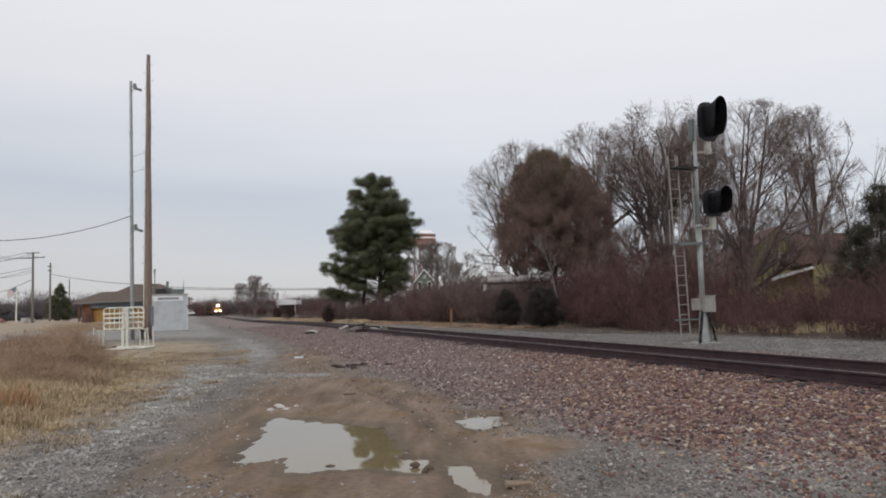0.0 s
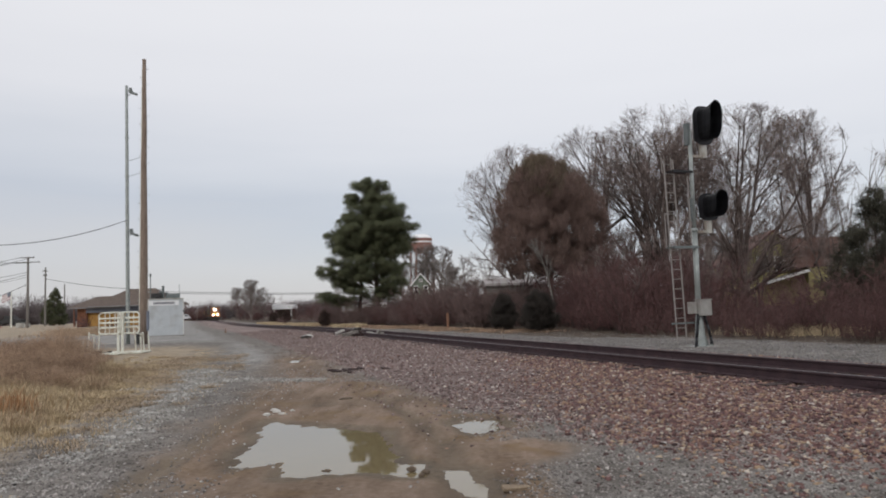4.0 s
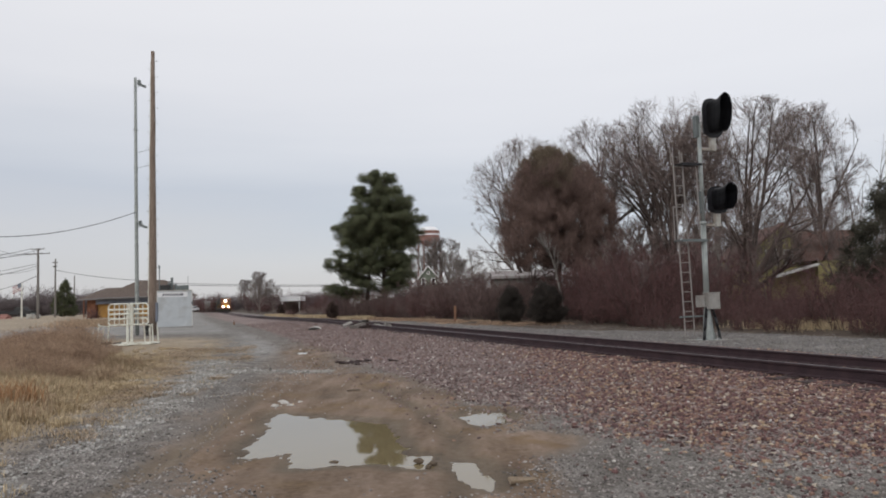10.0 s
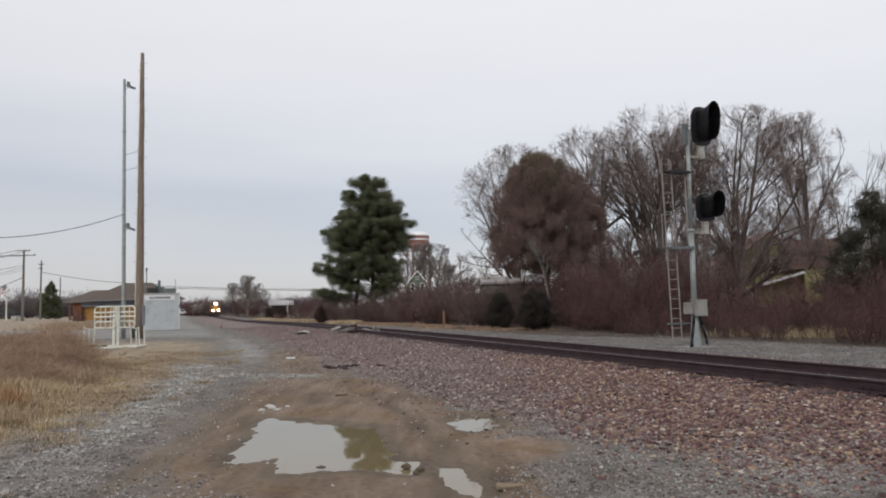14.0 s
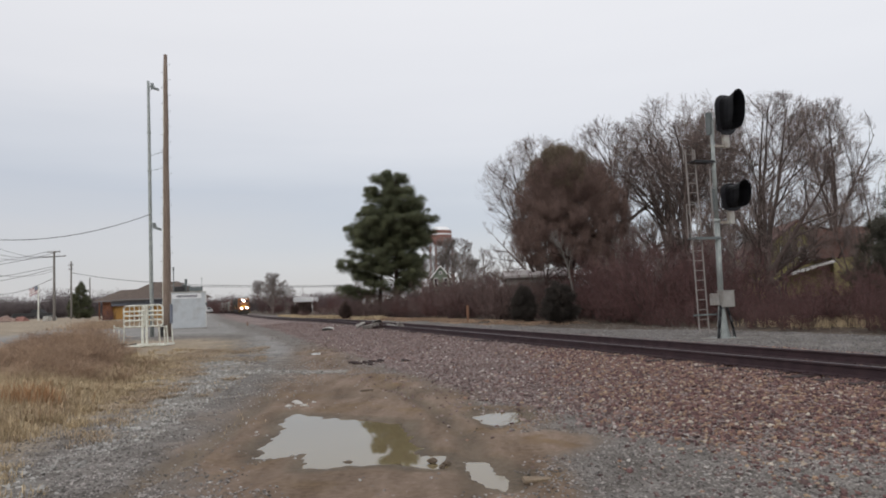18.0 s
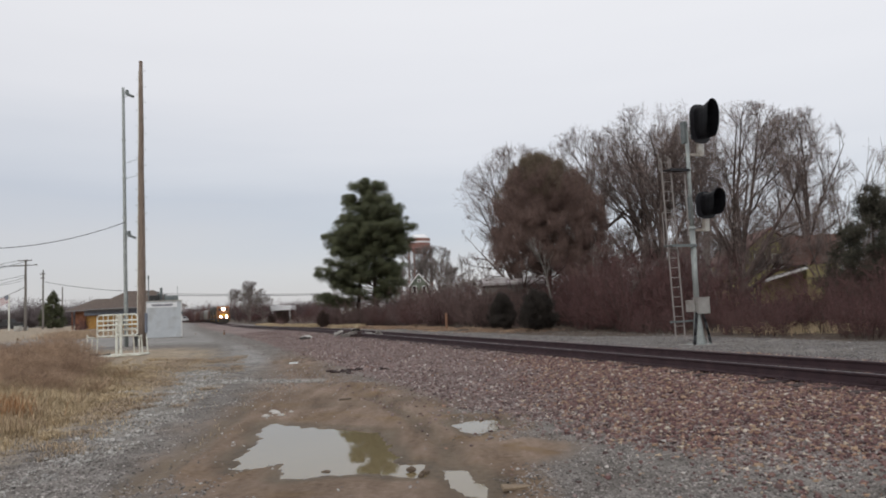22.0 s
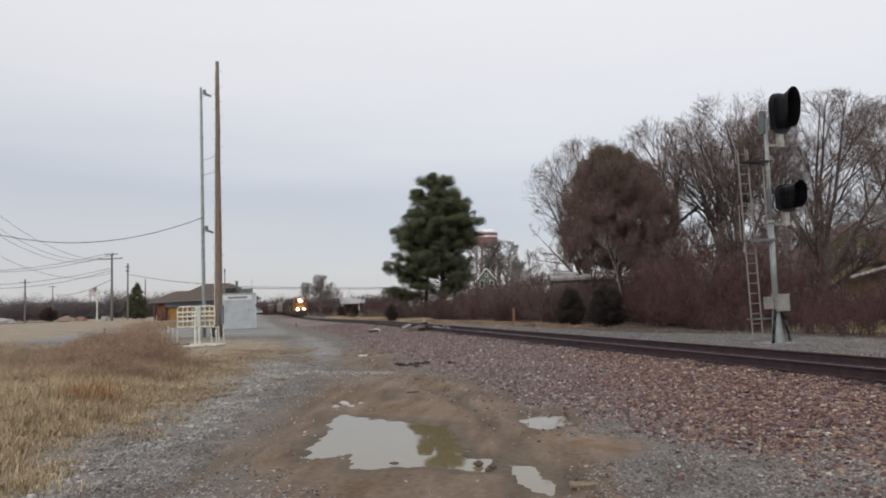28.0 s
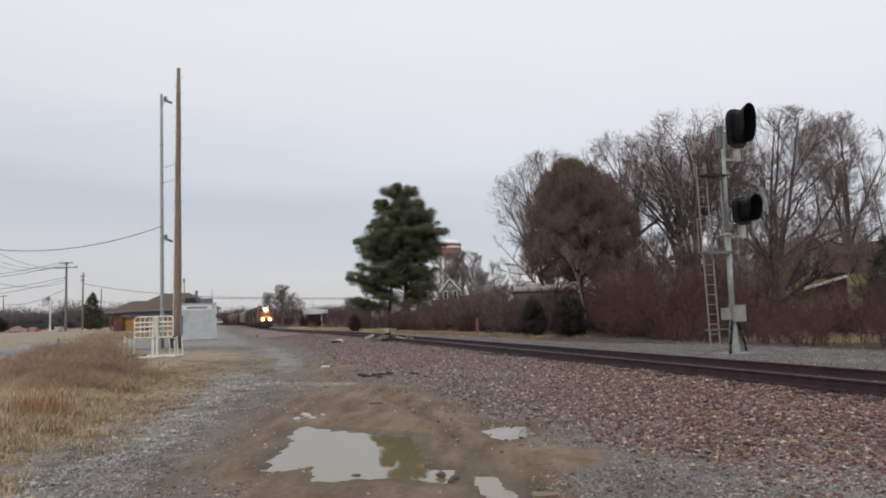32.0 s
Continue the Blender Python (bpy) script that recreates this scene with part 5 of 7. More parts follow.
gable_house("house", "sage green gabled house with white trim", -3.25, 130, 0.25, 3.0, 9, 6.0, 1.8, WALL_GREEN, ROOF_BROWN, 0, ((-0.9, 4.9, 0.7, 1.4), (0.9, 4.9, 0.7, 1.4), (0, 6.6, 0.5, 0.5)))
yh = gable_house("house", "pale yellow gabled house with a brown roof", 29.6, 62, 0.3, 5.6, 12, 4.6, 2.3, WALL_YELLOW, ROOF_RED, -8, ((-1.0, 4.1, 0.9, 1.3), (0.4, 4.1, 0.7, 1.2)), False)
b = B()
prism(b, [(-1.5, 2.25), (2.0, 3.2), (2.0, 3.4), (-1.5, 2.45)], "y", -2.6, -0.05)
pr = part("porch_roof", b, ROOF_GREY, yh)
b = B()
prism(b, [(-1.5, 2.28), (2.0, 3.23), (2.0, 3.46), (-1.5, 2.51)], "y", -2.68, -2.61)
part("fascia", b, TRIM, pr)
b = B()
box(b, (3.45, 1.5, 1.6), (2.8, 7.0, 4.0))
part("side_wing", b, WALL_YELLOW, yh)
b = B()
prism(b, [(0.85, 3.61), (5.4, 3.61), (5.0, 6.1), (0.85, 6.1)], "y", -2.2, 6.0)
part("wing_roof", b, ROOF_RED, yh)

low = thing("low_building", "long low building with a pale roof behind the thicket", "building", (6.55, 58.5, 0.4))
b = B()
box(b, (0, 2.5, 1.4), (5.0, 5, 2.9))
part("wall", b, CONCRETE, low)
b = B()
prism(b, [(-0.4, 2.85), (5.4, 2.85), (5.4, 3.05), (2.5, 3.6), (-0.4, 3.05)], "x", -2.75, 2.75)
part("roof", b, ROOF_PALE, low)
b = B()
box(b, (5.4, 3.5, 0.9), (5.4, 3.4, 1.9))
lean = part("lean_to", b, CONCRETE, low)
b = B()
prism(b, [(1.6, 1.86), (5.4, 2.05), (5.4, 2.2), (1.6, 2.02)], "x", 2.76, 8.3)
part("lean_to_roof", b, ROOF_PALE, lean)
low2 = thing("low_building", "low building with a pale roof across the track", "building", (-16.0, 150, 0.5))
b = B()
box(b, (0, 3, 1.4), (9, 6, 2.9))
part("wall", b, TRIM, low2)
b = B()
prism(b, [(-0.4, 2.9), (6.4, 2.9), (3.0, 4.2)], "x", -5, 5)
part("roof", b, ROOF_GREY, low2)

can = thing("canopy_building", "white flat-roofed canopy on posts by the crossing road", "canopy", (-44.1, 200, 0.2))
b = B()
box(b, (0, 3, 3.5), (5.8, 7, 1.3), 0.05)
part("canopy", b, SIGN_WHITE, can, "white canopy fascia")
b = B()
box(b, (0, 6.5, 1.3), (5.2, 3, 2.8))
# Dark brown colour here stands for the shade under the canopy.
part("wall", b, ROOF_BROWN, can)
for x in (-2.4, 2.4):
    b = B()
    rod(b, (x, 0.2, 0), (x, 0.2, 2.8), 0.16, None, 8)
    part("post", b, TRIM, can)

tw = thing("water_tower", "distant water tower with a white roof and faded red band", "water tower", (-8.6, 380, 0.5))
b = B()
rod(b, (0, 0, 33.5), (0, 0, 39.2), 5.9, None, 28)
part("tank", b, RUST_RED, tw, smooth=False)
b = B()
rod(b, (0, 0, 39.0), (0, 0, 41.2), 6.1, 3.6, 28)
part("roof", b, SIGN_WHITE, tw)
b = B()
rod(b, (0, 0, 36.6), (0, 0, 37.4), 5.97, None, 28)
part("band", b, SIGN_WHITE, tw)
b = B()
rod(b, (0, 0, 31.0), (0, 0, 33.5), 2.5, 5.9, 28)
part("bowl", b, RUST_RED, tw)
for i in range(6):
    a = i * math.pi / 3
    b = B()
    rod(b, (5.6 * math.cos(a), 5.6 * math.sin(a), 33.5), (6.6 * math.cos(a), 6.6 * math.sin(a), 0), 0.35, None, 8)
    part("leg", b, RUST_RED, tw)


# ---- plants ----
def unit(v):
    return v / np.maximum(np.linalg.norm(v, axis=-1, keepdims=True), 1e-9)


def raw_mesh(name, v, f, k, mat):
    """A mesh from vertex rows v and faces f of k corners."""
    me = bpy.data.meshes.new(name)
    me.vertices.add(len(v))
    me.vertices.foreach_set("co", np.ascontiguousarray(v, dtype=np.float32).ravel())
    me.loops.add(f.size)
    me.loops.foreach_set("vertex_index", np.ascontiguousarray(f, dtype=np.int32).ravel())
    me.polygons.add(len(f))
    me.polygons.foreach_set("loop_start", np.arange(0, f.size, k, dtype=np.int32))
    me.update(calc_edges=True)
    me.materials.append(mat)
    return me


def bent(rng, S, D, L, m, wobble, up):
    """Points along branches that start at S towards D, bending as they go."""
    pts, d = [S], unit(D)
    for _ in range(m):
        pts.append(pts[-1] + d * (L / m)[:, None])
        d = unit(d + rng.normal(0, wobble, d.shape) + np.array([0, 0, up]))
    return np.stack(pts, 1)


def tubes(pts, r0, r1, n):
    N, m1, _ = pts.shape
    tan = unit(pts[:, -1] - pts[:, 0])
    ref = np.where(abs(tan[:, 2:]) > 0.9, np.array([[1.0, 0, 0]]), np.array([[0, 0, 1.0]]))
    a = unit(np.cross(tan, ref))
    b = np.cross(tan, a)
    th = np.arange(n) * 2 * np.pi / n
    ring = a[:, None] * np.cos(th)[None, :, None] + b[:, None] * np.sin(th)[None, :, None]
    rad = r0[:, None] + (r1 - r0)[:, None] * np.linspace(0, 1, m1)[None]
    v = pts[:, :, None] + rad[:, :, None, None] * ring[:, None]
    i = np.arange(N)[:, None, None] * (m1 * n) + np.arange(m1 - 1)[None, :, None] * n
    j = np.arange(n)[None, None]
    q = (j + 1) % n
    f = np.stack([i + j, i + q, i + n + q, i + n + j], -1).reshape(-1, 4)
    return v.reshape(-1, 3), f


def spikes(base, tip, r):
    """Three-sided slivers from base to tip."""
    d = unit(tip - base)
    ref = np.where(abs(d[:, 2:]) > 0.9, np.array([[1.0, 0, 0]]), np.array([[0, 0, 1.0]]))
    a = unit(np.cross(d, ref)) * r[:, None]
    b = np.cross(d, a)
    v = np.stack([base + a, base - 0.5 * a + 0.866 * b, base - 0.5 * a - 0.866 * b, tip], 1).reshape(-1, 3)
    k = np.arange(len(base))[:, None, None] * 4
    f = (k + np.array([(0, 1, 3), (1, 2, 3), (2, 0, 3)])[None]).reshape(-1, 3)
    return v, f


def fork(rng, pts, r0, r1, count, lo, hi, spread_a, ratio, L):
    """Children of branches: start, direction, length and radius."""
    N, m1, _ = pts.shape
    t = rng.uniform(lo, hi, (N, count))
    s = t * (m1 - 1)
    k = np.minimum(s.astype(int), m1 - 2)
    fr = (s - k)[..., None]
    idx = np.arange(N)[:, None]
    P = pts[idx, k] * (1 - fr) + pts[idx, k + 1] * fr
    D = unit(pts[idx, k + 1] - pts[idx, k])
    side = unit(np.cross(D, rng.normal(size=D.shape)))
    ang = rng.uniform(spread_a * 0.6, spread_a * 1.3, t.shape)[..., None]
    D2 = D * np.cos(ang) + side * np.sin(ang)
    ln = L[:, None] * ratio * (1.15 - 0.65 * t) * rng.uniform(0.7, 1.25, t.shape)
    rr = (r0[:, None] + (r1 - r0)[:, None] * t) * 0.6
    return P.reshape(-1, 3), D2.reshape(-1, 3), ln.ravel(), rr.ravel()


def join(lists, k):
    vs, fs, o = [], [], 0
    for v, f in lists:
        vs.append(v)
        fs.append(f + o)
        o += len(v)
    return np.concatenate(vs), np.concatenate(fs)


def bare_tree_meshes(seed, H, stems=1, counts=(13, 8, 7, 8), spread_a=0.75, up=0.10, width=0.42, twig=TWIG, bark=BARK, thin=1.0, low=0.22, flare=0.42, fan=0.46):
    rng = np.random.default_rng(seed)
    S = np.zeros((stems, 3)) + rng.normal(0, 0.15, (stems, 3)) * (stems > 1)
    S[:, 2] = -0.3
    az = np.arange(stems) * 6.283 / stems + rng.uniform(0, 6)
    D = np.stack([np.cos(az), np.sin(az), np.zeros(stems)], 1) * flare * (stems > 1) + np.array([0, 0, 1.0]) + rng.normal(0, 0.07, (stems, 3))
    L = np.full(stems, H * 0.8) * rng.uniform(0.85, 1.0, stems)
    r = np.full(stems, 0.0125 * H * thin)
    wood, fine = [], []
    p0 = bent(rng, S, D, L, 8, 0.07, 0.035)
    wood.append(tubes(p0, r, r * 0.18, 7))
    S1, D1, L1, R1 = fork(rng, p0, r, r * 0.18, counts[0], low, 0.97, spread_a, width, L)
    p1 = bent(rng, S1, D1, L1, 5, 0.065, up)
    wood.append(tubes(p1, R1, R1 * 0.25, 5))
    S2, D2, L2, R2 = fork(rng, p1, R1, R1 * 0.25, counts[1], 0.15, 1.0, fan, 0.52, L1)
    p2 = bent(rng, S2, D2, L2, 3, 0.07, up)
    fine.append(tubes(p2, np.maximum(R2, 0.009), np.maximum(R2 * 0.3, 0.006), 3))
    S3, D3, L3, R3 = fork(rng, p2, R2, R2 * 0.3, counts[2], 0.1, 1.0, fan, 0.58, L2)
    p3 = bent(rng, S3, D3, L3, 2, 0.08, up)
    tri = [spikes(p3[:, 0], p3[:, -1], np.maximum(R3 * 0.8, 0.0095))]
    S4, D4, L4, R4 = fork(rng, p3, R3, R3 * 0.4, counts[3], 0.1, 1.0, fan, 0.62, L3)
    tip = S4 + unit(D4 + np.array([0, 0, up])) * L4[:, None]
    tri.append(spikes(S4, tip, np.full(len(S4), 0.0068)))
    v, f = join(wood, 4)
    wood_me = raw_mesh("trunk", v, f, 4, bark)
    wood_me.polygons.foreach_set("use_smooth", [True] * len(wood_me.polygons))
    v, f = join(fine, 4)
    limb_me = raw_mesh("limbs", v, f, 4, bark)
    v, f = join(tri, 3)
    return wood_me, limb_me, raw_mesh("twigs", v, f, 3, twig)


def fan_tree_meshes(seed, H, W, limbs=10, crotch=0.14, counts=(10, 8, 6, 4), tilt=(0.08, 1.1), low=0.08, stout=1.0, rmin=0.0066, twig=TWIG, bark=BARK_LIMB):
    """A vase-shaped bare tree: stout limbs spread from a low crotch and bend upwards, branches run along with them."""
    rng = np.random.default_rng(seed)
    mid, rad = np.array([0, 0, (1 + low) / 2 * H]), np.array([W / 2, W / 2, (1 - low) / 2 * H])

    def reach(P, D):
        p, d = (P - mid) / rad, D / rad
        a, b_, c = (d * d).sum(1), (p * d).sum(1), (p * p).sum(1) - 1
        return np.maximum((-b_ + np.sqrt(np.maximum(b_ * b_ - a * c, 0))) / a, 0.05)

    r = np.array([0.02 * H * stout])
    p0 = bent(rng, np.array([[0, 0, -0.3]]), np.array([[0.03, 0.02, 1.0]]), np.array([crotch * H * 1.8 + 0.3]), 5, 0.04, 0.02)
    wood, fine, tri = [tubes(p0, r, r * 0.7, 9)], [], []
    az = np.arange(limbs) * 2.4 + rng.uniform(0, 6)
    ti = np.linspace(tilt[0], tilt[1], limbs) + rng.normal(0, 0.07, limbs)
    D = np.stack([np.sin(ti) * np.cos(az), np.sin(ti) * np.sin(az), np.cos(ti)], 1)
    S = p0[0, np.clip((5 - 3 * np.linspace(0, 1, limbs)).astype(int), 2, 5)]
    L = reach(S, D) * rng.uniform(0.8, 0.95, limbs)
    R = r[0] * rng.uniform(0.42, 0.6, limbs)
    lines = bent(rng, S, D, L, 9, 0.055, 0.014)
    wood.append(tubes(lines, R, R * 0.14, 6))
    lens, R0, R1 = L, R, R * 0.14
    for lev, n in enumerate(counts):
        S, D, ln, rr = fork(rng, lines, R0, R1, n, (0.34, 0.28, 0.22, 0.15)[lev], 1.0, (0.78, 0.78, 0.76, 0.62)[lev], (0.60, 0.58, 0.60, 0.74)[lev], lens)
        D = unit(D + np.array([0, 0, (0.16, 0.14, 0.1, 0.06)[lev]]))
        room = reach(S, D) * rng.uniform(0.85, 1.15, len(ln))
        ok = room > (0.9, 0.6, 0.42, 0.3)[lev]
        S, D, rr, ln = S[ok], D[ok], rr[ok], np.minimum(ln, room)[ok]
        if lev < 2:
            P = bent(rng, S, D, ln, 5 - 2 * lev, 0.06, 0.035)
            R0, R1 = np.clip(rr, rmin * (3.2, 2.0)[lev], None), np.clip(rr * 0.25, rmin * 1.2, None)
            (wood if lev == 0 else fine).append(tubes(P, R0, R1, 4 if lev == 0 else 3))
            lines, lens = P, ln
        elif lev == 2:
            P = bent(rng, S, D, ln, 2, 0.06, 0.035)
            R0, R1 = np.full(len(rr), rmin * 1.35), np.full(len(rr), rmin)
            tri += [spikes(P[:, 0], P[:, 1], R0), spikes(P[:, 1], P[:, 2], R0 * 0.85)]
            lines, lens = P, ln
        else:
            tri.append(spikes(S, S + D * ln[:, None], np.full(len(S), rmin)))
    v, f = join(wood, 4)
    me = raw_mesh("trunk", v, f, 4, bark)
    me.polygons.foreach_set("use_smooth", [True] * len(me.polygons))
    v, f = join(fine, 4)
    limb_me = raw_mesh("limbs", v, f, 4, bark)
    v, f = join(tri, 3)
    return me, limb_me, raw_mesh("twigs", v, f, 3, twig)


def plant(name, label, category, meshes, x, y, rz, s, group="", names=("trunk", "branching", "crown"), sz=None, z=None):
    t = thing(name, label, category, group=group)
    t.matrix_world = pose(x, y, ground_z(x, y) if z is None else z, 0, 0, rz) @ Matrix.Diagonal((s, s, sz or s, 1))
    for n, me in zip(names, meshes):
        o = new(n, me)
        o.parent = t
        if n in ("branching", "framework", "crown"):
            o["kind"] = "stuff"
    return t


def thicket_meshes(seed, H, W, stems=20, twig=TWIG_RED):
    rng = np.random.default_rng(seed)
    a = rng.uniform(0, 6.283, stems)
    rad = W * 0.5 * np.sqrt(rng.random(stems))
    S = np.stack([rad * np.cos(a), rad * np.sin(a), np.full(stems, -0.1)], 1)
    D = np.stack([0.35 * np.cos(a), 0.35 * np.sin(a), np.ones(stems)], 1) + rng.normal(0, 0.18, (stems, 3))
    L = H * rng.uniform(0.6, 1.05, stems)
    r = np.full(stems, 0.018)
    p0 = bent(rng, S, D, L, 5, 0.12, 0.0)
    st = tubes(p0, r, r * 0.3, 3)
    S1, D1, L1, R1 = fork(rng, p0, r, r * 0.3, 12, 0.05, 1.0, 0.75, 0.42, L)
    p1 = bent(rng, S1, D1, L1, 2, 0.15, 0.05)
    t1 = spikes(p1[:, 0], p1[:, -1], np.full(len(S1), 0.011))
    S2, D2, L2, R2 = fork(rng, p1, R1, R1 * 0.5, 6, 0.1, 1.0, 0.8, 0.6, L1)
    t2 = spikes(S2, S2 + unit(D2) * L2[:, None], np.full(len(S2), 0.008))
    v, f = join([t1, t2], 3)
    return raw_mesh("stems", st[0], st[1], 4, BARK_DARK), raw_mesh("twigs", v, f, 3, twig)


def clump_crown(seed, clumps, per, profile, z0, z1, size, length, r, mat, up=0.3):
    """A ragged crown of many small clumps of sprays, with gaps between them."""
    rng = np.random.default_rng(seed)
    z = rng.uniform(0, 1, clumps * 3)
    R = np.interp(z, *zip(*profile))
    z = z[rng.random(len(z)) < R / R.max()][:clumps]
    R = np.interp(z, *zip(*profile))
    a = rng.uniform(0, 6.283, len(z))
    rr = R * (0.25 + 0.75 * np.sqrt(rng.random(len(z)))) * rng.uniform(0.75, 1.12, len(z))
    c = np.stack([rr * np.cos(a), rr * np.sin(a), z0 + (z1 - z0) * z], 1)
    out = np.stack([np.cos(a), np.sin(a), np.full(len(a), up)], 1)
    c, out = np.repeat(c, per, 0), np.repeat(out, per, 0)
    d = unit(rng.normal(size=c.shape) + 0.7 * out)
    p = c + rng.normal(size=c.shape) * size * 0.45
    tip = p + d * (length * rng.uniform(0.5, 1.2, len(c)))[:, None]
    v, f = spikes(p, tip, r * rng.uniform(0.6, 1.3, len(c)))
    return raw_mesh("crown", v, f, 3, mat)


def trunk_mesh(H, r, seed=1, limbs=10, mat=BARK_DARK, reach=0.2):
    rng = np.random.default_rng(seed)
    p0 = bent(rng, np.array([[0, 0, -0.3]]), np.array([[0.02, 0, 1.0]]), np.array([H]), 8, 0.03, 0.02)
    R = np.array([r])
    w = [tubes(p0, R, R * 0.15, 8)]
    S1, D1, L1, R1 = fork(rng, p0, R, R * 0.15, limbs, 0.15, 0.95, 1.2, reach, np.array([H]))
    w.append(tubes(bent(rng, S1, D1, L1, 4, 0.08, 0.08), R1 * 0.6, R1 * 0.12, 5))
    v, f = join(w, 4)
    return raw_mesh("trunk", v, f, 4, mat)


def pine():
    """A big pine: limbs in storeys that end in full, upswept pads of needles, fuller on one side."""
    rng = np.random.default_rng(33)
    t = thing("pine_tree", "tall dark green pine with clumped needles and two bare lower trunks", "tree", (-7.95, 82, ground_z(-7.95, 82)))
    H = 16.9
    p0 = bent(rng, np.array([[0.9, 0, -0.3], [-1.5, 0.5, -0.3]]), np.array([[-0.03, 0, 1.0], [0.10, 0, 1.0]]), np.array([H, H * 0.8]), 9, 0.02, 0.01)
    R = np.array([0.34, 0.26])
    wood = [tubes(p0, R, R * 0.12, 9)]
    zs = (2.6, 4.6, 7.2, 8.3, 10.2, 12.2, 14.3, 15.8, 16.6, 17.0)
    left = (6.1, 6.6, 5.8, 5.8, 5.8, 3.8, 2.5, 1.3, 0.6, 0.3)
    right = (2.2, 4.0, 4.4, 4.8, 5.2, 4.2, 2.9, 2.0, 1.0, 0.4)
    S, T, cl = [], [], []

    def limb(z, a, rr, lift):
        base = np.array([0.4, 0, z - 0.20 * rr])
        tip = np.array([0.4 + rr * np.cos(a), rr * np.sin(a), z + lift * rr])
        S.append(base)
        T.append(tip)
        n = max(2, int(rr * 1.25))
        for q in np.linspace(0.34, 0.97, n):
            c = base + (tip - base) * q
            side = np.array([-np.sin(a), np.cos(a), 0])
            for s_ in rng.normal(0, 0.2 + 0.55 * q, 2 if q > 0.5 else 1):
                cl.append((*(c + side * s_ + rng.normal(0, 0.14, 3)), (0.48 + 0.46 * rng.random()) * (0.85 + 0.2 * q)))

    z = 2.9
    while z < 16.5:
        lo, ro = np.interp(z, zs, left), np.interp(z, zs, right)
        k = 3 + int((lo + ro) * (0.78 if z < 8 else 1.0))
        a0 = rng.uniform(0, 6.283)
        for i in range(k):
            a = a0 + 6.283 * i / k + rng.normal(0, 0.25)
            rad = (lo + ro) / 2 + (ro - lo) / 2 * np.cos(a)
            if z < 5.2 and abs(np.cos(a)) < 0.5:
                continue
            limb(z + rng.normal(0, 0.35), a, rad * rng.uniform(0.6, 1.02), 0.02 + 0.014 * z)
        z += 0.95 if z < 9 else 0.72
    for z, a, rr, lift in ((10.6, 0.1, 5.3, 0.12), (9.8, 3.1, 5.7, 0.12), (5.4, 3.1, 6.4, 0.10), (3.4, 3.3, 6.2, 0.02), (8.2, 0.4, 4.4, 0.1)):
        limb(z, a, rr, lift)
    for z in np.arange(14.6, 17.0, 0.28):
        for _ in range(2):
            w = 0.5 * (17.3 - z)
            cl.append((0.3 + rng.normal(0, w * 0.55), rng.normal(0, w * 0.55), z, 0.5 + 0.12 * rng.random()))
    S, T = np.array(S), np.array(T)
    w = bent(rng, S, T - S, np.linalg.norm(T - S, axis=1), 3, 0.03, 0.02)
    wood.append(tubes(w, np.full(len(S), 0.06), np.full(len(S), 0.02), 4))
    v, f = join(wood, 4)
    new("trunk", raw_mesh("trunk", v, f, 4, BARK_DARK)).parent = t
    cl = np.array(cl)
    per = 250
    c = np.repeat(cl[:, :3], per, 0)
    rad = np.repeat(cl[:, 3], per)
    d = unit(rng.normal(size=c.shape) + np.array([0, 0, 0.45]))
    p = c + d * (rad * rng.uniform(0.15, 0.72, len(c)))[:, None] * np.array([1.15, 1.15, 0.82])
    tip = p + unit(d + rng.normal(0, 0.3, d.shape) + np.array([0, 0, 0.3])) * (rad * rng.uniform(0.2, 0.42, len(c)))[:, None]
    v, f = spikes(p, tip, np.full(len(c), 0.019))
    new("needles", raw_mesh("needles", v, f, 3, NEEDLE)).parent = t


pine()

BIG = [bare_tree_meshes(s, 15.0, st, (k, 9, 7, 6), 0.62, 0.13, 0.42, low=0.2, thin=0.72, flare=0.32, fan=0.55) for s, st, k in ((1, 4, 9), (2, 5, 8), (3, 3, 12))]
DOME = [fan_tree_meshes(s, 15.0, w, n, tilt=(0.08, tl), stout=st) for s, w, n, tl, st in ((101, 11.5, 11, 1.3, 0.95), (102, 12.0, 13, 1.3, 1.2), (103, 10.5, 12, 1.25, 1.15))]
HIGH = [fan_tree_meshes(105, 15.0, 8.8, 12, 0.26, (9, 8, 7, 5), (0.06, 1.2), 0.28, 0.8)]
DENSE = [fan_tree_meshes(q, 13.0, 8.0, 9, 0.2, (8, 6, 5, 3), (0.08, 0.9), 0.15, 0.8, 0.016, TWIG_PALE, BARK) for q in (111, 112)]
PALE = [bare_tree_meshes(s, 12.0, 1, (14, 7, 6, 6), 0.7, 0.10, 0.42, TWIG_PALE, BARK) for s in (21, 22)]
PALE_SLIM = bare_tree_meshes(33, 10.0, 1, (7, 5, 4, 3), 0.6, 0.16, 0.34, TWIG_PALE, GREY_WOOD, 0.8, 0.4)
SLIM = [bare_tree_meshes(31, 10.0, 1, (8, 5, 4, 3), 0.6, 0.16, 0.36, TWIG, BARK, 0.7, 0.35)]
FORKED = bare_tree_meshes(35, 10.0, 1, (5, 3, 3, 2), 0.5, 0.22, 0.5, TWIG, BARK, 0.9, 0.5)
big_label = "tall bare hardwood tree with a fan of fine brown twigs"
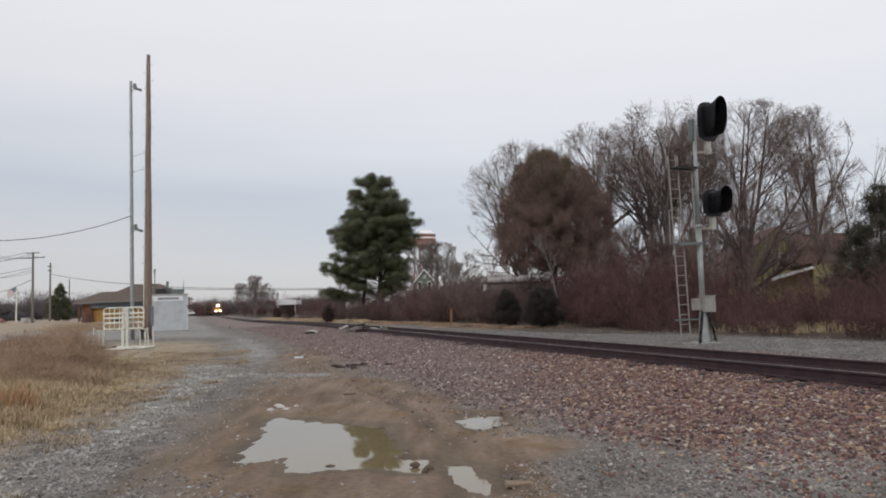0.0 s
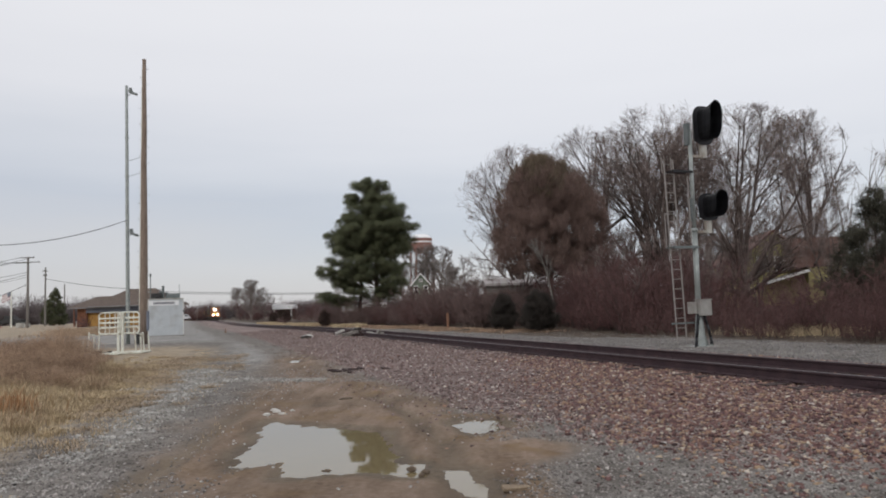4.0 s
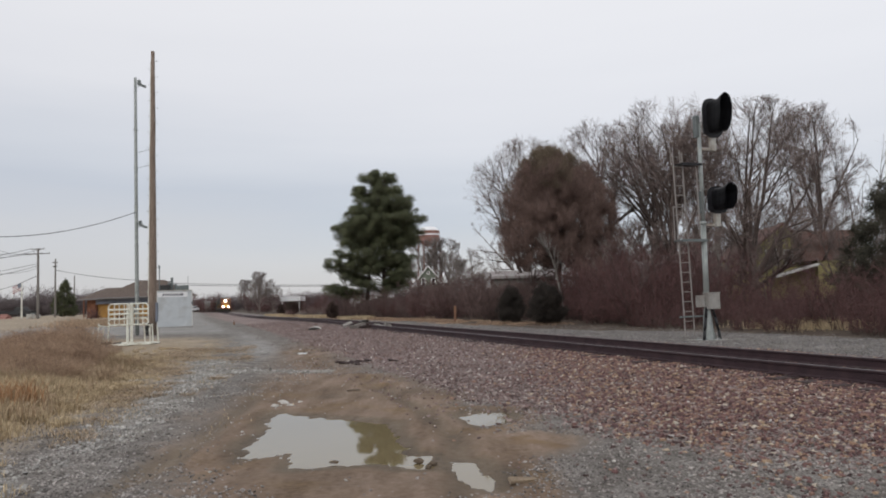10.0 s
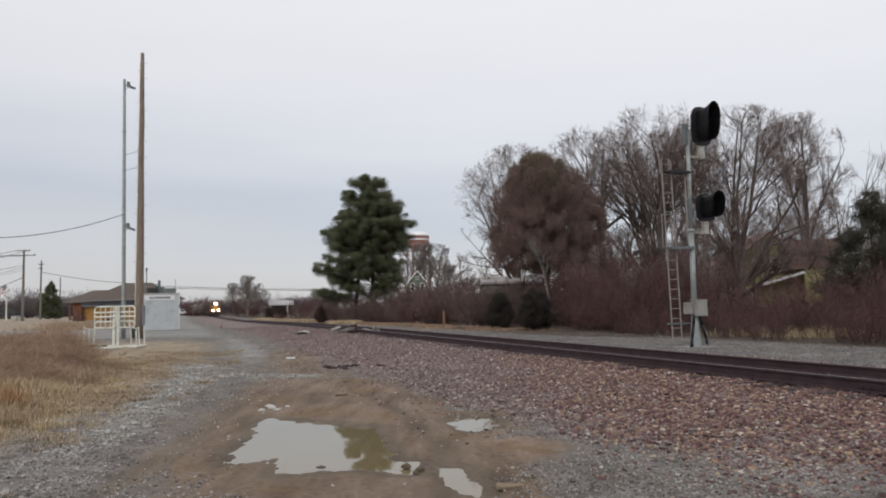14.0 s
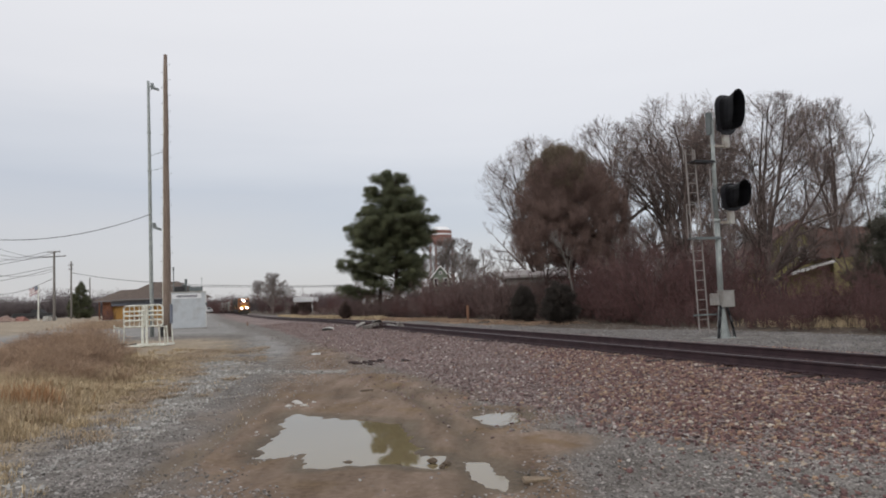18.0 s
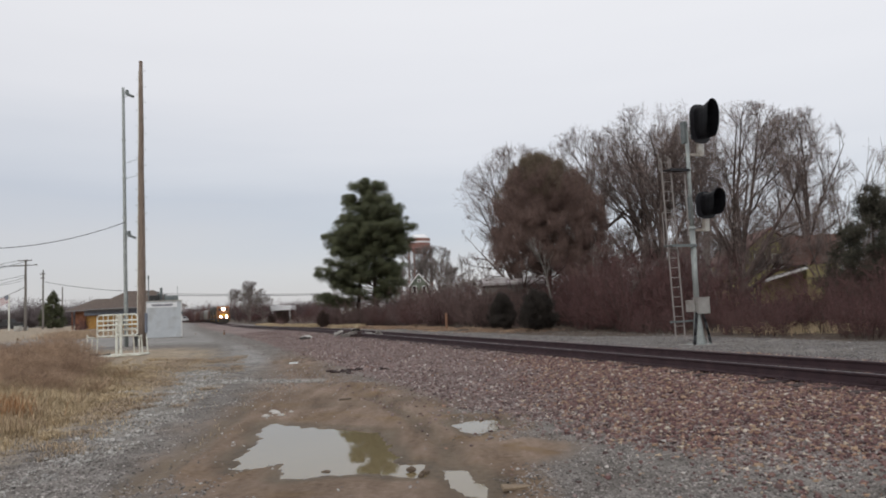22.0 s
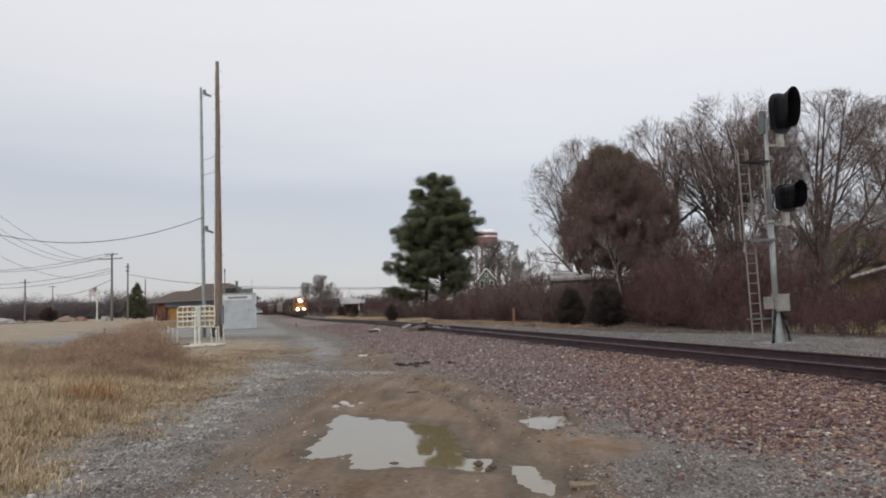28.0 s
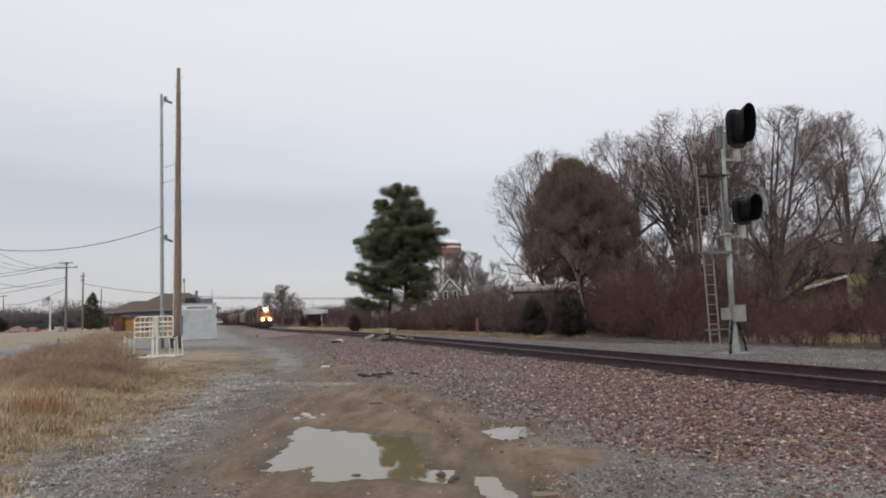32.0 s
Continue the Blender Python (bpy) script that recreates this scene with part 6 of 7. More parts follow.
for x, y, k, s, rz in ((35.5, 75, 0, 0.95, 95), (39.5, 76, 1, 1.0, 40), (15.0, 41, 1, 0.5, 250), (35.5, 56, 1, 0.6, 35),
                       (38.0, 50, 2, 0.6, 220), (24.0, 43, 1, 0.5, 190), (21.5, 48, 2, 0.55, 100), (12.9, 47, 0, 0.5, 15), (18.4, 53, 0, 0.5, 210)):
    plant("bare_tree", big_label, "tree", BIG[k], x, y, rz, s, "bare trees behind the track")
for x, y, k, s, sz, rz in ((7.1, 60, 0, 1.08, 1.01, 190), (12.4, 55, 1, 0.97, 1.02, 120), (16.2, 50, 2, 1.12, 1.04, 240), (20.2, 46.5, 1, 1.02, 0.94, 10), (22.4, 58, 0, 0.92, 1.06, 160), (17.6, 59, 2, 1.0, 1.09, 20),):
    plant("bare_tree", "broad round-headed bare tree with stout grey limbs", "tree", DOME[k], x, y, rz, s, "bare trees behind the track", sz=sz)
plant("bare_tree", "tall bare tree with a high twig fan beside a house", "tree", HIGH[0], 31.6, 60, 300, 1.0, "bare trees behind the track", sz=1.13)
for x, y, k, s, rz in ((-2.2, 150, 0, 1.16, 0), (-4.8, 152, 1, 1.12, 45), (-7.6, 151, 0, 0.8, 99), (0.5, 150, 1, 1.1, 210), (3.2, 153, 0, 0.78, 20), (6.2, 150, 1, 0.64, 80), (-50.2, 190, 0, 0.9, 40), (-47.4, 193, 1, 0.72, 120), (-52.0, 196, 1, 0.8, 200), (-65.4, 230, 0, 0.86, 40), (-60.5, 231, 1, 0.62, 10)):
    plant("bare_tree", "grey bare tree far behind the track", "tree", DENSE[k], x, y, rz, s, "pale bare trees far off")
for x, y, k, s, rz in ((0.6, 108, 0, 0.98, 0), (3.4, 112, 1, 0.9, 70), (6.2, 116, 0, 0.8, 150), (8.6, 110, 1, 0.8, 200), (2.0, 120, 1, 0.9, 300),
                       (11.0, 100, 0, 0.8, 60), (-58.0, 232, 1, 0.7, 90), (-34.0, 236, 0, 0.95, 230), (-42.0, 240, 1, 0.8, 10), (-22, 150, 1, 0.7, 20)):
    plant("bare_tree", "pale grey bare tree far behind the track", "tree", PALE[k], x, y, rz, s, "pale bare trees far off")
for x, y, s, rz in ((24.6, 40, 1.12, 0), (26.2, 40, 1.12, 90), (27.9, 41, 1.0, 200), (23.3, 38, 0.75, 90), (9.6, 36, 0.55, 30), (12.4, 36, 0.5, 120), (14.8, 33, 0.5, 260), (28.5, 36, 1.0, 290)):
    plant("sapling", "slim bare sapling rising from the thicket", "tree", SLIM[0], x, y, rz, s, "bare saplings")

for x, y, s, lean_deg in ((12.1, 40, 0.62, -14), (11.2, 38, 0.5, -9), (14.6, 37, 0.55, 12)):
    t = plant("sapling", "pale slanting sapling rising out of the thicket", "tree", PALE_SLIM, x, y, 60 * s, s, "bare saplings")
    t.matrix_world = t.matrix_world @ pose(0, 0, 0, 0, lean_deg, 0)

# the dense brown tree among them
def brown_cedar():
    """Broad cedar in winter brown, domed at the top, its lumpy sprays rising side by side; the lower skirts spread to one side."""
    rng = np.random.default_rng(41)
    t = thing("cedar_tree", "dense rounded cedar turned dull winter brown", "tree", (7.6, 48, ground_z(7.6, 48)))
    new("trunk", trunk_mesh(10.5, 0.24, 5, 26, reach=0.28)).parent = t
    zs = (1.4, 2.8, 5.2, 7.0, 8.5, 9.5, 10.3, 10.8, 11.25)
    lo = (-3.4, -3.9, -4.15, -3.8, -3.5, -3.1, -2.5, -1.8, -0.9)
    hi = (4.0, 4.8, 4.7, 4.3, 3.7, 2.95, 2.0, 1.1, 0.1)
    n = 1500
    z = rng.uniform(1.4, 11.15, n)
    a, q = rng.uniform(0, 6.283, n), np.sqrt(rng.uniform(0.0, 1.0, n))
    l0, h0 = np.interp(z, zs, lo), np.interp(z, zs, hi)
    half = (h0 - l0) / 2
    c = np.stack([(l0 + h0) / 2 + (half - 0.28) * q * np.cos(a), 0.85 * half * q * np.sin(a), z], 1)
    c[:, :2] *= (1 + 0.07 * np.sin(2.1 * z + 3 * a))[:, None]
    skirt = z > 3.7 - 2.0 * step(c[:, 0], 0.0, 2.5)
    c, z = c[skirt], z[skirt]
    n = len(z)
    olive = z + rng.normal(0, 0.9, n) > 9.9
    for who, mat in ((olive, CEDAR_OLIVE), (~olive, CEDAR_BROWN)):
        cc = np.repeat(c[who], 95, 0)
        p = cc + rng.normal(0, 1.0, cc.shape) * np.array([0.17, 0.17, 0.22])
        d = unit(rng.normal(0, 0.42, cc.shape) + np.array([0, 0, 0.75]) + 0.35 * unit(cc * np.array([1, 1, 0.0]) + 1e-6))
        v, f = spikes(p, p + d * rng.uniform(0.2, 0.55, len(p))[:, None], rng.uniform(0.008, 0.015, len(p)))
        o = new("crown", raw_mesh("crown", v, f, 3, mat))
        o.parent, o["kind"] = t, "stuff"


brown_cedar()
plant("sapling", "pale bare sapling standing before the brown cedar", "tree", PALE_SLIM, 7.2, 43.6, 40, 0.78, "bare saplings")
plant("sapling", "pale bare sapling standing before the brown cedar", "tree", PALE_SLIM, 9.6, 43.2, 160, 0.66, "bare saplings")
for x, y, s, rz in ((27.7, 42.0, 1.12, 10), (26.1, 42.4, 1.12, 130), (24.6, 42.2, 1.0, 250)):
    plant("sapling", "thin forked bare tree rising over the cedars", "tree", FORKED, x, y, rz, s, "bare saplings")

# evergreen bushes and cedars
cone = [(0.0, 0.7), (0.15, 1.0), (0.4, 0.85), (0.7, 0.5), (0.9, 0.2), (1.0, 0.05)]
BUSH = (trunk_mesh(2.0, 0.05, 6, 8), clump_crown(43, 120, 70, [(0, 0.7), (0.2, 1.0), (0.5, 0.9), (0.8, 0.55), (1.0, 0.15)], 0.2, 2.3, 0.22, 0.36, 0.017, CEDAR, 0.9))
BUSH_BROWN = (trunk_mesh(2.0, 0.05, 8, 8), clump_crown(46, 110, 70, [(0, 0.7), (0.2, 1.0), (0.6, 0.95), (0.85, 0.6), (1.0, 0.2)], 0.2, 2.3, 0.22, 0.36, 0.018, WINTER, 0.6))
for x, y, s, sz, rz, lab in ((3.78, 42.0, 0.76, 0.90, 0, "rounded dark evergreen bush in front of the thicket"), (5.47, 39.0, 1.0, 0.92, 80, "rounded dark evergreen bush in front of the thicket"),
                             (-12.9, 80, 0.6, 0.8, 30, "small dark brown bush beside the track"), (-35.0, 150, 0.85, 0.95, 140, "small dark brown bush far along the track"),
                             (-32.3, 150, 0.85, 0.95, 220, "small dark brown bush far along the track")):
    plant("evergreen_bush", lab, "bush", BUSH if y < 60 else BUSH_BROWN, x, y, rz, s, "evergreen bushes", ("trunk", "crown"), sz)
CED = (trunk_mesh(5.6, 0.12, 7, 22, reach=0.26), clump_crown(44, 250, 74, [(z, r * 2.55) for z, r in cone], 0.3, 6.0, 0.26, 0.5, 0.0145, CEDAR_GREEN, 0.05))
for x, y, s, rz in ((18.8, 30, 0.95, 0), (21.2, 31.5, 0.84, 100), (22.5, 29.5, 0.88, 200)):
    plant("cedar_tree", "dark green cedar with ragged drooping sprays", "tree", CED, x, y, rz, s, "dark cedars", ("trunk", "crown"))

CED_FAR = (trunk_mesh(6.0, 0.14, 9, 22, reach=0.26), clump_crown(47, 220, 60, [(z, r * 2.5) for z, r in cone], 0.2, 7.4, 0.32, 0.5, 0.03, NEEDLE, 0.1))
plant("cedar_tree", "green pyramid-shaped conifer beside the depot", "tree", CED_FAR, -75.6, 140, 50, 0.98, "", ("trunk", "crown"))
plant("evergreen_bush", "dark rounded evergreen far across the lot", "bush", BUSH_BROWN, -114.8, 170, 70, 1.8, "evergreen bushes", ("trunk", "crown"), 1.5)
THIN = [thicket_meshes(70 + i, h, w, 18, TWIG_MAUVE) for i, (h, w) in enumerate(((2.6, 2.4), (3.4, 2.6), (4.2, 2.8), (1.8, 2.0)))]
THICK = [thicket_meshes(50 + i, h, w, 22) for i, (h, w) in enumerate(((2.6, 2.2), (3.4, 2.4), (4.2, 2.6), (1.8, 2.0)))]


def thicket():
    rng = np.random.default_rng(77)
    n = 0
    for row, (o, gap) in enumerate(((9.3, 1.7), (11.0, 1.7), (12.8, 1.9), (15.0, 2.4), (18.0, 3.2), (26.0, 4.2), (34.0, 5.0))):
        y = 9.0 + 0.5 * row
        while y < 128:
            g = gap * (1 + max(0, y - 40) * 0.012)
            if row > 4 and y < 51:
                y = 51.0
            yy, oo = y + rng.normal(0, 0.4), o + rng.normal(0, 0.5) + (1.2 if y > 46 else 0)
            x = float(track_x(yy)) + oo / 0.945
            y += g
            if row < 2 and (row == 0 and rng.random() < 0.25 or abs(x - 4.0) < 2.0 and abs(yy - 42.5) < 4.5 or abs(x - 6) < 2.0 and abs(yy - 38.8) < 4):
                continue
            k = int(rng.choice([0, 3])) if row == 0 else int(rng.choice([0, 1, 2]))
            if 3.2 < x < 16 and 56.5 < yy < 66 or row > 3 and 0.40 < x / yy < 0.58:
                continue
            s = rng.uniform(0.75, 1.12) * (0.58 if yy > 92 else 0.8 if yy > 75 else 1.0) * (1.2 if 50 < yy < 74 and row > 0 else 1.0) * (0.62 if yy < 33 and row < 5 else 1.0) * (1.35 if row > 4 else 1.0)
            if row > 2 and 52 < yy < 76:
                s *= 0.7
            if 0.06 < x / yy < 0.17 and yy < 58:
                k, s = (0, 1)[n % 2], min(s, 1.08)
            kin = THIN if (yy > 46 and rng.random() < 0.75) or (0.06 < x / yy < 0.17 and row > 0) else THICK
            plant("shrub", "leafless reddish brown shrub in a dense thicket", "shrub", kin[k], x, yy, rng.uniform(0, 360), s, "thicket behind the track", ("framework", "crown"))
            n += 1


thicket()
for x, y, s, k in ((-13.0, 84, 0.8, 0), (-11.6, 81, 0.9, 1), (-10.2, 80, 0.85, 0), (-8.8, 78, 0.9, 1), (-7.4, 78, 0.95, 1), (-6.0, 77, 0.95, 1), (-12.4, 88, 1.0, 1), (-14.0, 90, 0.9, 0), (-9.4, 87, 1.0, 1), (-4.8, 76, 1.0, 1), (3.3, 51, 0.95, 1), (5.4, 53, 0.85, 1), (6.6, 54, 0.85, 0), (7.9, 53.5, 0.85, 1), (4.4, 52.5, 0.95, 1), (2.4, 50, 0.9, 0), (-4.2, 121, 1.35, 2), (-2.6, 122, 1.4, 2), (-1.2, 121, 1.3, 2)):
    plant("shrub", "leafless mauve-brown shrub behind the track", "shrub", THIN[k], x, y, s * 300, s, "thicket behind the track", ("framework", "crown"))
for x, y, s, k in ((-25.2, 115, 0.4, 1), (-23, 121, 1.0, 2), (-29.5, 131, 0.4, 1), (-26.4, 140, 0.5, 2), (-52, 205, 1.4, 2), (-55, 210, 1.5, 1), (-50, 215, 1.6, 2), (-60, 222, 1.9, 2), (-58, 226, 1.6, 1),
                   (-97, 285, 1.7, 2), (-102, 292, 2.0, 1), (-93, 290, 1.6, 2), (-107, 300, 2.2, 2), (-88, 286, 1.4, 1), (-98, 305, 2.2, 2), (-36, 200, 1.2, 2), (-33, 190, 1.2, 1), (-31, 205, 1.6, 2), (-44, 108, 1.0, 3), (-52, 104, 0.9, 3), (-47, 103, 0.8, 3)):
    plant("shrub", "leafless brown shrub by the far roadside", "shrub", THICK[k], x, y, s * 200, s, "far shrubs", ("framework", "crown"))


for x, y, s, k in ((3.9, 54.6, 0.85, 1), (5.0, 55.2, 0.8, 1), (6.1, 55.0, 0.85, 0), (7.2, 55.2, 0.8, 1), (8.3, 55.0, 0.85, 0), (9.4, 55.2, 0.8, 1)):
    plant("shrub", "leafless reddish brown shrub before a low building", "shrub", THICK[k], x, y, s * 500, s, "thicket behind the track", ("framework", "crown"))


def far_woods():
    """The low brown tree line on the horizon: round bare crowns of uneven height."""
    rng = np.random.default_rng(9)
    k = 760
    a = np.where(rng.random(k) < 0.3, rng.uniform(-0.98, -0.4, k), rng.uniform(-0.98, 0.78, k))
    d = rng.uniform(300, 420, k)
    tall = (5.0 + 2.6 * rng.random(k) ** 2 + 2.2 * (rng.random(k) < 0.08)) * (1 + 0.6 * (1 - step(a, -0.50, -0.36)))
    per = 520
    i = np.repeat(np.arange(k), per)
    u = unit(rng.normal(size=(len(i), 3)))
    rad = rng.random(len(i))[:, None] ** 0.55
    wide = (tall * rng.uniform(0.4, 0.75, k))[i]
    P = np.stack([a[i] * d[i], d[i], tall[i] * 0.56], 1) + u * rad * np.stack([wide, wide, tall[i] * 0.46], 1)
    D = unit(u + rng.normal(0, 0.4, u.shape) + np.array([0, 0, 0.7]))
    v, f = spikes(P, P + D * rng.uniform(0.8, 2.2, len(i))[:, None], rng.uniform(0.04, 0.10, len(i)))
    tagged(new("far_woods", raw_mesh("far_woods", v, f, 3, TWIG_FAR)), "low brown leafless woods along the horizon", "woods", kind="stuff")


far_woods()


# ---- grass ----
def blades(name, mat, xy, h, label, width=0.006, lean=0.35):
    rng = np.random.default_rng(len(xy))
    n = len(xy)
    z = height(xy[:, 0], xy[:, 1], False)
    hh = h * rng.uniform(0.45, 1.15, n)
    a = rng.uniform(0, 6.283, n)
    w = np.stack([np.cos(a), np.sin(a), np.zeros(n)], 1) * width
    b = rng.uniform(0, 6.283, n)
    ln = np.stack([np.cos(b), np.sin(b), np.zeros(n)], 1) * (hh * rng.uniform(0.1, 1.0, n) * lean)[:, None]
    p0 = np.stack([xy[:, 0], xy[:, 1], z - 0.02], 1)
    p1 = p0 + ln * 0.35 + np.stack([np.zeros(n), np.zeros(n), hh * 0.6], 1)
    p2 = p0 + ln + np.stack([np.zeros(n), np.zeros(n), hh * rng.uniform(0.85, 1.0, n)], 1)
    v = np.stack([p0 - w, p0 + w, p1 - w * 0.8, p1 + w * 0.8, p2], 1).reshape(-1, 3)
    k = np.arange(n)[:, None, None] * 5
    f = (k + np.array([(0, 1, 3), (0, 3, 2), (2, 3, 4)])[None]).reshape(-1, 3)
    return tagged(new(name, raw_mesh(name, v, f, 3, mat)), label, "grass", kind="stuff")


def tufts(name, mat, rng, cx, cy, r, h, per, label, width=0.005, splay=0.8):
    """Tussocks: blades that rise from one root and fall outwards, some of them bent over."""
    n = len(cx)
    k = np.repeat(np.arange(n), per)
    m = len(k)
    a, q = rng.uniform(0, 6.283, m), np.sqrt(rng.random(m))
    x, y = cx[k] + r[k] * q * np.cos(a), cy[k] + r[k] * q * np.sin(a)
    z = height(x, y, False)
    hh = h[k] * rng.uniform(0.4, 1.1, m) * (1.05 - 0.35 * q)
    out = a + rng.normal(0, 0.9, m)
    ln = np.stack([np.cos(out), np.sin(out), np.zeros(m)], 1) * (hh * splay * rng.uniform(0.15, 1.0, m) * (0.4 + 0.6 * q))[:, None]
    w = np.stack([-np.sin(out), np.cos(out), np.zeros(m)], 1) * width
    p0 = np.stack([x, y, z - 0.02], 1)
    p1 = p0 + ln * 0.35 + np.stack([np.zeros(m), np.zeros(m), hh * 0.62], 1)
    p2 = p0 + ln + np.stack([np.zeros(m), np.zeros(m), hh * rng.uniform(0.6, 1.0, m)], 1)
    v = np.stack([p0 - w, p0 + w, p1 - w * 0.8, p1 + w * 0.8, p2], 1).reshape(-1, 3)
    i = np.arange(m)[:, None, None] * 5
    f = (i + np.array([(0, 1, 3), (0, 3, 2), (2, 3, 4)])[None]).reshape(-1, 3)
    return tagged(new(name, raw_mesh(name, v, f, 3, mat)), label, "grass", kind="stuff")


def weed_mound(rng, label, mat, n, cx, cy, wide, deep, edge, low, high, per):
    """Dead weeds grown into one another: many twiggy heads at different heights; the mound runs aslant."""
    y = rng.normal(cy, 0.48 * deep, n)
    u = rng.normal(0, 0.46 * wide, n)
    x = cx - 0.42 * (y - cy) + u
    keep = (u < edge + 0.25 * np.sin(3.1 * y)) & (y > 14.2)
    x, y, u = x[keep], y[keep], u[keep]
    r = np.hypot(u / wide, (y - cy) / deep)
    top = low + high * (1 - step(r, 0.2, 1.1)) * np.clip(0.72 + 0.34 * wave(x, y, 1.0, 1.0) + 0.2 * wave(x, y, 2.7, 4.0), 0.25, 1.3)
    g = height(x, y, False)
    k = np.repeat(np.arange(len(x)), per)
    q = rng.uniform(0.05, 1.0, len(k)) ** 0.8
    a = rng.uniform(0, 6.283, len(k))
    rad = (0.10 + 0.42 * q) * np.sqrt(rng.random(len(k)))
    c = np.stack([x[k] + rad * np.cos(a), y[k] + rad * np.sin(a), g[k] + q * top[k] * (1 - 0.35 * (rad / 0.5) ** 2)], 1)
    d = unit(np.stack([np.cos(a), np.sin(a), np.full(len(k), 0.9)], 1) + rng.normal(0, 0.65, (len(k), 3)))
    v, f = spikes(c, c + d * rng.uniform(0.05, 0.20, len(k))[:, None], rng.uniform(0.0025, 0.0055, len(k)))
    tagged(new("dead_weeds", raw_mesh("dead_weeds", v, f, 3, mat)), label, "grass", kind="stuff")


def grasses():
    rng = np.random.default_rng(15)
    y = 4.5 + 25 * rng.random(10500) ** 1.1
    e = rng.uniform(-1.0, 9.0, len(y))
    x = road_edge(y) - e
    clump = wave(x, y, 1.1, 8.0) + 0.6 * wave(x, y, 2.9, 9.0)
    dens = np.clip(step(e + 0.4 * clump, -0.6, 0.7) * 0.85 + 0.2 * clump * step(e, -0.6, 0.6), 0, 1)
    keep = rng.random(len(y)) < dens * (1 - step(y, 18, 26) * 0.9)
    x, y, e = x[keep][:4600], y[keep][:4600], e[keep][:4600]
    h = (0.14 + 0.38 * step(e, -0.2, 2.0) * (0.8 + 0.3 * wave(x, y, 0.8, 3.0))) * (1 - 0.4 * step(y, 15, 26))
    tufts("dry_grass", STRAW, rng, x, y, rng.uniform(0.10, 0.30, len(x)), h, 58, "tussocks of dry straw-coloured grass beside the dirt road", 0.0042, 0.95)
    weed_mound(rng, "mound of dead twiggy brown weeds behind the grass", WEED_DARK, 560, -11.3, 20.0, 2.7, 5.4, 1.5, 0.34, 0.92, 220)
    weed_mound(rng, "paler dead weeds running on from the brown mound", WEED, 420, -14.6, 18.6, 3.2, 4.6, 4.0, 0.32, 0.62, 150)
    # browner tussocks among the straw, and matted low turf on the verge
    y = rng.uniform(8.5, 21, 1500)
    e = rng.uniform(0.5, 7, len(y))
    x = road_edge(y) - e
    keep = rng.random(len(y)) < np.clip(0.25 + 0.5 * wave(x, y, 0.9, 4.0) + 0.3 * step(y, 13, 18), 0, 1)
    x, y = x[keep], y[keep]
    tufts("brown_grass", WEED, rng, x, y, rng.uniform(0.12, 0.3, len(x)), rng.uniform(0.22, 0.52, len(x)), 50, "brown dead tussocks mixed into the straw", 0.0042, 0.9)
    y = rng.uniform(8.5, 29, 6000)
    e = rng.uniform(-2.7, 0.8, len(y))
    x = road_edge(y) - e
    keep = (wave(x, y, 0.9, 5.0) + 0.5 * wave(x, y, 2.8, 2.0) > -0.05 - 0.6 * step(e, -1.3, -0.2)) & (rng.random(len(y)) < 0.75 - 0.5 * step(y, 15, 20)) & (pale_patch(x, y) < 0.5) & (x < -4.6 - 0.1 * (y - 12))
    x, y = x[keep], y[keep]
    tufts("matted_turf", TURF, rng, x, y, rng.uniform(0.12, 0.34, len(x)), rng.uniform(0.04, 0.13, len(x)), 40, "matted low brown turf between the gravel and the grass", 0.0048, 1.6)
    y = rng.normal(11.6, 0.28, 300)
    x = -7.1 + rng.normal(0, 0.2, len(y))
    blades("rust_weeds", RUST_WEED, np.stack([x, y], 1), 0.55, "rust-brown dead weeds standing in the grass", 0.006, 0.5)
    # thin tufts on the verge, on the ballast edge and before the thicket
    y = rng.uniform(9, 34, 9000)
    e = rng.normal(-0.6, 0.8, len(y))
    x = road_edge(y) - e
    keep = wave(x, y, 1.8, 2.0) > 0.25
    blades("verge_grass", STRAW, np.stack([x, y], 1)[keep], 0.085, "thin low dry grass on the gravel verge", 0.005, 0.8)
    y = rng.uniform(12, 125, 22000)
    o = rng.normal(8.6, 0.9, len(y))
    x = track_x(y) + o / 0.945
    keep = (wave(x, y, 0.4, 6.0) > 0.8) | (np.hypot((x - 13.3) / 2.2, (y - 27) / 1.4) < 1)
    blades("trackside_grass", WEED, np.stack([x, y], 1)[keep], 0.34, "yellowed dry grass along the foot of the thicket", 0.012, 0.5)
    y = rng.normal(26.8, 1.1, 6500)
    x = 13.6 + rng.normal(0, 0.85, len(y))
    blades("yellow_grass", STRAW, np.stack([x, y], 1), 0.34, "patch of yellowed grass at the edge of the gravel pad", 0.008, 0.6)
    y = rng.uniform(36, 100, 30000)
    o = rng.uniform(4.6, 8.6, len(y)) + 0.6 * (1 - step(y, 36, 60))
    x = track_x(y) + o / 0.945
    keep = (wave(x, y, 0.5, 3.0) + 0.5 * wave(x, y, 1.4, 1.0) > -0.25) & (rng.random(len(y)) < step(y, 34, 46))
    blades("bank_turf", WEED_DARK, np.stack([x, y], 1)[keep], 0.15, "low brown grass on the bank beyond the track", 0.014, 0.9)
    y = rng.uniform(68, 150, 24000)
    o = rng.uniform(4.2, 7.6, len(y))
    x = track_x(y) + o / 0.945
    keep = wave(x, y, 0.25, 3.0) + 0.5 * wave(x, y, 0.9, 1.0) > -0.1
    blades("bank_grass", STRAW, np.stack([x, y], 1)[keep], 0.42, "pale dry grass on the bank beyond the track", 0.022, 0.7)
    y = rng.uniform(66, 92, 7000)
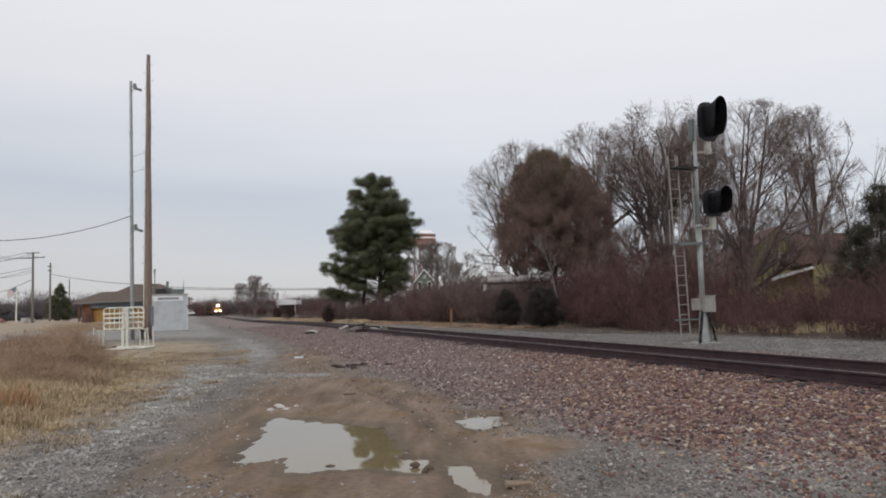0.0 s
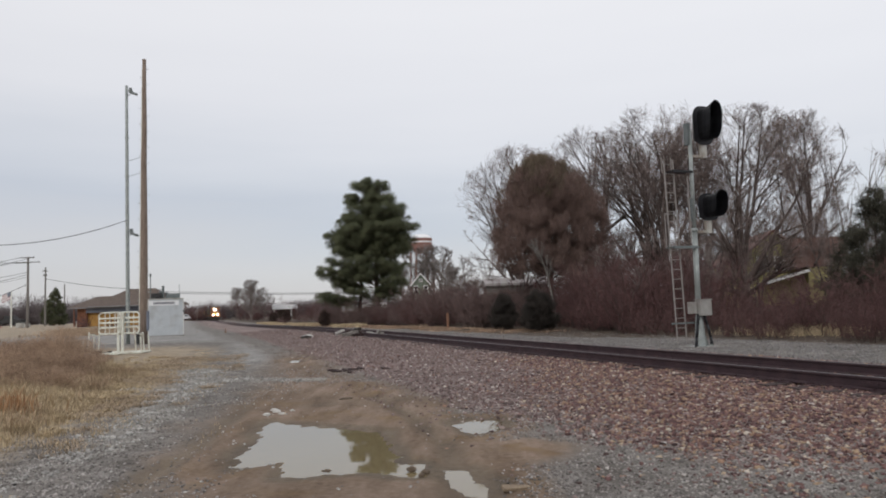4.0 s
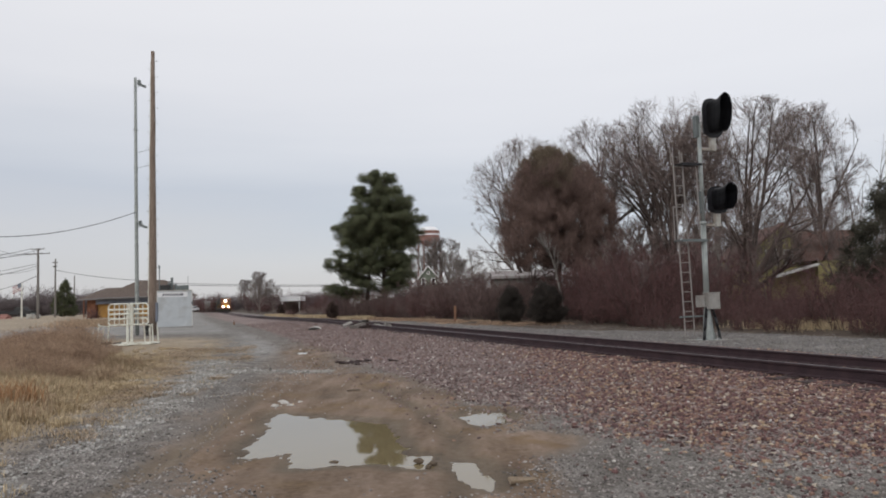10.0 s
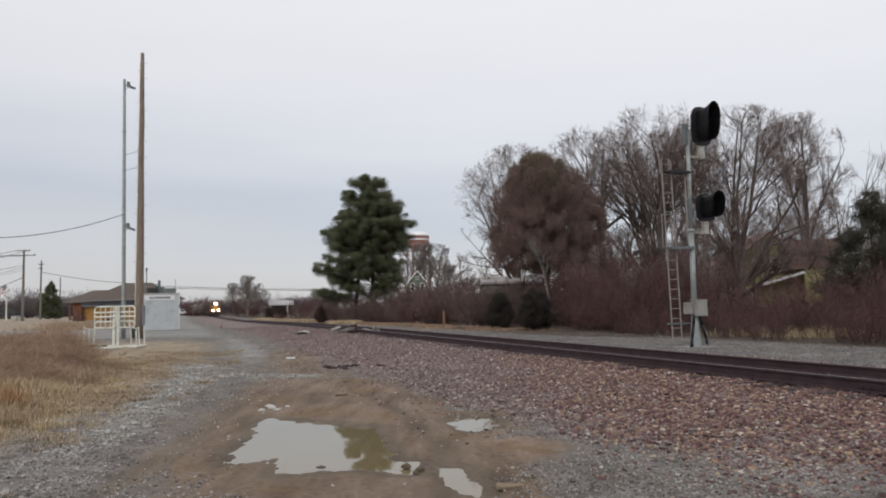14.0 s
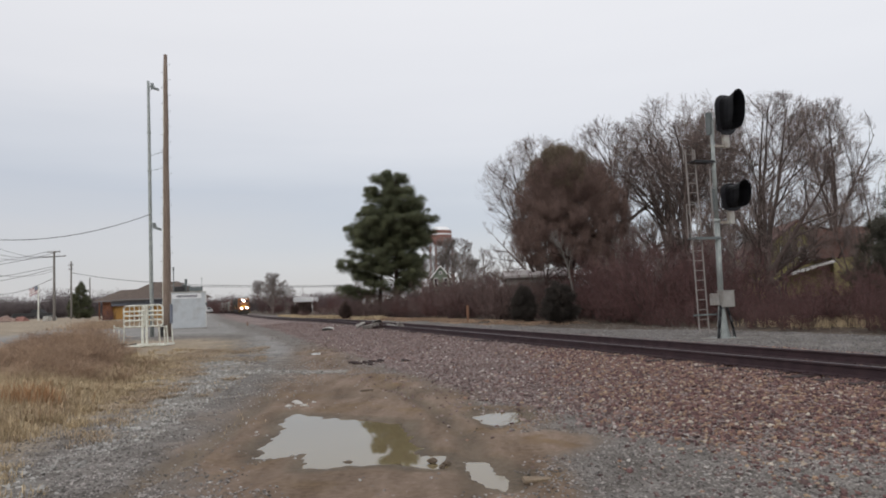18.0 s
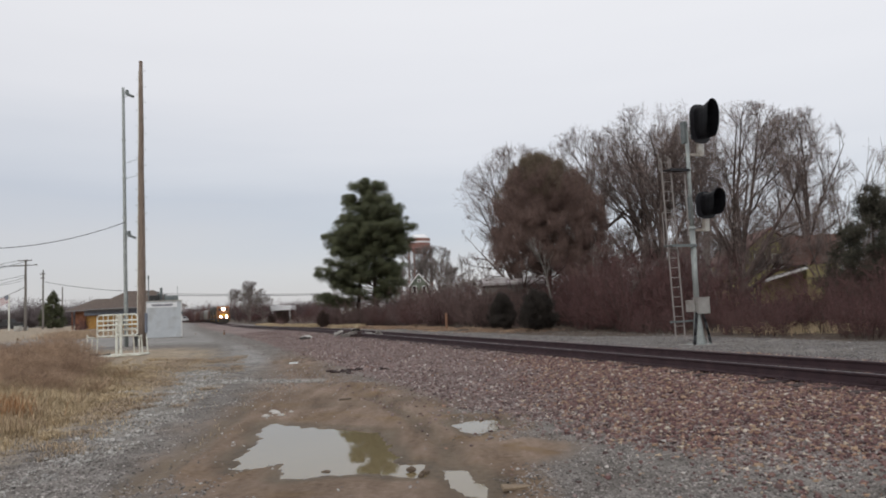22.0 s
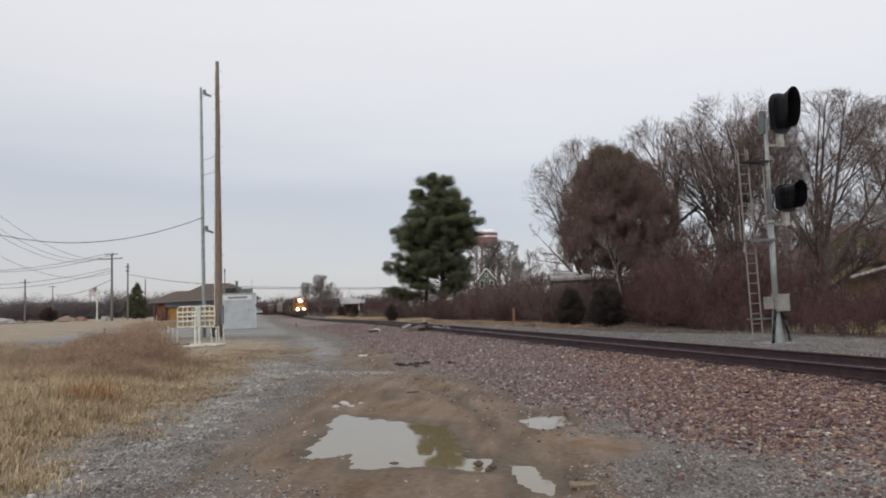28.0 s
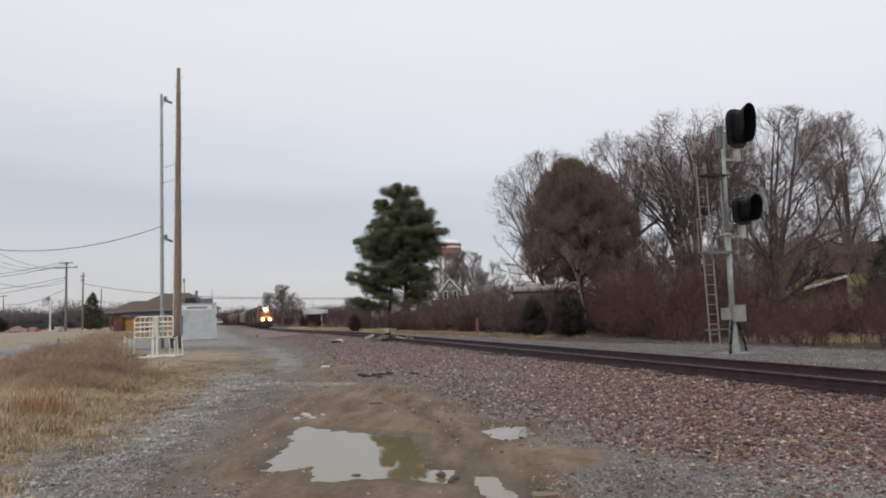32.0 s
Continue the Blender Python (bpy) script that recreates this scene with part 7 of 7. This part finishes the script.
    x = -0.48 * y + rng.normal(0, 2.6, len(y))
    blades("far_grass", WEED, np.stack([x, y], 1), 0.38, "low brown weeds by the far lot", 0.03, 0.5)


grasses()


# ---- the train ----
def wheelset(parent, x, r=0.48):
    b = B()
    for s in (-0.755, 0.755):
        rod(b, (x, s - 0.06, r), (x, s + 0.06, r), r, None, 18)
    rod(b, (x, -0.8, r), (x, 0.8, r), 0.09, None, 8)
    part("wheelset", b, UNDER, parent)


def bogie(parent, x, wheels, gap):
    t = B()
    for s in (-1.05, 1.05):
        box(t, (x, s, 0.55), (gap * (len(wheels) - 1) + 1.0, 0.16, 0.30), 0.04)
        for w in wheels:
            box(t, (x + w, s, 0.5), (0.34, 0.2, 0.4), 0.03)
    tr = part("bogie", t, UNDER, parent, "grimy side frame")
    for w in wheels:
        wheelset(tr, x + w)


def lettering_bars(parent, mat, x0, n, y, z, w, h, seed):
    rng = random.Random(seed)
    b = B()
    for i in range(n):
        box(b, (x0 + i * w, y, z), (w * rng.uniform(0.5, 0.8), 0.012, h))
    part("lettering", b, mat, parent, "bars of unreadable lettering")


def locomotive(label, lit, cab_paint=LOCO_ORANGE):
    """Length along x, front at +x, rails at z 0."""
    t = thing("locomotive", label, "locomotive")
    b = B()
    box(b, (0, 0, 1.15), (21.6, 2.9, 0.34), 0.03)
    part("frame", b, UNDER, t)
    b = B()
    prism(b, [(10.3, 0.25), (10.95, 0.3), (10.85, 1.35), (10.3, 1.35)], "y", -1.35, 1.35)
    pl = part("pilot", b, UNDER, t, "dark steel pilot and plough")
    b = B()
    for s in (-1, 1):
        box(b, (10.98, s * 1.0, 0.75), (0.06, 0.3, 0.5))
    box(b, (10.96, 0, 1.05), (0.3, 0.36, 0.3), 0.03)
    part("coupler", b, UNDER, pl)
    b = B()
    prism(b, [(-1.5, 1.32), (1.5, 1.32), (1.5, 1.75), (-1.5, 1.75)], "x", 10.3, 10.9)
    part("front_sill", b, LOCO_ORANGE, t)
    b = B()
    prism(b, [(8.3, 1.32), (10.25, 1.32), (10.2, 3.0), (8.3, 3.15)], "y", -0.95, 0.95)
    bmesh.ops.bevel(b, geom=b.edges[:], offset=0.12, segments=3, affect="EDGES")
    ns = part("nose", b, LOCO_ORANGE, t, "orange wide nose")
    b = B()
    box(b, (10.24, 0, 2.25), (0.03, 1.5, 0.35), 0.01)
    part("nose_stripe", b, LOCO_YELLOW, ns)
    b = B()
    prism(b, [(6.0, 1.32), (8.45, 1.32), (8.35, 3.2), (7.95, 4.25), (7.6, 4.55), (6.0, 4.55)], "y", -1.5, 1.5)
    bmesh.ops.bevel(b, geom=b.edges[:], offset=0.07, segments=2, affect="EDGES")
    cb = part("cab", b, cab_paint, t, "painted steel cab")
    b = B()
    box(b, (6.9, 0, 4.57), (2.1, 2.5, 0.12), 0.04)
    part("cab_roof", b, LOCO_DARK, cb)
    for s in (-0.78, 0.78):
        b = B()
        box(b, (0, 0, 0), (0.05, 1.0, 0.62), 0.02)
        part("windscreen", b, PANE, cb).matrix_basis = pose(8.2, s, 3.62, 0, -20, 0)
        b = B()
        box(b, (7.2, s * 1.94, 3.55), (1.3, 0.04, 0.7), 0.02)
        part("side_window", b, PANE, cb)
    b = B()
    box(b, (7.95, 0, 4.36), (0.3, 1.5, 0.34), 0.03)
    nb = part("number_board", b, BLACK, cb, "dark number board housing")
    for s in (-0.5, 0.5):
        b = B()
        box(b, (8.11, s, 4.36), (0.02, 0.42, 0.18))
        part("number_bars", b, SIGN_WHITE, nb)
    b = B()
    box(b, (-2.4, 0, 2.75), (16.6, 1.9, 2.85), 0.10)
    hd = part("long_hood", b, LOCO_DARK, t, "dark engine hood")
    b = B()
    box(b, (-2.4, 0, 4.25), (16.4, 1.96, 0.42), 0.08)
    part("hood_top", b, LOCO_DARK, hd, "dark roof band")
    b = B()
    box(b, (-2.4, 0, 1.72), (16.4, 1.97, 0.4), 0.03)
    part("hood_stripe", b, LOCO_ORANGE, hd, "orange stripe")
    b = B()
    box(b, (-9.0, 0, 3.9), (3.2, 2.9, 0.9), 0.08)
    part("radiator", b, LOCO_DARK, hd, "flared radiator section")
    for k in range(3):
        b = B()
        rod(b, (-1 - 1.6 * k, 0, 4.4), (-1 - 1.6 * k, 0, 4.62), 0.6, None, 18)
        part("fan", b, LOCO_DARK, hd)
    b = B()
    box(b, (2.0, 0, 4.55), (1.0, 0.7, 0.25), 0.03)
    part("exhaust_stack", b, LOCO_DARK, hd)
    for k in range(12):
        b = B()
        box(b, (-9.2 + k * 1.25, -0.97, 2.75), (1.05, 0.04, 1.5), 0.01)
        part("hood_door", b, LOCO_DARK, hd)
    lettering_bars(hd, LOCO_YELLOW, -5.0, 6, -1.0, 3.3, 0.6, 0.6, 2)
    b = B()
    prism(b, [(-1.25, 0.35), (1.25, 0.35), (1.4, 0.6), (1.4, 1.0), (-1.4, 1.0), (-1.4, 0.6)], "x", -2.6, 2.6)
    part("fuel_tank", b, UNDER, t)
    bogie(t, 6.9, (-1.9, 0, 1.9), 1.9)
    bogie(t, -6.9, (-1.9, 0, 1.9), 1.9)
    for s in (-1.42, 1.42):
        b = B()
        rod(b, (-10.3, s, 2.25), (5.8, s, 2.25), 0.02, None, 6)
        hr = part("handrail", b, UNDER, t)
        for k in range(10):
            b = B()
            rod(b, (-10.3 + k * 1.75, s, 1.3), (-10.3 + k * 1.75, s, 2.25), 0.018, None, 6)
            part("stanchion", b, UNDER, hr)
        b = B()
        rod(b, (10.75, s, 0.5), (10.75, s, 2.3), 0.025, None, 6)
        rod(b, (10.3, s, 1.3), (10.3, s, 2.3), 0.025, None, 6)
        rod(b, (10.75, s, 2.3), (8.5, s, 2.3), 0.02, None, 6)
        part("step_rail", b, LOCO_YELLOW, t)
    lens = HEADLIGHT if lit else PANE
    for y in (-0.16, 0.16):
        b = B()
        rod(b, (8.1, y, 3.75), (8.34, y, 3.75), 0.14, 0.15, 14)
        part("headlight", b, lens, t, "bright lit headlight" if lit else "")
    for y in (-0.72, 0.72):
        b = B()
        rod(b, (10.85, y, 1.75), (10.98, y, 1.75), 0.17, 0.18, 14)
        part("ditch_light", b, lens, t, "bright lit ditch light" if lit else "")
        b = B()
        box(b, (10.72, y, 1.72), (0.26, 0.36, 0.4), 0.03)
        part("light_bracket", b, UNDER, t)
    return t


def hopper_car(label, mat):
    t = thing("hopper_car", label, "freight car", group="train cars")
    b = B()
    prism(b, [(-1.5, 1.15), (-1.05, 0.75), (1.05, 0.75), (1.5, 1.15), (1.55, 3.9), (1.1, 4.55), (-1.1, 4.55), (-1.55, 3.9)], "x", -7.6, 7.6)
    bd = part("body", b, mat, t)
    for k in range(15):
        for s in (-1, 1):
            b = B()
            box(b, (-7.0 + k, s * 1.57, 2.5), (0.10, 0.08, 2.7))
            part("rib", b, mat, bd)
    b = B()
    box(b, (0, 0, 4.62), (15.0, 1.0, 0.14), 0.03)
    part("roof_walk", b, mat, t)
    for x in (-5, -1.7, 1.7, 5):
        b = B()
        prism(b, [(-1.0, 0.8), (1.0, 0.8), (0.4, 0.28), (-0.4, 0.28)], "x", x - 0.9, x + 0.9)
        part("discharge_bay", b, mat, t)
    for s in (-1, 1):
        b = B()
        box(b, (s * 8.2, 0, 1.05), (1.6, 2.7, 0.3), 0.03)
        box(b, (s * 8.9, 0, 0.95), (0.5, 0.3, 0.3), 0.03)
        part("end_platform", b, UNDER, t)
        b = B()
        for y in (-1.2, 1.2):
            rod(b, (s * 8.9, y, 1.1), (s * 7.5, y, 4.0), 0.05, None, 6)
            rod(b, (s * 7.8, y, 1.1), (s * 7.8, y, 4.4), 0.04, None, 6)
        part("end_ladder", b, mat, t)
        bogie(t, s * 7.0, (-0.9, 0.9), 1.8)
    lettering_bars(bd, SIGN_WHITE if mat is not CAR_GREY else SIGN_INK, -4.0, 7, -1.60, 2.9, 0.45, 0.4, 5)
    return t


TRAIN = [(locomotive("lit orange locomotive with a dark roof leading the train", True), 10.9, 22.6),
         (locomotive("dark locomotive with an orange stripe coupled behind the leader", False, LOCO_DARK), 11.3, 22.6)]
TRAIN.append((copy_thing(TRAIN[1][0], Matrix()), 11.3, 22.6))
first_grey = hopper_car("pale grey covered hopper car in the train", CAR_GREY)
first_brown = hopper_car("oxide brown covered hopper car in the train", CAR_BROWN)
for k in range(9):
    src = first_brown if k in (0, 4) else first_grey
    ob = src if (k == 0 or k == 1) else copy_thing(src, Matrix())
    TRAIN.append((ob, 9.1, 18.2))

# distance along the track, from a fine table of its middle line
TY = np.arange(20.0, 640.0, 0.5)
TX = track_x(TY)
TS = np.concatenate([[0], np.cumsum(np.hypot(np.diff(TX), np.diff(TY)))])
RAIL_Z = 0.401


def on_track(s):
    """Place and heading on the track at arc length s; things look towards the road end."""
    x, y = float(np.interp(s, TS, TX)), float(np.interp(s, TS, TY))
    x2, y2 = float(np.interp(s + 4, TS, TX)), float(np.interp(s + 4, TS, TY))
    x1, y1 = float(np.interp(s - 4, TS, TX)), float(np.interp(s - 4, TS, TY))
    return pose(x, y, RAIL_Z + float(line_dip(y)), 0, 0, math.degrees(math.atan2(y1 - y2, x1 - x2)))


def front_at(t):
    """How far the leading end still is along the track."""
    return float(np.interp(262.0 - 3.72 * t, TY, TS))


def motions():
    times = [2.0 * i for i in range(17)]
    behind = 0.0
    for ob, half, gap in TRAIN:
        walk(ob, [(t, on_track(front_at(t) + behind + half)) for t in times])
        behind += gap


motions()
